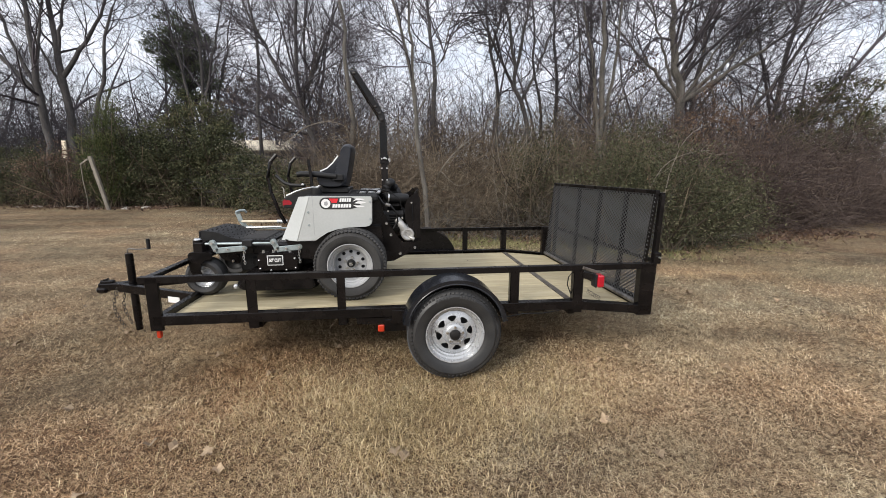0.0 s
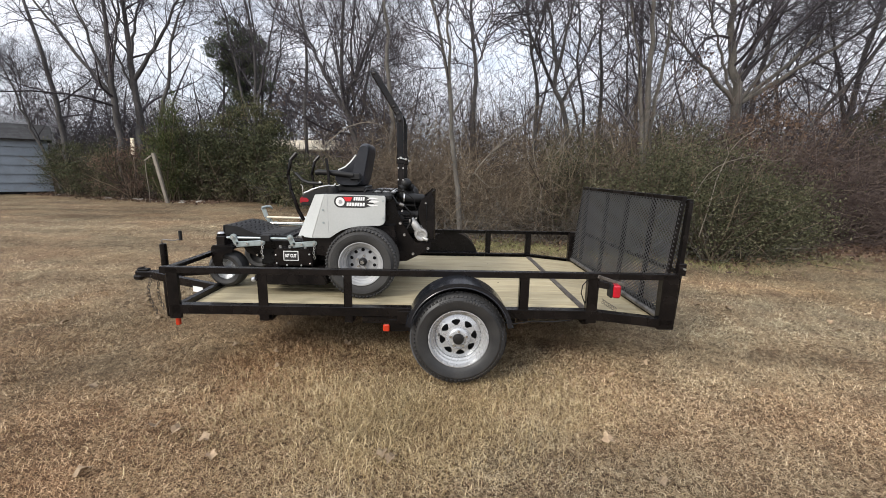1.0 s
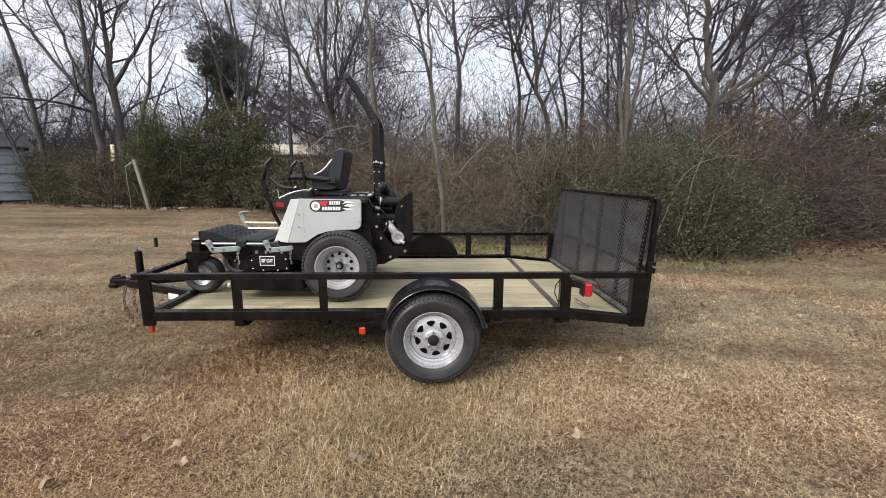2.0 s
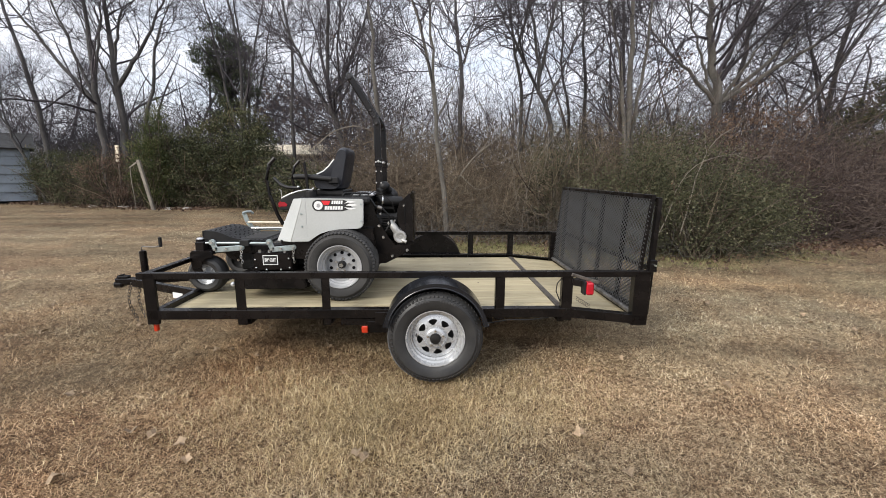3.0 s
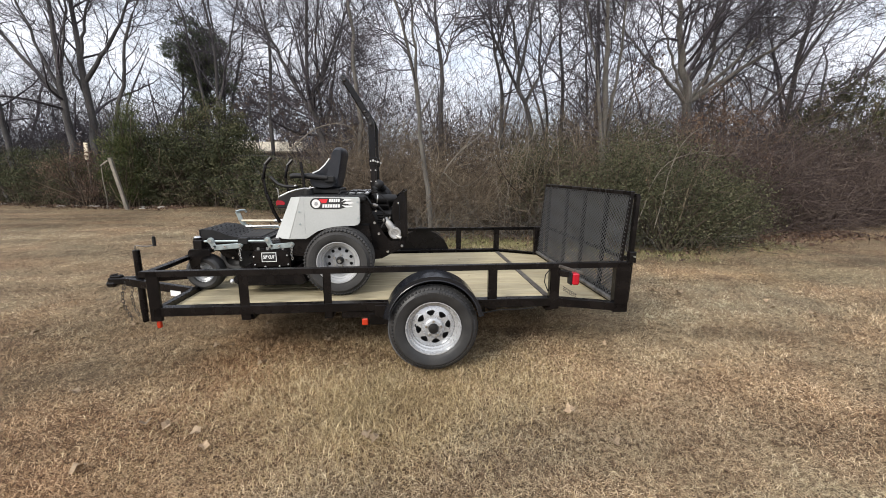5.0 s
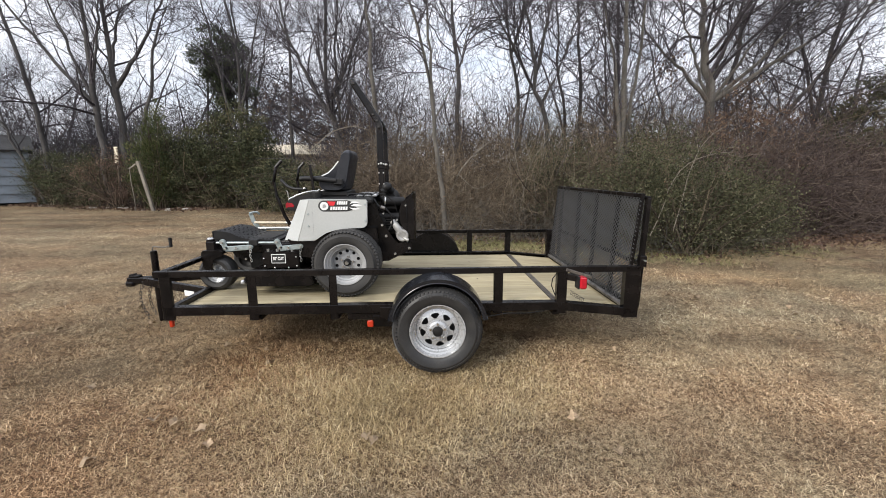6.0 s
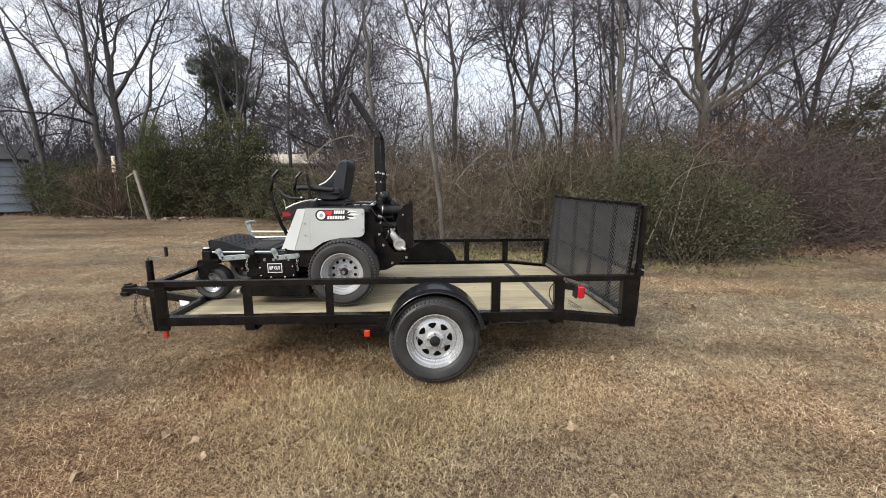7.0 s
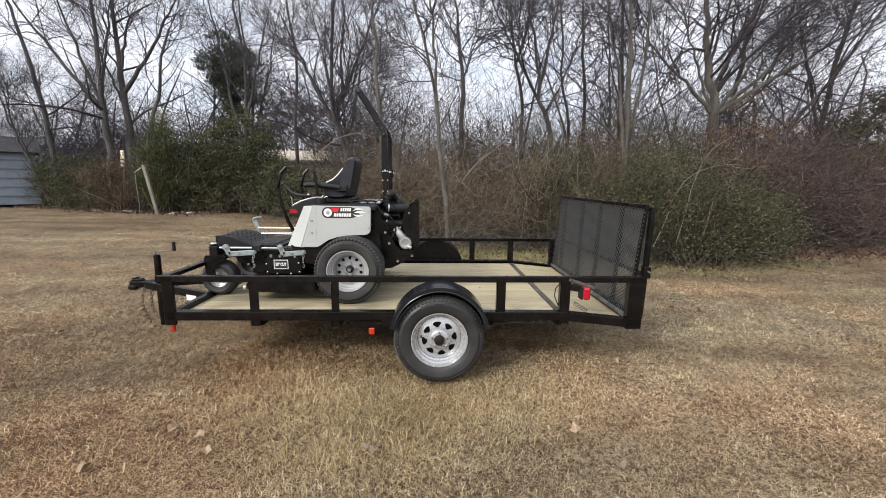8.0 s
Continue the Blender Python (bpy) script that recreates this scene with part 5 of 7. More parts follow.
# front: caster arms, forks and wheels
part("front_beam", bar(bmesh.new(), (0.13, 0.60, 0.885), (0.13, 2 * MID - 0.60, 0.885), 0.075, 0.085, 0.006), M_BLACK, mower)
for y, out in both(0.665):
    caster = part("caster", cyl(bmesh.new(), (0.107, y, 0.845), (0.107, y, 0.945), 0.036, n=24, bevel=0.004), M_BLACK, mower)
    part("cap", cyl(bmesh.new(), (0.107, y, 0.945), (0.107, y, 0.957), 0.030, 0.022, n=20), M_RIM, caster, "grey dust cap")
    bm = bmesh.new()
    arm, lug = y - out * 0.096, y + out * 0.096
    prism(bm, [(0.022, 0.71), (0.02, 0.79), (0.045, 0.845), (0.135, 0.845), (0.15, 0.80), (0.16, 0.72), (0.215, 0.68), (0.215, 0.62), (0.17, 0.61), (0.10, 0.645), (0.05, 0.665)], arm - 0.004, arm + 0.004, 0.002)
    prism(bm, [(0.072, 0.70), (0.060, 0.79), (0.062, 0.835), (0.085, 0.855), (0.225, 0.855), (0.248, 0.835), (0.246, 0.800), (0.185, 0.785), (0.160, 0.765), (0.145, 0.70), (0.170, 0.660), (0.170, 0.632), (0.152, 0.620), (0.100, 0.640)], lug - 0.004, lug + 0.004, 0.002)
    bx(bm, (0.062, y - 0.10, 0.815), (0.246, y + 0.10, 0.853), 0.012)
    part("fork", bm, M_BLACK, caster)
    prof = [(0.086, -0.055), (0.094, -0.072), (0.125, -0.078), (0.148, -0.062), (0.160, -0.03), (0.163, 0.0)]
    prof += [(r, -yy) for r, yy in reversed(prof[:-1])]
    part("tyre", lathe(bmesh.new(), (0.155, y, 0.640), prof, 48), M_RUBBER, caster)
    bm = lathe(bmesh.new(), (0.155, y, 0.640), [(r, -out * yy) for r, yy in [(0.092, -0.070), (0.097, -0.064), (0.086, -0.056), (0.078, -0.030), (0.060, -0.020), (0.034, -0.024), (0.030, -0.050), (0.0, -0.054)]], 32)
    part("rim", bm, M_RIM, caster, "silver painted steel rim")
    part("rim_back", lathe(bmesh.new(), (0.155, y, 0.640), [(r, out * yy) for r, yy in [(0.090, -0.062), (0.080, -0.05), (0.045, -0.036), (0.0, -0.05)]], 32), M_MATTE, caster)
    part("axle_bolt", cyl(bmesh.new(), (0.155, y - 0.115, 0.640), (0.155, y + 0.115, 0.640), 0.012, n=10), M_STEEL, caster)

# foot platform with raised dimples
bm = bmesh.new()
prism(bm, [(0.10, 0.925), (0.10, 1.000), (0.112, 1.008), (0.20, 1.000), (0.255, 0.985), (0.30, 0.963), (0.345, 0.942), (0.40, 0.928), (0.68, 0.917), (0.68, 0.90), (0.36, 0.90)], 0.74, 2 * MID - 0.74, 0.003)
platform = part("foot_platform", bm, M_MATTE, mower, "black foot platform with raised grip dimples")
bm = bmesh.new()
for i in range(12):
    for j in range(11):
        x, y = 0.15 + 0.042 * i + 0.021 * (j % 2) + 0.006 * math.sin(5 * i + 3 * j), 0.77 + 0.046 * j + 0.006 * math.sin(7 * i + 2 * j)
        z = float(np.interp(x, [0.112, 0.20, 0.255, 0.30, 0.345, 0.40, 0.68], [1.008, 1.000, 0.985, 0.963, 0.942, 0.928, 0.917]))
        cyl(bm, (x, y, z - 0.002), (x, y, z + 0.004), 0.010, 0.006, 6)
tagged(part("grip_dimples", bm, M_BLACK, platform), kind="stuff")
part("kick_edge", bx(bmesh.new(), (0.088, 0.738, 0.94), (0.100, 0.80, 1.005), 0.002), M_MATTE, platform)

# deck lift: pedal and rods on the far side, zinc links on the near side
bm = bmesh.new()
for p, q in zip([(0.27, 1.40, 0.905), (0.235, 1.40, 0.965), (0.20, 1.40, 1.01), (0.178, 1.40, 1.085)], [(0.235, 1.40, 0.965), (0.20, 1.40, 1.01), (0.178, 1.40, 1.085), (0.165, 1.40, 1.105)]):
    bar(bm, p, q, 0.014, 0.045, 0.004, (1, 0, 0))
pedal = part("lift_pedal", bm, M_ZINC, mower, "pale zinc deck lift pedal")
part("tread", tube(bmesh.new(), [(0.162, 1.385, 1.105), (0.20, 1.40, 1.118), (0.235, 1.42, 1.118), (0.245, 1.44, 1.095)], 0.012, 10), M_ZINC, pedal)
part("lift_rod", cyl(bmesh.new(), (0.215, 1.38, 1.01), (0.60, 1.36, 1.008), 0.011, n=12), M_CREAM, mower, "pale cream lift rod")
part("lift_spring", cyl(bmesh.new(), (0.56, 1.36, 1.008), (0.66, 1.36, 1.006), 0.018, n=14), M_STEEL, mower)
part("damper", cyl(bmesh.new(), (0.28, 1.30, 0.955), (0.62, 1.28, 0.965), 0.016, 0.009, 14), M_STEEL, mower)
for y, out in both(0.55):
    part("tie_rod", cyl(bmesh.new(), (0.215, y, 0.928), (0.735, y, 0.925), 0.010, n=12), M_ZINC, mower)
    for x0, x1 in ((0.262, 0.52), (0.735, 0.955)):
        bm = bar(bmesh.new(), (x0 + 0.015, y - 0.012, 0.93), (x0 + 0.04, y - 0.012, 0.868), 0.012, 0.045, 0.004, (1, 0, 0))
        bar(bm, (x0 + 0.03, y - 0.012, 0.872), (x1, y - 0.012, 0.889), 0.012, 0.046, 0.004)
        cyl(bm, (x0 + 0.012, y - 0.024, 0.935), (x0 + 0.012, y + 0.002, 0.935), 0.026, n=18, bevel=0.003)
        cyl(bm, (x1 - 0.005, y - 0.022, 0.892), (x1 - 0.005, y + 0.002, 0.892), 0.022, n=18, bevel=0.003)
        link = part("lift_link", bm, M_ZINC, mower, "bright zinc deck lift arm")
        for bx_, bz_ in ((x0 + 0.034, 0.876), (x1 - 0.005, 0.892), ((x0 + x1) / 2, 0.882)):
            part("nut", cyl(bmesh.new(), (bx_, y - 0.030, bz_), (bx_, y - 0.015, bz_), 0.0105, n=6), M_STEEL, link)
        part("nut", cyl(bmesh.new(), (x0 + 0.012, y - 0.034, 0.935), (x0 + 0.012, y - 0.02, 0.935), 0.012, n=6), M_STEEL, link)
        bm = bmesh.new()
        for i in range(6):
            c = Vector((x1 - 0.01 + 0.004 * math.sin(i * 1.7), y - 0.02, 0.875 - 0.021 * i))
            lo = [c + Vector((0.008 * math.cos(a) if i % 2 else 0, 0 if i % 2 else 0.008 * math.cos(a), 0.015 * math.sin(a))) for a in [2 * math.pi * k / 8 for k in range(8)]]
            tube(bm, lo + lo[:1], 0.003, 5)
        part("chain", bm, M_STEEL, link)
part("deck_hook", bx(bmesh.new(), (0.50, 0.53, 0.90), (0.58, 0.60, 0.955), 0.006), M_MATTE, mower)

# cutting deck with belt covers
deck_poly = [(0.44, 0.62), (0.50, 0.68), (1.02, 0.69), (1.10, 0.66), (1.13, 0.60), (1.10, 0.565), (0.56, 0.565), (0.46, 0.585)]
bm = bmesh.new()
rows = [(0.40, 0.86), (0.46, 0.95), (0.60, 1.0), (1.40, 1.0), (1.54, 0.95), (1.60, 0.86)]
rings = []
for y, s in rows:
    rings.append([bm.verts.new((0.80 + (x - 0.80) * s, y, 0.555 + (z - 0.555) * s)) for x, z in deck_poly])
for a, b in zip(rings, rings[1:]):
    for i in range(len(a)):
        j = (i + 1) % len(a)
        bm.faces.new((a[i], a[j], b[j], b[i]))
bm.faces.new(rings[0])
bm.faces.new(rings[-1][::-1])
bmesh.ops.bevel(bm, geom=[e for e in bm.edges if e.is_manifold], offset=0.008, segments=2, affect="EDGES")
deck = part("cutting_deck", bm, M_BLACK, mower, "black welded steel cutting deck")
part("skid_roller", ball(bmesh.new(), (0.455, 0.46, 0.592), 0.022), M_RIM, deck, "pale roller")
part("skid_roller", cyl(bmesh.new(), (0.46, 1.50, 0.56), (0.46, 1.56, 0.56), 0.05, n=18), M_MATTE, deck)
for y, out in both(0.515):
    bm = prism(bmesh.new(), [(0.615, 0.70), (0.615, 0.83), (0.635, 0.847), (0.905, 0.847), (0.93, 0.825), (0.935, 0.70)], min(y, y - out * 0.20), max(y, y - out * 0.20), 0.006)
    cover = part("belt_cover", bm, M_BLACK, deck, "black belt cover box")
    for x, z in ((0.635, 0.72), (0.915, 0.72), (0.63, 0.79), (0.91, 0.80), (0.72, 0.705), (0.84, 0.705)):
        part("cover_bolt", ball(bmesh.new(), (x, y + out * 0.004, z), 0.0085, n=8), M_STEEL, cover)
    for x in (0.66, 0.74, 0.87):
        part("cover_nut", cyl(bmesh.new(), (x, y - out * 0.03, 0.845), (x, y - out * 0.03, 0.868), 0.012, n=6), M_STEEL, cover)
    if out < 0:
        x0, x1, z0, z1 = 0.693, 0.818, 0.745, 0.828
        ink = y - 0.001
        lab = part("size_label", prism(bmesh.new(), [(x0, z0), (x1, z0), (x1, z1), (x0, z1)], ink - 0.001, y + 0.002), M_STICKER, cover, "white-bordered black size label")
        part("label_field", prism(bmesh.new(), [(x0 + 0.006, z0 + 0.006), (x1 - 0.006, z0 + 0.006), (x1 - 0.006, z1 - 0.006), (x0 + 0.006, z1 - 0.006)], ink - 0.002, ink), M_INK, cover)
        font = bpy.data.curves.new("size_text", "FONT")
        font.body, font.size, font.extrude, font.offset = '50" CUT', 0.032, 0.0006, 0.0014
        font.align_x, font.align_y = "CENTER", "CENTER"
        tmp = new("size_text", font)
        me = bpy.data.meshes.new_from_object(tmp.evaluated_get(bpy.context.evaluated_depsgraph_get()))
        bpy.data.objects.remove(tmp)
        me.transform(Matrix.Translation(((x0 + x1) / 2, ink - 0.003, (z0 + z1) / 2)) @ Matrix.Rotation(radians(90), 4, "X") @ Matrix.Diagonal((0.8, 1.15, 1, 1)))
        me.materials.clear()
        me.materials.append(M_STICKER)
        txt = new("size_text", me)
        txt.parent = cover
part("discharge_chute", prism(bmesh.new(), [(0.70, 0.56), (0.72, 0.66), (1.0, 0.66), (1.02, 0.56)], 1.60, 1.72, 0.01), M_MATTE, deck)
part("deck_pulley", cyl(bmesh.new(), (0.55, 0.80, 0.70), (0.55, 0.80, 0.76), 0.07, n=24, bevel=0.006), M_MATTE, mower)
part("belt_tunnel", bx(bmesh.new(), (0.60, 0.72, 0.69), (1.45, 1.28, 0.82), 0.02), M_ENGINE, mower)
part("floor_support", bx(bmesh.new(), (0.55, 0.62, 0.82), (1.05, 1.38, 0.905), 0.01), M_BLACK, mower)
# added dark box, no real part: keeps this gap dark and hides the far caster
part("dark_gap_box", bx(bmesh.new(), (0.38, 0.80, 0.64), (0.62, 1.30, 0.93), 0.01), M_ENGINE, mower)


# ---- woods: every tree grows limbs, branches and twigs by level ----
def grow(start, way, length, k, wander, lift, rng):
    """Many bent lines at once: start (m, 3), way (m, 3), length (m). Gives (m, k, 3)."""
    pts = [start]
    d = way / np.linalg.norm(way, axis=1, keepdims=True)
    for _ in range(k - 1):
        d = d + rng.normal(0, wander, d.shape)
        d[:, 2] += lift
        d /= np.linalg.norm(d, axis=1, keepdims=True)
        pts.append(pts[-1] + d * (length / (k - 1))[:, None])
    return np.stack(pts, 1)


def skin(lines, r0, r1, n):
    """Tapered tubes of n sides round lines (m, k, 3), from radius r0 to r1 (m)."""
    m, k, _ = lines.shape
    d = np.gradient(lines, axis=1)
    d /= np.linalg.norm(d, axis=2, keepdims=True) + 1e-9
    ref = np.where(np.abs(d[..., 2:3]) > 0.9, np.array([1.0, 0, 0]), np.array([0, 0, 1.0]))
    u = np.cross(d, ref)
    u /= np.linalg.norm(u, axis=2, keepdims=True) + 1e-9
    w = np.cross(d, u)
    r = r0[:, None] + (r1 - r0)[:, None] * np.linspace(0, 1, k)[None]
    a = 2 * np.pi * np.arange(n) / n
    ring = lines[:, :, None] + r[:, :, None, None] * (np.cos(a)[None, None, :, None] * u[:, :, None] + np.sin(a)[None, None, :, None] * w[:, :, None])
    v = ring.reshape(-1, 3)
    idx = np.arange(m * k * n).reshape(m, k, n)
    nx = np.roll(idx, -1, 2)
    f = np.stack([idx[:, :-1], nx[:, :-1], nx[:, 1:], idx[:, 1:]], -1).reshape(-1, 4)
    return v, f


def slivers(lines, r):
    """The finest twigs as thin tapering strips, each turned its own way."""
    m, k, _ = lines.shape
    d = lines[:, -1] - lines[:, 0]
    side_way = np.cross(d, np.random.default_rng(m).normal(0, 1, (m, 3)))
    side_way *= (r / (np.linalg.norm(side_way, axis=1) + 1e-9))[:, None]
    t = np.linspace(1, 0.45, k)[None, :, None]
    v = np.stack([lines - side_way[:, None] * t, lines + side_way[:, None] * t], 2).reshape(-1, 3)
    i = np.arange(m * k * 2).reshape(m, k, 2)
    return v, np.stack([i[:, :-1, 0], i[:, :-1, 1], i[:, 1:, 1], i[:, 1:, 0]], -1).reshape(-1, 4)


def joined(pieces):
    vs, fs, o = [], [], 0
    for v, f in pieces:
        vs.append(v)
        fs.append(f + o)
        o += len(v)
    return np.concatenate(vs), np.concatenate(fs)


def offshoots(lines, rad, count, t0, t1, spread, lift, rng):
    """Starting points, ways and radii for count children on each line."""
    m, k, _ = lines.shape
    t = rng.uniform(t0, t1, (m, count)) * (k - 1)
    i = np.minimum(t.astype(int), k - 2)
    fr = (t - i)[..., None]
    row = np.arange(m)[:, None]
    p = lines[row, i] * (1 - fr) + lines[row, i + 1] * fr
    d = lines[row, i + 1] - lines[row, i]
    d /= np.linalg.norm(d, axis=2, keepdims=True) + 1e-9
    side_way = rng.normal(0, 1, d.shape)
    side_way -= (side_way * d).sum(2, keepdims=True) * d
    side_way /= np.linalg.norm(side_way, axis=2, keepdims=True) + 1e-9
    s = rng.uniform(spread * 0.6, spread * 1.3, (m, count, 1))
    way = d * np.cos(s) + side_way * np.sin(s)
    way[..., 2] += lift
    tt = t / (k - 1)
    r = rad[:, None] * (1 - 0.75 * tt)
    return p.reshape(-1, 3), way.reshape(-1, 3), r.reshape(-1), tt.reshape(-1)


def bare_tree(name, spine, r, seed, limbs=13, first=0.25, reach=3.2, bark=None, label="", twigs=True, forks=(), fullness=1.0, spread=0.85):
    """A leafless tree along a spine of (x, y, z); forks are further main stems as (start share, end point, radius)."""
    rng = np.random.default_rng(seed)
    sp = np.array(spine, float)
    q = np.linspace(0, len(sp) - 1, 16)
    line = np.stack([np.interp(q, np.arange(len(sp)), sp[:, i]) for i in range(3)], -1)
    line[1:-1, :2] += rng.normal(0, 0.035, (14, 2))
    stems, rs = [line], [r]
    for share, end, fr in forks:
        i = int(share * 15)
        e = np.array(end, float)
        s = np.linspace(0, 1, 16)[:, None]
        mid = (line[i] + e) / 2 + np.array([0, 0, -0.12]) + rng.normal(0, 0.12, 3)
        stems.append((1 - s) ** 2 * line[i] + 2 * s * (1 - s) * mid + s * s * e + np.sin(np.pi * s) * rng.normal(0, 0.03, (16, 3)))
        rs.append(fr)
    stems, rs = np.stack(stems), np.array(rs)
    tree = thing(name, tuple(sp[0]), label, "tree")
    v, f = skin(stems, rs, rs * 0.22, 9)
    # flare at the foot
    trunk = data_ob("trunk", v - sp[0], f, bark or M_BARK, True)
    trunk.parent = tree
    p, w, rr, tt = offshoots(stems, rs, limbs, first, 0.98, spread * 1.1, 0.04, rng)
    ln = reach * (1.15 - 0.75 * tt) * rng.uniform(0.6, 1.2, len(tt))
    ln *= 1.2
    l1 = grow(p, w, ln, 9, 0.16, 0.02, rng)
    r1 = np.clip(rr * 0.42, 0.016, 0.07)
    p, w, rr, tt = offshoots(l1, r1, int(6 * fullness), 0.2, 1.0, 0.75, 0.06, rng)
    l2 = grow(p, w, reach * 0.42 * rng.uniform(0.5, 1.2, len(tt)), 6, 0.2, 0.03, rng)
    r2 = np.clip(rr * 0.5, 0.0085, 0.03)
    p, w, rr, tt = offshoots(l2, r2, int(5 * fullness), 0.2, 1.0, 0.7, 0.04, rng)
    l3 = grow(p, w, reach * 0.2 * rng.uniform(0.5, 1.3, len(tt)), 3, 0.25, 0.02, rng)
    r3 = np.clip(rr * 0.55, 0.005, 0.012)
    pieces = [skin(l1, r1, r1 * 0.3, 5), skin(l2, r2, r2 * 0.35, 3), slivers(l3, r3)]
    if twigs:
        p, w, rr, tt = offshoots(l3, r3, int(2 * fullness), 0.25, 1.0, 0.7, 0.03, rng)
        l4 = grow(p, w, reach * 0.13 * rng.uniform(0.5, 1.4, len(tt)), 2, 0.22, 0.0, rng)
        r4 = np.full(len(l4), 0.0034)
        pieces.append(slivers(l4, r4))
    v, f = joined(pieces)
    crown = data_ob("crown", v - sp[0], f, M_TWIG, True)
    crown.parent = tree
    return tree


GREY, PALE = "bare grey-barked winter tree rising out of the undergrowth", "bare pale-barked winter tree at the edge of the woods"
bare_tree("tree", [(-15.45, 17, 0.0), (-15.58, 17, 2.4), (-15.66, 17, 4.3), (-15.9, 17, 6.1), (-16.28, 17, 8.07), (-16.6, 17, 9.2), (-17.2, 17, 12)], 0.135, 1, label=GREY, limbs=9)
bare_tree("tree", [(-15.4, 16.4, 0.1), (-15.96, 16.4, 1.93), (-16.55, 16.4, 3.29), (-16.96, 16.4, 4.97), (-17.8, 16.4, 7.4)], 0.075, 19, label="leaning bare grey tree before the shed", limbs=8, reach=2.2)
bare_tree("tree", [(-11.42, 15, 0.1), (-11.46, 15, 2.0), (-11.47, 15, 3.3), (-11.52, 15, 4.58), (-11.47, 15, 5.7), (-11.47, 15, 7.0), (-11.49, 15, 8.5), (-11.5, 15, 12)], 0.17, 2, label=GREY, first=0.35, forks=((0.42, (-15.0, 15, 9.3), 0.085), (0.45, (-12.9, 14.6, 9.8), 0.07), (0.5, (-10.4, 15, 10.0), 0.06)))
bare_tree("tree", [(-10.95, 15.5, 0.1), (-10.92, 15.5, 2.0), (-10.90, 15.5, 3.0), (-10.93, 15.5, 4.69), (-10.97, 15.5, 6.14), (-11.05, 15.5, 7.25), (-11.03, 15.5, 8.75), (-11.1, 15.5, 12.5)], 0.19, 3, label=GREY, first=0.35, forks=((0.5, (-8.2, 15.5, 9.2), 0.095), (0.55, (-9.9, 15.3, 9.6), 0.07), (0.45, (-12.4, 15.6, 8.4), 0.06)))
bare_tree("tree", [(-10.3, 15, 0.1), (-9.87, 15, 2.9), (-9.54, 15, 3.87), (-9.15, 15, 5.14), (-8.99, 15, 6.25), (-8.56, 15, 7.34), (-8.11, 15, 8.3), (-7.4, 15, 11)], 0.094, 4, label=GREY, limbs=11)
bare_tree("tree", [(-6.3, 16, 0.1), (-6.2, 16, 3.0), (-6.0, 16, 6), (-6.3, 16, 9), (-6.2, 16, 12)], 0.101, 15, label=GREY, limbs=14, forks=((0.3, (-4.6, 16, 9.5), 0.07), (0.25, (-7.6, 16, 10.5), 0.07)))
bare_tree("tree", [(-3.6, 14.5, 0.1), (-3.5, 14.5, 3.0), (-3.3, 14.5, 6), (-3.6, 14.5, 9), (-3.5, 14.5, 12)], 0.086, 16, label=GREY, limbs=14, first=0.33, fullness=1.4)
bare_tree("tree", [(-1.0, 13, 0.1), (-1.16, 13, 2.6), (-1.5, 13, 3.9), (-1.6, 13, 4.7), (-1.5, 13, 7.0), (-1.3, 13, 10.5)], 0.133, 5, label=GREY, limbs=20, first=0.2, fullness=1.4, forks=((0.38, (-3.4, 13, 7.6), 0.08), (0.4, (0.3, 13.2, 8.2), 0.08)))
bare_tree("tree", [(0.58, 11, 0.05), (0.47, 11, 2.84), (0.39, 11, 3.89), (0.32, 11, 5.16), (0.3, 11, 6.2), (0.18, 11, 7.2), (0.1, 11, 10)], 0.098, 6, bark=M_BARK2, label=PALE, limbs=12)
bare_tree("tree", [(2.52, 6.5, 0.0), (2.45, 6.5, 1.2), (2.31, 6.5, 2.07), (2.24, 6.5, 2.86), (2.17, 6.5, 3.73), (1.99, 6.5, 4.69), (1.65, 6.5, 5.5), (1.2, 6.5, 7.6)], 0.064, 7, bark=M_BARK2, label=PALE, limbs=13, first=0.36, reach=2.1, forks=((0.44, (1.98, 6.4, 6.8), 0.042), (0.4, (3.3, 6.7, 5.6), 0.025)))
bare_tree("tree", [(3.35, 12.5, 0.05), (3.32, 12.5, 3.7), (3.25, 12.5, 5.2), (3.12, 12.5, 6.56), (3.0, 12.5, 7.87), (2.8, 12.5, 11)], 0.105, 8, label=GREY, limbs=10, first=0.4)
bare_tree("tree", [(5.6, 8, 0.0), (5.32, 8, 2.35), (5.2, 8, 3.1), (4.96, 8, 3.78), (4.9, 8, 4.37), (4.79, 8, 5.14), (4.57, 8, 6.07), (4.2, 8, 9)], 0.078, 9, label=GREY, limbs=11, reach=2.6, forks=((0.5, (5.45, 8.2, 7.0), 0.05), (0.36, (6.2, 8.2, 6.0), 0.045), (0.42, (3.4, 8, 6.4), 0.045)))
bare_tree("tree", [(4.7, 8.5, 0.0), (4.61, 8.5, 3.04), (4.57, 8.5, 4.0), (4.32, 8.5, 4.96), (4.24, 8.5, 6.0), (3.8, 8.5, 9)], 0.062, 10, label=GREY, limbs=11, reach=2.6, forks=((0.55, (4.9, 8.4, 7.0), 0.045),))
bare_tree("tree", [(7.1, 10.4, 0.05), (7.04, 10.4, 3.56), (6.89, 10.4, 5.33), (6.8, 10.4, 7.1), (6.7, 10.4, 10)], 0.072, 11, label=GREY, limbs=11)
bare_tree("tree", [(7.0, 11, 0.05), (6.81, 11, 3.2), (6.44, 11, 5.5), (6.24, 11, 7.3), (6.0, 11, 10)], 0.06, 17, label=GREY, limbs=9, reach=2.6)
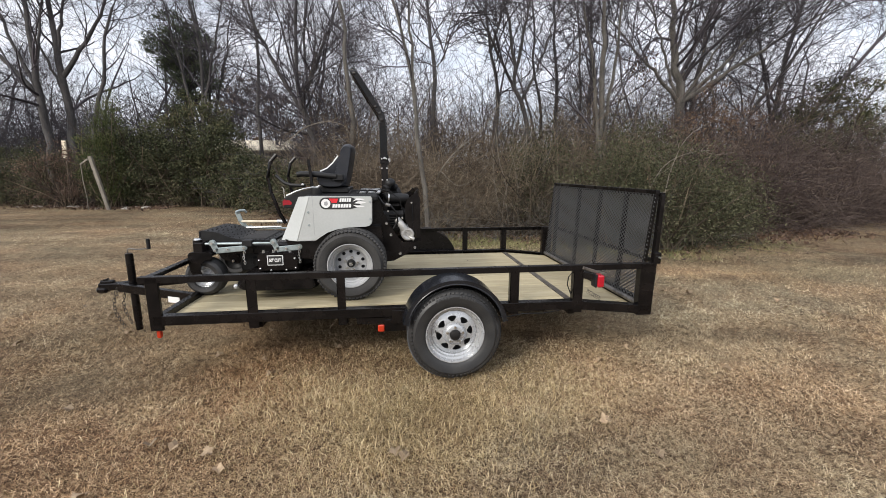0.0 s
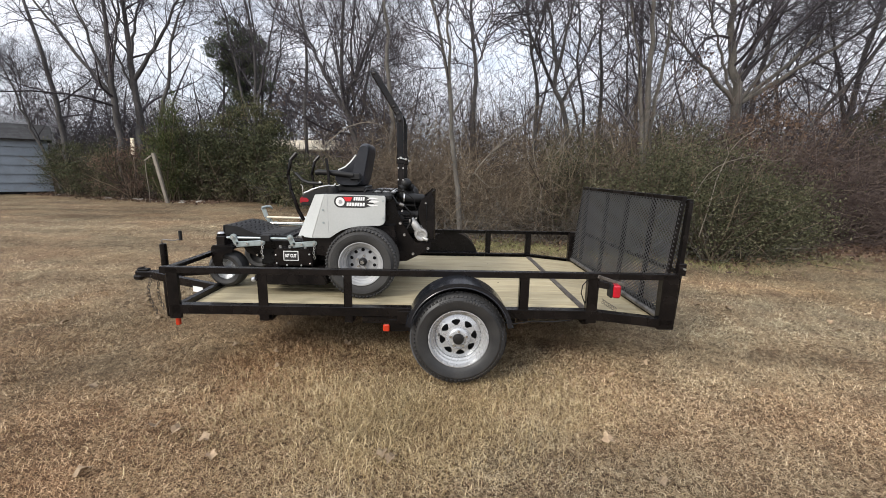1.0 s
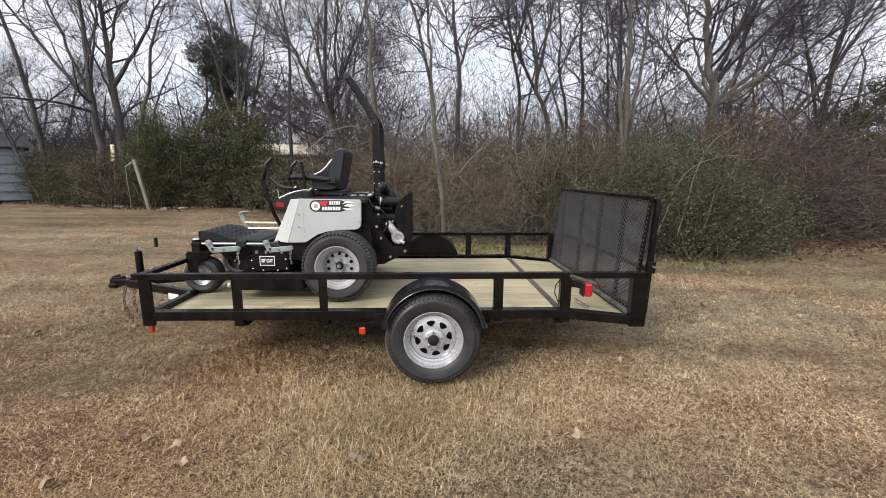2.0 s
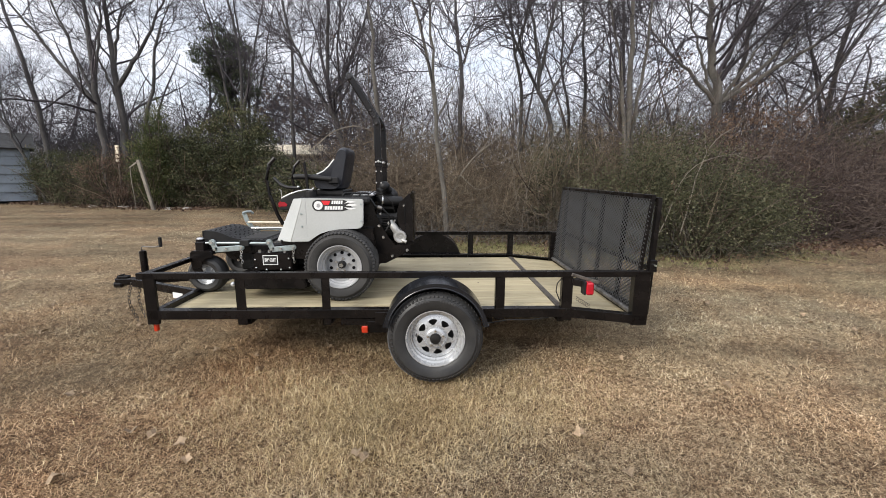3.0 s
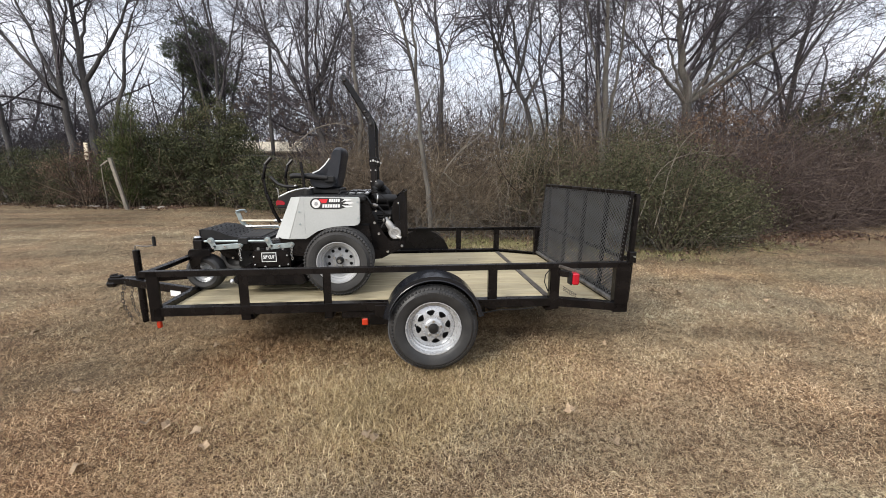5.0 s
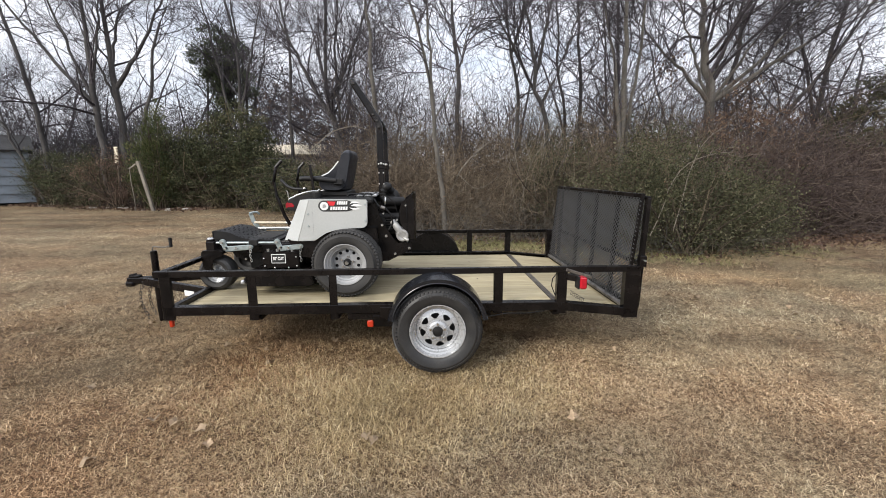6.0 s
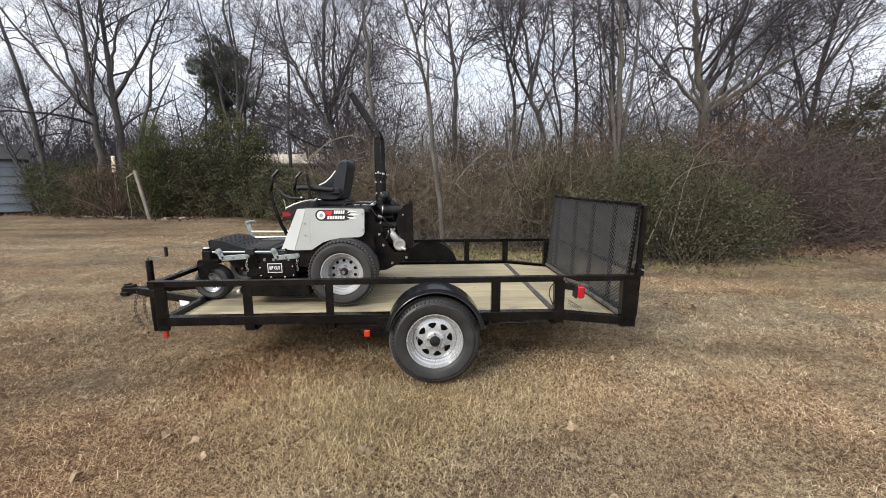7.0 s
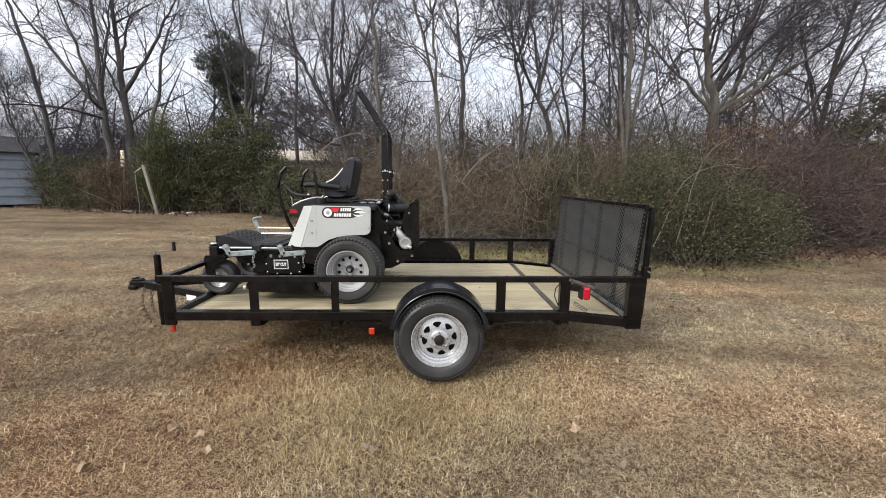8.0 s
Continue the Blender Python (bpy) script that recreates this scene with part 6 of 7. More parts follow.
bare_tree("tree", [(8.3, 11, 0.05), (8.2, 11, 3.4), (7.95, 11, 6.1), (7.8, 11, 9.5)], 0.055, 20, label=GREY, limbs=10, reach=2.4)
bare_tree("tree", [(6.9, 7.2, 0.0), (6.95, 7.2, 1.8), (6.98, 7.2, 4.0), (6.8, 7.2, 5.5), (6.7, 7.2, 9)], 0.101, 12, bark=M_BARK2, label=PALE, limbs=11, reach=2.8, forks=((0.3, (6.1, 7.3, 6.5), 0.055),))
bare_tree("tree", [(7.1, 7.4, 0.0), (7.1, 7.4, 1.7), (7.2, 7.4, 3.0), (7.3, 7.4, 4.1), (7.35, 7.4, 5.6), (7.4, 7.4, 9)], 0.066, 13, bark=M_BARK2, label=PALE, limbs=9, reach=2.6)
bare_tree("oak_tree", [(10.75, 9, 0.0), (10.5, 9, 2.3), (10.2, 9, 4.1), (10.0, 9, 5.2), (9.8, 9, 6.4), (9.6, 9, 10)], 0.175, 14, bark=M_BARK2, label="spreading bare grey oak with heavy low limbs", limbs=14, first=0.3, reach=3.6, fullness=1.2,
          forks=((0.36, (7.6, 8.6, 5.7), 0.065), (0.36, (14.9, 8.6, 6.4), 0.07), (0.38, (14.2, 9.0, 7.2), 0.065), (0.42, (11.5, 9.0, 7.4), 0.07), (0.36, (8.8, 8.8, 6.9), 0.05), (0.34, (12.6, 9.2, 6.6), 0.05)))
bare_tree("tree", [(11.3, 9.2, 0.2), (12.3, 9.2, 2.3), (12.98, 9.2, 3.31), (13.62, 9.2, 4.21), (14.26, 9.2, 5.11), (15.18, 9.2, 6.6), (16.5, 9.2, 8.6)], 0.08, 18, label="leaning bare grey tree in the thicket", limbs=14, first=0.2, reach=2.6, fullness=1.2)


bare_tree("tree", [(-7.2, 19, 0.1), (-7.1, 19, 3), (-7.0, 19, 6), (-7.3, 19, 9), (-7.4, 19, 12)], 0.10, 51, label=GREY, limbs=12, first=0.15, reach=3.0, fullness=1.0, forks=((0.25, (-8.6, 19, 9.5), 0.07), (0.3, (-5.4, 19, 10), 0.07)))
bare_tree("tree", [(-1.9, 17, 0.1), (-1.8, 17, 3), (-2.1, 17, 6), (-1.9, 17, 9), (-2.0, 17, 12)], 0.09, 52, label=GREY, limbs=10, first=0.15, reach=3.0, fullness=1.0, forks=((0.25, (-3.4, 17, 9.5), 0.07), (0.3, (-0.4, 17, 10), 0.07)))
for k, (x, y, h) in enumerate(((-18.6, 18.6, 6.2), (-14.4, 19.0, 6.0), (-20.5, 17.5, 5.5), (-0.4, 16.6, 6.4), (-10.4, 29.0, 9.0), (14.8, 13.0, 6.8))):
    bare_tree("tree", [(x, y, 0.1), (x + 0.1, y, h * 0.4), (x - 0.2, y, h * 0.75), (x, y, h)], 0.07, 61 + k, label="small bare grey tree with a fine twiggy crown", limbs=26, first=0.2, reach=2.8, fullness=1.6)
bare_tree("tree", [(12.4, 11.5, 0.1), (12.6, 11.5, 3.0), (12.9, 11.5, 6), (13.3, 11.5, 9), (13.5, 11.5, 11)], 0.11, 41, label=GREY, limbs=15, first=0.2, reach=3.4, forks=((0.3, (14.6, 11.4, 7.5), 0.06),))
bare_tree("tree", [(15.6, 11.0, 0.1), (15.5, 11.0, 3.0), (15.8, 11.0, 6), (16.3, 11.0, 9), (16.2, 11.0, 11)], 0.11, 42, label=GREY, limbs=16, first=0.2, reach=3.4, forks=((0.3, (13.9, 11.0, 8.0), 0.06),))
bare_tree("tree", [(9.0, 11.8, 0.1), (8.9, 11.8, 3.0), (8.8, 11.8, 6), (8.6, 11.8, 9), (8.5, 11.8, 11)], 0.09, 43, label=GREY, limbs=15, first=0.2, reach=3.0)
bare_tree("tree", [(-15.8, 17.5, 0.1), (-15.9, 17.5, 2.5), (-16.2, 17.5, 4.5), (-16.1, 17.5, 6.0)], 0.09, 44, label=GREY, limbs=18, first=0.2, reach=3.0, fullness=1.2)


def clearing(x, y):
    """The gap in the brush before the far cream building."""
    return (np.abs((x - 2.0) / (y + 3.1) + 0.335) < 0.085) & (y > 12) & (y < 24)


def far_woods():
    """The depth of the woods behind the edge: stems and twigs past counting."""
    rng = np.random.default_rng(21)
    m = 320
    x = rng.uniform(-34, 34, m)
    y = 17 + rng.gamma(1.6, 3.5, m) - 0.15 * x
    y = np.where(x > 8, rng.uniform(11, 30, m), y)
    y = np.where(clearing(x, y), y + 12, y)
    st = np.stack([x, y, np.zeros(m)], -1)
    h = np.where(rng.random(m) < 0.8, rng.uniform(2.8, 6.0, m), rng.uniform(6, 11, m))
    l0 = grow(st, np.tile([0, 0, 1.0], (m, 1)) + rng.normal(0, 0.14, (m, 3)), h, 8, 0.12, 0.03, rng)
    r0 = rng.uniform(0.008, 0.013, m) * h
    p, w, rr, tt = offshoots(l0, r0, 13, 0.12, 1.0, 0.95, 0.03, rng)
    l1 = grow(p, w, 2.6 * (1.2 - 0.8 * tt) * rng.uniform(0.5, 1.2, len(tt)), 5, 0.18, 0.04, rng)
    r1 = np.clip(rr * 0.45, 0.01, 0.05)
    p, w, rr, tt = offshoots(l1, r1, 9, 0.2, 1.0, 0.75, 0.04, rng)
    l2 = grow(p, w, 0.9 * rng.uniform(0.4, 1.3, len(tt)), 2, 0.2, 0.0, rng)
    r2 = np.full(len(l2), 0.0075)
    v, f = joined([skin(l0, r0, r0 * 0.3, 5), slivers(l1, r1), slivers(l2, r2)])
    tagged(data_ob("far_woods", v, f, M_TWIG), "leafless winter woods deep behind the field's edge", "woods", kind="stuff")


far_woods()

def thicket(name, m, seed, xr, depth, height, rad, material, label, kids=5, leaves=0, leaf_mat=None, fine=False, wild=0.28, arch=0.0):
    """Tangled bare brush along the edge of the woods."""
    rng = np.random.default_rng(seed)
    x = rng.uniform(*xr, m)
    y = edge_y(x) + depth[0] + (depth[1] - depth[0]) * rng.random(m) ** 1.4
    h = height * rng.uniform(0.45, 1.15, m) * (0.8 + 0.25 * np.sin(0.9 * x + 1) * np.sin(2.3 * x))
    h *= np.where(x > 8.5, 1.22, 1.0)
    h *= np.clip(0.55 + (y - edge_y(x)) * 0.35, 0.4, 1.0)
    h = np.where(clearing(x, y), h * 0.3, h)
    st = np.stack([x, y, ground_z(x, y) - 0.02], -1)
    l0 = grow(st, np.tile([0, -0.06, 1.0], (m, 1)) + rng.normal(0, wild, (m, 3)), h * (1 + arch), 7, 0.18 + 0.2 * arch, -0.22 * arch, rng)
    l0[..., 2] = np.maximum(l0[..., 2], 0.05)
    r0 = rad * rng.uniform(0.5, 1.5, m)
    p, w, rr, tt = offshoots(l0, r0, kids, 0.12, 1.0, 0.8, 0.05, rng)
    l1 = grow(p, w, height * 0.33 * rng.uniform(0.3, 1.2, len(tt)), 3, 0.28, -0.02, rng)
    r1 = np.clip(rr * 0.55, 0.0025, 0.02)
    p, w, rr, tt = offshoots(l1, r1, 6 if fine else 4, 0.2, 1.0, 0.8, 0.0, rng)
    l2 = grow(p, w, height * 0.15 * rng.uniform(0.3, 1.3, len(tt)), 2, 0.25, 0.0, rng)
    r2 = np.full(len(l2), rad * 0.33)
    v, f = joined([skin(l0, r0, r0 * 0.4, 3), slivers(l1, r1), slivers(l2, r2)])
    tagged(data_ob(name, v, f, material), label, "undergrowth", kind="stuff")
    if leaves:
        pick = l2.reshape(-1, 3)[rng.integers(0, len(l2) * 2, leaves)] + rng.normal(0, 0.06, (leaves, 3))
        pick[:, 2] = np.maximum(pick[:, 2], 0.02)
        leaf_cloud(name + "_leaves", pick, rng, leaf_mat, 0.035, 0.018, label="withered leaves hanging in the brush")


def leaf_quads(c, rng, length, width, lean=None):
    """Pointed leaves at c; lean pulls their tips one way."""
    k = len(c)
    a = rng.normal(0, 1, (k, 3)) + (0 if lean is None else lean)
    a /= np.linalg.norm(a, axis=1, keepdims=True)
    b = np.cross(a, rng.normal(0, 1, (k, 3)))
    b /= np.linalg.norm(b, axis=1, keepdims=True)
    s = rng.uniform(0.6, 1.4, (k, 1))
    a, b = a * length / 2 * s, b * width / 2 * s
    v = np.stack([c - a, c + b, c + a, c - b], 1).reshape(-1, 3)
    f = np.arange(k * 4).reshape(-1, 4)
    return v, f


def leaf_cloud(name, c, rng, material, length, width, label="", kind="stuff"):
    v, f = leaf_quads(c, rng, length, width)
    return tagged(data_ob(name, v, f, material), label, "leaves", kind=kind)


def tangle(name, m, seed, xr, depth, height, width, material, label):
    """Loose bent twigs lying every way through the depth of the brush, thinning out at its top."""
    rng = np.random.default_rng(seed)
    x = rng.uniform(*xr, m)
    y = edge_y(x) + rng.uniform(*depth, m)
    top = height * (0.85 + 0.2 * np.sin(1.3 * x + 0.5) * np.sin(2.9 * x + 0.7 * y)) * np.clip(0.6 + 0.3 * (y - edge_y(x)), 0.45, 1.0)
    z = ground_z(x, y) + 0.05 + top * rng.beta(1.2, 1.7, m)
    way = rng.normal(0, 1, (m, 3)) * [1.0, 0.8, 0.75] + [0, 0, 0.25]
    lines = grow(np.stack([x, y, z], -1), way, rng.gamma(3.0, 0.16, m), 4, 0.32, -0.06, rng)
    lines[..., 2] = np.maximum(lines[..., 2], 0.04)
    v, f = slivers(lines, width * rng.uniform(0.5, 1.6, m))
    tagged(data_ob(name, v, f, material), label, "undergrowth", kind="stuff")


thicket("undergrowth", 1350, 31, (-0.9, 8.2), (0.2, 4.5), 3.1, 0.008, M_BRUSH, "tangled brown winter brush and briars along the woods", kids=5, leaves=15000, leaf_mat=M_DEADLEAF, wild=0.4, arch=0.3)
thicket("undergrowth", 1150, 37, (7.6, 20), (0.2, 4.5), 3.1, 0.008, M_REDBRUSH, "dark red-brown winter brush along the woods", kids=5, leaves=15000, leaf_mat=M_REDBRUSH, wild=0.45, arch=0.45)
thicket("deep_undergrowth", 800, 34, (-0.3, 24), (4.5, 12.0), 4.0, 0.012, M_BRUSH, "dense brown brush deeper in the woods", kids=6, leaves=16000, leaf_mat=M_DEADLEAF, wild=0.36, arch=0.2)
thicket("low_undergrowth", 850, 32, (-22, -6.0), (0.3, 5.0), 2.5, 0.010, M_BRUSH, "tangled brown winter brush at the far edge of the field", kids=5, leaves=12000, leaf_mat=M_DEADLEAF, wild=0.4, arch=0.3)
thicket("sapling_brush", 560, 35, (-26, 24), (4.0, 11.0), 5.2, 0.012, M_TWIG, "grey tangle of saplings behind the brush", kids=9, fine=True)
thicket("sapling_brush", 520, 36, (-28, -1), (2.0, 8.0), 5.0, 0.012, M_TWIG, "grey tangle of saplings behind the bushes", kids=9, fine=True)
thicket("briar_stems", 300, 33, (0.5, 8.5), (-0.75, 0.8), 2.2, 0.006, M_BARK2, "pale arching briar stems before the thicket", kids=2, wild=0.34, arch=0.25)
tangle("brush_tangle", 15000, 38, (-0.6, 8.4), (0.1, 3.8), 2.7, 0.0055, M_BRUSH, "fine brown twigs tangled through the brush")
tangle("brush_tangle", 9000, 41, (0.0, 9.5), (3.0, 6.5), 4.0, 0.0065, M_BRUSH, "fine brown twigs rising behind the brush")
tangle("brush_tangle", 16000, 39, (7.6, 19), (0.3, 3.8), 2.9, 0.0065, M_REDBRUSH, "fine red-brown twigs tangled through the brush")
tangle("brush_tangle", 6000, 40, (-19, -8.6), (-0.3, 3.0), 2.2, 0.009, M_REDBRUSH, "fine red-brown twigs at the far edge of the field")


def twig_haze(name, m, seed, xr, depth, zr, width, label):
    """Fine twigs of the small trees in the depth of the woods, every way, thinning out upwards."""
    rng = np.random.default_rng(seed)
    x = rng.uniform(*xr, m)
    y = edge_y(x) + rng.uniform(*depth, m)
    crown = 0.62 + 0.38 * np.sin(1.7 * x + 0.8 * y) * np.sin(0.9 * y - 0.6 * x)
    z = zr[0] + (zr[1] - zr[0]) * rng.beta(1.0, 1.9, m) * (0.6 + 0.4 * crown)
    y = np.where(clearing(x, y) & (z < 3.1), y + 12, y)
    way = rng.normal(0, 1, (m, 3)) * [0.8, 0.7, 0.5] + [0, 0, 0.75]
    lines = grow(np.stack([x, y, z], -1), way, rng.gamma(3.0, 0.26, m), 4, 0.2, 0.03, rng)
    v, f = slivers(lines, width * rng.uniform(0.5, 1.5, m))
    tagged(data_ob(name, v, f, M_TWIG), label, "undergrowth", kind="stuff")


twig_haze("small_tree_twigs", 9000, 45, (-21, 0.5), (3.0, 9.0), (2.0, 7.0), 0.011, "purple-grey twigs of small trees behind the bushes")
twig_haze("small_tree_twigs", 1800, 48, (-6.5, 3.5), (3.0, 9.0), (3.0, 7.5), 0.009, "purple-grey twigs of small trees behind the clearing")
twig_haze("small_tree_twigs", 8000, 46, (-0.5, 20), (3.0, 10.0), (2.2, 6.6), 0.007, "purple-grey twigs of small trees behind the brush")


def bush(name, at, size, seed, leaf_mat, count, leaf, label, clumps=150, stems=26, category="bush", ragged=1.0, spray=0.0):
    """An evergreen bush: stems inside, and clumps of leaves with gaps, ragged at the rim."""
    rng = np.random.default_rng(seed)
    at = np.array([at[0], at[1], float(ground_z(at[0], at[1]))])
    sx, sy, sz = size
    th = thing(name, tuple(at), label, category)
    l0 = grow(rng.normal(0, 0.12, (stems, 3)) * [sx, sy, 0], rng.normal(0, 0.45, (stems, 3)) * [sx / sz * 2, sy / sz * 2, 0] + [0, 0, 1.0], rng.uniform(0.6, 1.0, stems) * sz, 7, 0.12, 0.0, rng)
    p, w, rr, tt = offshoots(l0, np.full(stems, 0.02), 7, 0.2, 1.0, 0.8, 0.05, rng)
    l1 = grow(p, w, 0.4 * min(sx, sy) * rng.uniform(0.5, 1.2, len(tt)), 4, 0.2, 0.0, rng)
    v, f = joined([skin(l0, np.full(stems, 0.022), np.full(stems, 0.006), 5), skin(l1, rr * 0.45, rr * 0.15, 3)])
    s = data_ob("branching", v, f, M_BRUSH)
    s.parent = th
    g = rng.normal(0, 1, (clumps, 3))
    g /= np.linalg.norm(g, axis=1, keepdims=True)
    g = g * (rng.uniform(0.45, 1.0, (clumps, 1)) ** 0.5) * [sx, sy, sz * 0.5] * rng.uniform(1 - 0.2 * ragged, 1 + 0.14 * ragged, (clumps, 1))
    g[:, 2] += sz * 0.5
    per = count // clumps
    c = np.repeat(g, per, 0) + rng.normal(0, 1, (clumps * per, 3)) * np.repeat(rng.uniform(0.07, 0.2, clumps) * ragged, per)[:, None] * [1.1, 1.1, 0.8]
    c[:, 2] = np.maximum(c[:, 2], 0.03)
    out = (c - [0, 0, 0.35 * sz]) / [sx, sy, sz]
    v, f = leaf_quads(c, rng, leaf[0], leaf[1], spray * (out / (np.linalg.norm(out, axis=1, keepdims=True) + 1e-6) + [0, 0, 0.7]))
    s = data_ob("foliage", v, f, leaf_mat)
    s.parent = th
    return th


GREEN = "dense dark evergreen bush at the edge of the field"
for i, (x, y, sx, sy, sz) in enumerate([(-7.7, 14.1, 1.0, 0.9, 3.1), (-6.6, 14.2, 1.3, 1.1, 3.6), (-5.5, 14.2, 1.3, 1.2, 4.3), (-4.7, 13.6, 0.9, 0.9, 3.3), (-3.4, 12.8, 1.0, 1.0, 2.0), (-2.1, 11.6, 1.1, 0.9, 1.75), (-0.9, 10.4, 1.0, 0.9, 1.6)]):
    bush("evergreen_bush", (x, y), (sx, sy, sz), 50 + i, M_EVERGREEN, 12000, (0.085, 0.034), GREEN, clumps=170, spray=0.3)
for i, (x, sx, sz) in enumerate([(-8.75, 0.8, 3.0), (-8.45, 0.45, 4.1)]):
    bush("cedar_bush", (x, 13.6 + 0.25 * i), (sx, 0.6, sz), 60 + 5 * i, M_CEDAR, 9000, (0.11, 0.016), "dark green young cedar beside the leaning post", clumps=150, spray=1.3)
bush("evergreen_bush", (-12.9, 15.4), (1.4, 1.0, 2.1), 61, M_EVERGREEN, 10000, (0.075, 0.022), "low dark evergreen bush before the shed", spray=0.6)
bush("evergreen_bush", (-14.6, 16.1), (1.2, 0.9, 2.6), 62, M_EVERGREEN, 9000, (0.075, 0.022), "low dark evergreen bush before the shed", spray=0.6)
bush("red_leaved_shrub", (-10.5, 14.0), (1.6, 0.7, 2.3), 63, M_REDLEAF, 5200, (0.06, 0.025), "thin shrub with withered red-brown leaves", clumps=130, category="shrub", ragged=1.4)
bush("evergreen_bush", (-11.6, 14.7), (1.0, 0.7, 2.5), 64, M_EVERGREEN, 8000, (0.075, 0.022), "grey-green straggly bush among withered shrubs", spray=0.5, ragged=1.3)
for i, (x, y, sx, sy, sz) in enumerate([(6.0, 4.8, 1.0, 0.6, 2.1), (7.0, 4.3, 1.2, 0.6, 1.9), (8.0, 4.65, 1.1, 0.6, 1.5), (9.0, 5.5, 1.0, 0.7, 1.0), (5.2, 6.6, 0.9, 0.8, 2.5), (7.4, 6.0, 1.2, 0.7, 2.6)]):
    bush("privet_bush", (x, y), (sx, sy, sz), 70 + i, M_PRIVET, 13000, (0.043, 0.020), "straggly green privet bush tangled with briars", clumps=110, ragged=1.5, spray=0.4)
bush("brown_leaved_shrub", (-8.2, 28.8), (3.4, 1.2, 8.2), 81, M_DEADLEAF, 15000, (0.14, 0.07), "tall shrub thick with withered brown leaves", clumps=260, category="shrub")
bush("brown_leaved_shrub", (-1.2, 15.6), (1.3, 0.9, 4.6), 83, M_DEADLEAF, 4500, (0.07, 0.04), "tall shrub thick with withered brown leaves", clumps=170, category="shrub")
bush("brown_leaved_shrub", (10.9, 8.0), (1.5, 1.0, 3.8), 82, M_DEADLEAF, 6000, (0.06, 0.035), "tall shrub thick with withered brown leaves", clumps=150, category="shrub")
bush("evergreen_bush", (17.4, 10.4), (2.2, 1.2, 4.9), 80, M_EVERGREEN, 14000, (0.11, 0.045), "tall dark evergreen in the shade of the woods", clumps=170)


M_CANE = mat("pale_cane", (0.22, 0.192, 0.155), (0.13, 0.112, 0.09), rough=0.9, scale=6, fine=60, bump=0.2)


def stems(name, y, lines, r, label, category, seed, twigs=4):
    """Pale bare stems before the brush: each line of (x, z) becomes a tapering stem with a few side twigs."""
    rng = np.random.default_rng(seed)
    x0, z0 = lines[0][0]
    th = thing(name, (x0, y, z0), label, category)
    for pts in lines:
        p = np.array([(x, y + rng.normal(0, 0.08), z) for x, z in pts])
        q = np.linspace(0, len(p) - 1, 12)
        line = np.stack([np.interp(q, np.arange(len(p)), p[:, i]) for i in range(3)], -1)
        line[1:-1] = (line[:-2] + 2 * line[1:-1] + line[2:]) / 4 + rng.normal(0, 0.008, (10, 3))
        st, way, rr, tt = offshoots(line[None], np.array([r]), twigs, 0.3, 0.95, 0.7, 0.1, rng)
        kids = grow(st, way, rng.uniform(0.25, 0.7, len(tt)), 5, 0.15, 0.0, rng)
        pieces = [("stem", skin(line[None], np.array([r]), np.array([r * 0.35]), 7))]
        pieces += [("twig", skin(k[None], np.array([r * 0.4]), np.array([r * 0.15]), 4)) for k in kids]
        for nm, (v, f) in pieces:
            ob = data_ob(nm, v - np.array([x0, y, z0]), f, M_CANE, True)
            ob.parent = th
    return th


stems("bare_shrub", 6.45, [[(4.70, 0.0), (4.67, 0.39), (4.59, 1.16), (4.48, 1.84), (4.31, 2.3)], [(4.42, 0.0), (4.39, 0.46), (4.31, 1.29), (4.14, 1.97), (4.07, 2.5)], [(4.60, 0.0), (4.57, 0.46), (4.70, 1.29), (4.74, 1.84), (4.81, 2.35)],
      [(4.28, 0.0), (4.26, 0.53), (4.41, 1.43), (4.57, 1.97), (4.99, 2.44)], [(4.5, 0.0), (4.2, 0.7), (4.05, 1.3), (3.96, 2.0)], [(4.66, 0.0), (4.95, 0.9), (5.15, 1.6), (5.5, 2.3)]], 0.014, "bare shrub of pale slender stems before the thicket", "shrub", 91)
stems("leaning_branch", 7.0, [[(2.62, 0.9), (2.80, 1.44), (3.05, 1.83), (3.49, 2.19), (3.81, 2.41), (4.10, 2.8), (4.3, 3.1)]], 0.022, "pale dead branch leaning through the brush", "branch", 92, 6)
stems("hanging_vine", 6.7, [[(2.85, 1.5), (2.92, 1.41), (3.15, 1.2), (3.35, 1.13), (3.7, 1.35), (3.95, 1.63), (4.05, 2.2)]], 0.012, "pale vine sagging between the stems of the brush", "vine", 93, 2)
stems("arching_limb", 10.0, [[(-1.6, 2.2), (-0.97, 2.73), (-0.65, 2.88), (-0.21, 2.99), (0.14, 2.94), (0.38, 2.81), (0.5, 2.5)]], 0.02, "pale bare limb arching over the bushes", "branch", 94, 4)
stems("briar_cane", 4.05, [[(6.1, 0.4), (6.35, 1.05), (6.55, 1.48), (6.78, 1.76), (7.12, 1.86), (7.55, 1.88)], [(6.5, 0.5), (6.6, 1.2), (6.72, 1.75), (6.98, 2.15), (7.3, 2.3)]], 0.010, "pale briar canes arching over the privet", "briar", 95, 4)
rng_o = np.random.default_rng(96)
leaf_cloud("clinging_leaves", np.array([9.03, 9.0, 4.5]) + rng_o.normal(0, 1, (170, 3)) * [0.2, 0.2, 0.28], rng_o, M_REDLEAF, 0.09, 0.05, "rust-red withered leaves clinging to the oak's twigs")


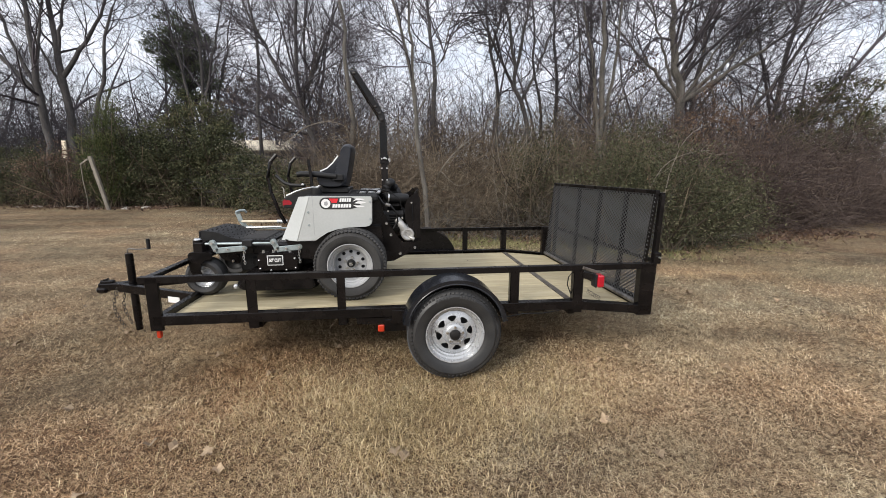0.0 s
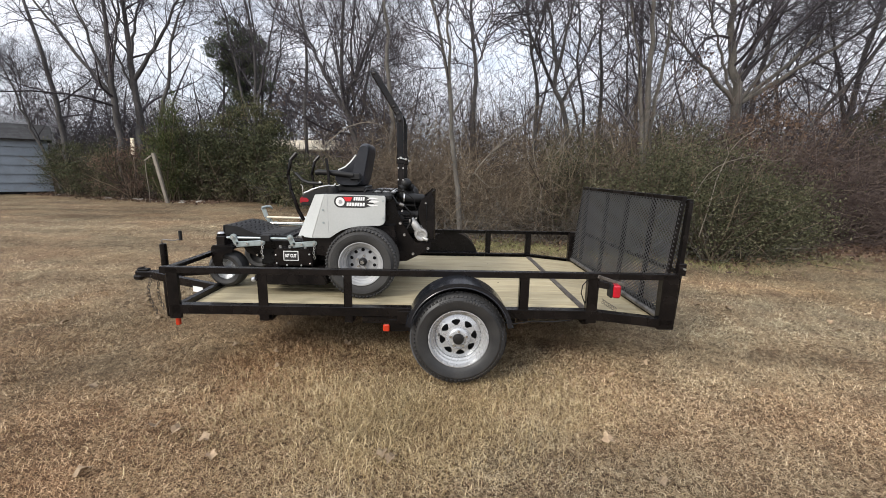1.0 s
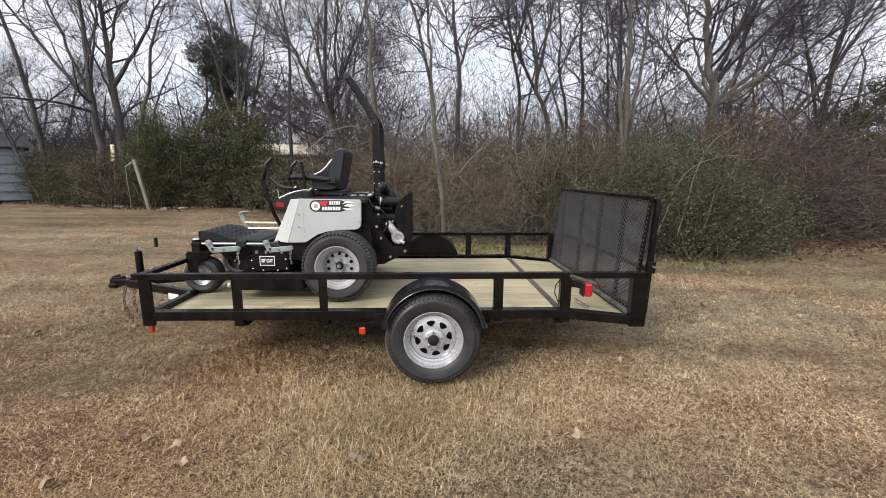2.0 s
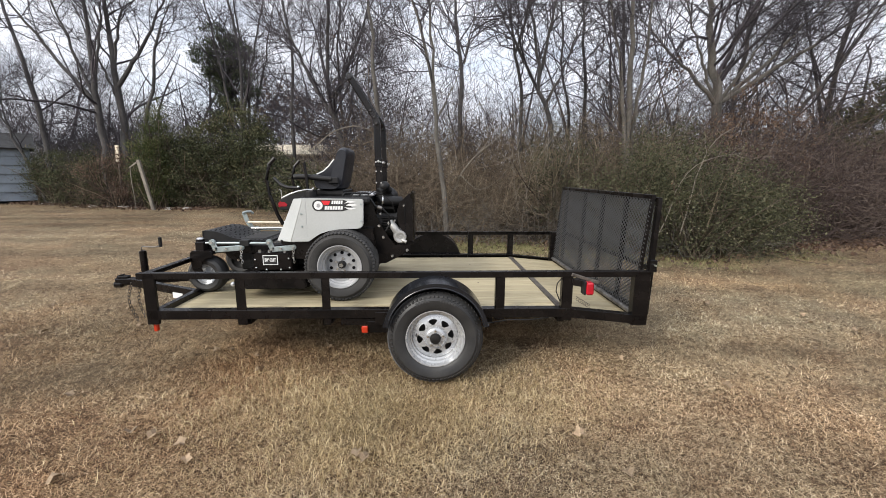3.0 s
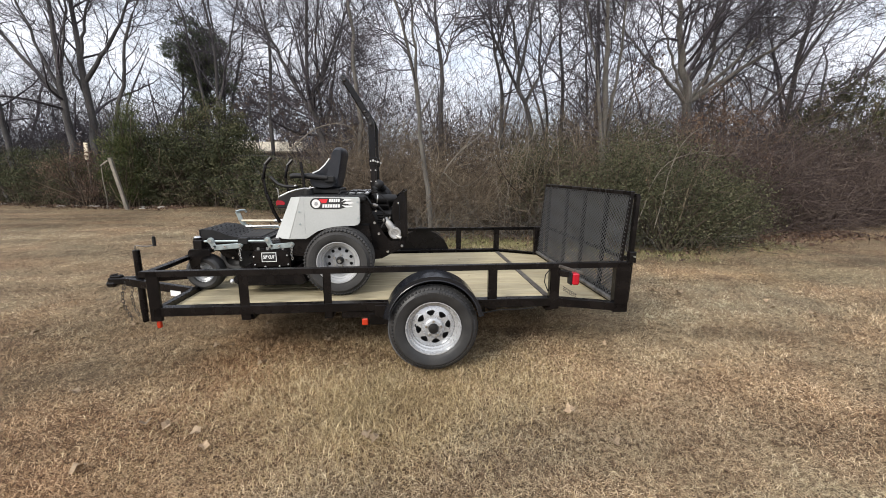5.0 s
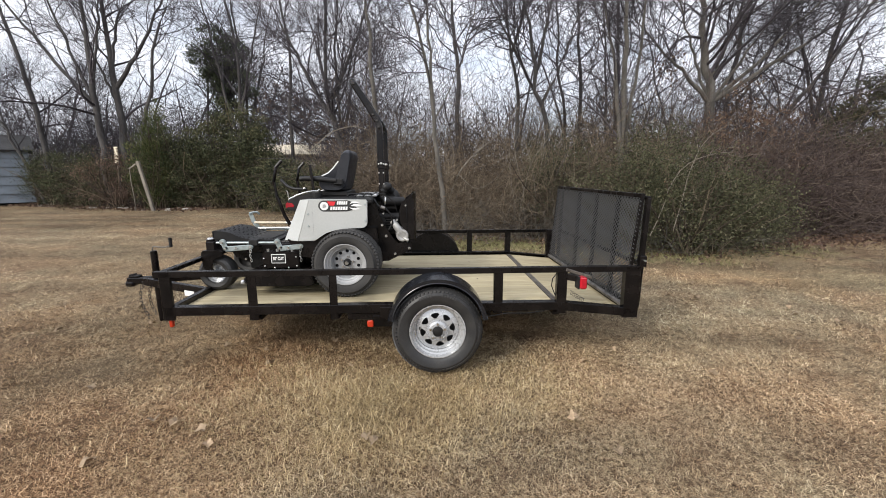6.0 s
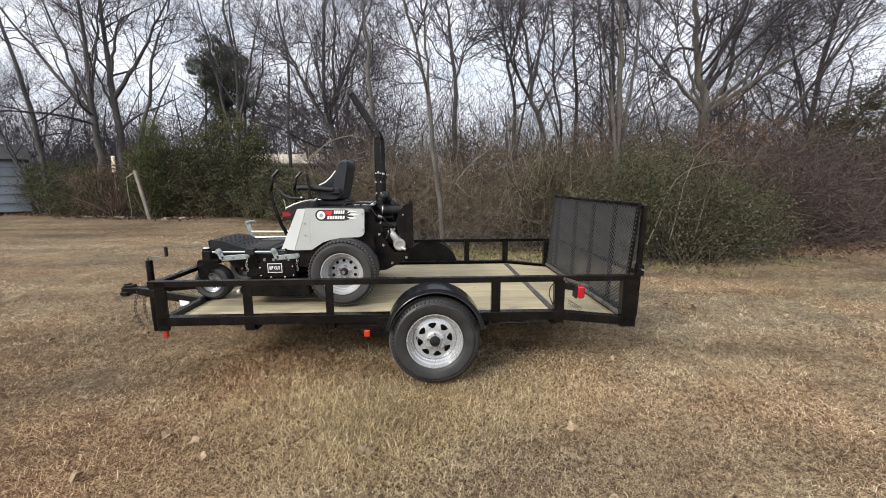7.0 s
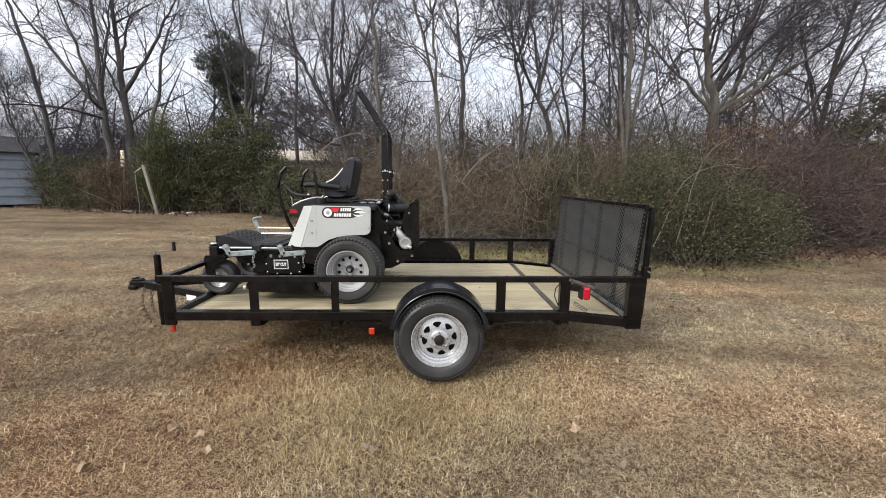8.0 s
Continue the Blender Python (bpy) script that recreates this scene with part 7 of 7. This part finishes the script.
def pine(name, at, height, masses, seed, label):
    """A ragged pine: a leaning trunk, boughs to each mass of needles, given as (dx, dy, z, radius), and the needles in tufts."""
    rng = np.random.default_rng(seed)
    base = np.array([at[0], at[1], 0.1])
    th = thing(name, tuple(base), label, "tree")
    l0 = grow(np.zeros((1, 3)), np.array([[0.0, 0, 1]]), np.array([height]), 12, 0.02, 0.05, rng)
    v, f = skin(l0, np.array([0.22]), np.array([0.05]), 9)
    s = data_ob("trunk", v, f, M_BARK, True)
    s.parent = th
    boughs, tufts = [], []
    for dx, dy, z, r in masses:
        m = int(66 * r)
        e = rng.normal(0, 1, (m, 3))
        e = e / np.linalg.norm(e, axis=1, keepdims=True) * (rng.uniform(0.2, 1.0, (m, 1)) ** 0.5) * [r, r, 0.72 * r] + [dx, dy, z]
        i = np.clip((e[:, 2] - 0.5 * r - 0.3) / height * 11, 0, 11).astype(int)
        p = l0[0, i]
        t = np.linspace(0, 1, 5)[None, :, None]
        boughs.append(p[:, None] * (1 - t) + e[:, None] * t + np.array([0, 0, -0.25]) * (t * (1 - t)) + rng.normal(0, 0.04, (m, 5, 3)))
        c = np.repeat(e, 50, 0)
        tufts.append(c + rng.normal(0, 1, c.shape) * np.repeat(rng.uniform(0.07, 0.2, m), 50)[:, None] * [1.2, 1.2, 0.6])
    boughs, c = np.concatenate(boughs), np.concatenate(tufts)
    k = len(boughs)
    v, f = skin(boughs, np.full(k, 0.022), np.full(k, 0.006), 4)
    s = data_ob("branching", v, f, M_TWIG)
    s.parent = th
    v, f = leaf_quads(c, rng, 0.15, 0.028, np.array([0, 0, 0.6]))
    s = data_ob("needles", v, f, M_PINE)
    s.parent = th


pine("pine_tree", (-7.75, 18.0), 8.0, [(0.05, 0, 7.7, 0.95), (-0.85, 0, 7.0, 0.65), (0.85, 0, 7.2, 0.65), (0.25, 0, 6.6, 0.75), (-0.55, 0, 6.2, 0.45), (0.9, 0, 6.1, 0.5), (1.25, 0, 5.4, 0.4), (0.0, 0, 5.6, 0.5), (0.1, 0, 4.9, 0.45), (-0.1, 0, 4.2, 0.5)], 90, "dark pine with a thick ragged crown above the bushes")


# ---- beyond the field: shed, leaning post, marker, a far cream wall, rubble ----
def shed():
    th = thing("shed", (-16.3, 16.9, 0.1), "pale blue-grey lap-sided shed with an old dark roof", "shed")
    x0, x1, y0, y1 = -24.0, -16.3, 16.9, 19.0
    part("wall", bx(bmesh.new(), (x0, y0 + 0.05, 0.30), (x1, y1, 2.7), 0.01), M_SIDING, th)
    part("skirt", bx(bmesh.new(), (x0 + 0.2, y0 + 0.3, 0.05), (x1 - 0.2, y1 - 0.3, 0.3), 0.0), M_ROOF, th, "dark block footing")
    n = 6
    h = 2.42 / n
    for k in range(n):
        z = 0.28 + k * h
        bm = bmesh.new()
        poly = [(y0 - 0.02, z), (y0 + 0.05, z), (y0 + 0.05, z + h + 0.012), (y0 + 0.036, z + h + 0.012)]
        a = [bm.verts.new((x0, y, zz)) for y, zz in poly]
        b = [bm.verts.new((x1 + 0.01, y, zz)) for y, zz in poly]
        bm.faces.new(a)
        bm.faces.new(b[::-1])
        for i in range(4):
            bm.faces.new((a[i], a[(i + 1) % 4], b[(i + 1) % 4], b[i]))
        part("siding_board", bm, M_SIDING, th)
    bm = bmesh.new()
    for ys, zs in (((y0 - 0.25, (y0 + y1) / 2), (2.62, 3.35)), ((y1 + 0.25, (y0 + y1) / 2), (2.62, 3.35))):
        bar(bm, ((x0 + x1) / 2, ys[0], zs[0]), ((x0 + x1) / 2, ys[1], zs[1]), x1 - x0 + 0.4, 0.06, 0.0)
    part("roof", bm, M_ROOF, th)
    bm = bmesh.new()
    a = [bm.verts.new((x1 - 0.02, y, z)) for y, z in ((y0 + 0.05, 2.68), (y1, 2.68), ((y0 + y1) / 2, 3.28))]
    b = [bm.verts.new((x1 - 0.08, v.co.y, v.co.z)) for v in a]
    bm.faces.new(a)
    bm.faces.new(b[::-1])
    for i in range(3):
        bm.faces.new((a[i], a[(i + 1) % 3], b[(i + 1) % 3], b[i]))
    part("gable", bm, M_SIDING, th)
    th.rotation_euler = (0, 0, radians(43))


shed()
load = thing("covered_load", (-17.2, 13.3, 0.1), "low rounded load under a black tarpaulin beside the shed", "tarpaulin")
bm = bx(bmesh.new(), (-19.4, 12.9, 0.05), (-16.55, 14.1, 0.80), 0.0)
bmesh.ops.subdivide_edges(bm, edges=list(bm.edges), cuts=5, use_grid_fill=True)
for v in bm.verts:
    q = (v.co - Vector((-17.97, 13.5, 0.3)))
    r = max(abs(q.x) / 1.43, abs(q.y) / 0.6)
    v.co.z -= 0.28 * max(0, r - 0.55) * (v.co.z > 0.3)
    v.co += Vector((0.03, 0.03, 0.03)) * noise.noise(v.co * 3)
part("tarpaulin", bm, M_MATTE, load)
post = thing("leaning_post", (-8.3, 12.8, 0.12), "weathered grey fence post leaning beside the cedar", "post")
part("shaft", bar(bmesh.new(), (-8.27, 12.8, 0.02), (-8.66, 12.82, 2.02), 0.115, 0.10, 0.012), M_POST, post)
part("brace", bar(bmesh.new(), (-8.70, 12.78, 1.93), (-8.98, 12.78, 1.74), 0.04, 0.05, 0.006), M_POST, post)
part("hanging_rod", tube(bmesh.new(), [(-8.96, 12.78, 1.76), (-8.97, 12.78, 1.2), (-8.93, 12.78, 0.6), (-8.95, 12.78, 0.16)], 0.013, 8), M_POST, post)
marker = thing("marker_post", (-10.8, 14.6, 0.1), "white marker post with faded brown bands in the brush", "post")
part("shaft", bar(bmesh.new(), (-10.70, 14.6, 2.0), (-10.66, 14.6, 2.66), 0.14, 0.06, 0.01), M_CREAM, marker)
for z in (2.12, 2.26):
    part("band", bar(bmesh.new(), (-10.685, 14.566, z), (-10.683, 14.566, z + 0.05), 0.145, 0.01, 0.0), M_DEADLEAF, marker)
barn = thing("far_barn", (-6.0, 24.0, 0.1), "long low cream building far behind the bushes", "building")
part("wall", bx(bmesh.new(), (-11.5, 24.0, 0.1), (-3.6, 27.0, 2.75), 0.02), M_CREAM, barn)
part("roof", bar(bmesh.new(), (-7.5, 23.7, 2.75), (-7.5, 25.6, 3.45), 8.3, 0.12, 0.01), M_CREAM, barn, "pale cream metal roof")
rng_r = random.Random(8)
part("stake", bar(bmesh.new(), (-10.72, 14.62, 0.1), (-10.69, 14.62, 1.9), 0.05, 0.05, 0.004), M_POST, marker)
for k in range(60):
    x = rng_r.uniform(-16.0, -7.5) if k < 25 else rng_r.gauss(-10.2, 1.1)
    y = float(edge_y(x)) - rng_r.uniform(0.0, 0.9 if k < 25 else 0.5)
    s = rng_r.uniform(0.04, 0.13)
    bm = bmesh.new()
    bmesh.ops.create_icosphere(bm, subdivisions=2, radius=s)
    for v in bm.verts:
        v.co *= 1 + 0.3 * noise.noise(v.co * 9 + Vector((k, 0, 0)))
        v.co.z *= 0.35
        v.co.x *= 1.5
    ob = mesh_ob("rubble_stone", bm, M_STONE)
    ob.location = (x, y, float(ground_z(x, y)) + s * 0.2)
    tagged(ob, "pale broken stone lying at the field's edge", "stone", "rubble along the field's edge")

# withered leaves blown against the foot of the brush
rng_b = np.random.default_rng(77)
lx = np.concatenate([rng_b.uniform(-17, -6.5, 5200), rng_b.uniform(-2, 13, 5200)])
ly = edge_y(lx) + rng_b.normal(0.0, 0.45, len(lx)) - 0.1
leaf_cloud("leaf_litter", np.stack([lx, ly, ground_z(lx, ly) + rng_b.uniform(0.012, 0.05, len(lx))], -1), rng_b, M_DEADLEAF, 0.085, 0.05, "withered brown leaves drifted along the foot of the brush")

# fallen leaves on the lawn
rng_l = random.Random(12)
for k in range(54):
    x, y = (rng_l.uniform(-2.5, 6.5), rng_l.uniform(-1.15, 2.2))
    if k < 10:
        x, y = [(1.71, -0.93), (1.46, -0.03), (0.57, 0.9), (0.3, 0.39), (0.82, -0.95), (0.52, -0.75), (-0.34, -0.28), (1.23, 0.47), (0.69, 0.27), (3.64, 0.13)][k]
    bm = bmesh.new()
    s = rng_l.uniform(0.018, 0.032)
    rim = []
    for i in range(14):
        a = 2 * math.pi * i / 14
        r = s * (1.0 + 0.38 * math.cos(5 * a) * (1 if i % 2 else 0.5))
        rim.append(bm.verts.new((r * 1.3 * math.cos(a), r * math.sin(a), 0.5 * s * math.sin(2 * a + k) + rng_l.uniform(-0.003, 0.003))))
    c = bm.verts.new((0, 0, -0.2 * s))
    for i in range(14):
        bm.faces.new((c, rim[i], rim[(i + 1) % 14]))
    ext = bmesh.ops.extrude_face_region(bm, geom=list(bm.faces))
    for g in ext["geom"]:
        if isinstance(g, bmesh.types.BMVert):
            g.co.z += 0.0012
    ob = mesh_ob("fallen_leaf", bm, M_LEAF)
    ob.location = (x, y, float(ground_z(x, y)) + rng_l.uniform(0.03, 0.05))
    ob.rotation_euler = (rng_l.uniform(-0.4, 0.4), rng_l.uniform(-0.4, 0.4), rng_l.uniform(0, 6.3))
    tagged(ob, "curled dry tan leaf lying on the grass", "leaf", "fallen leaves on the lawn")
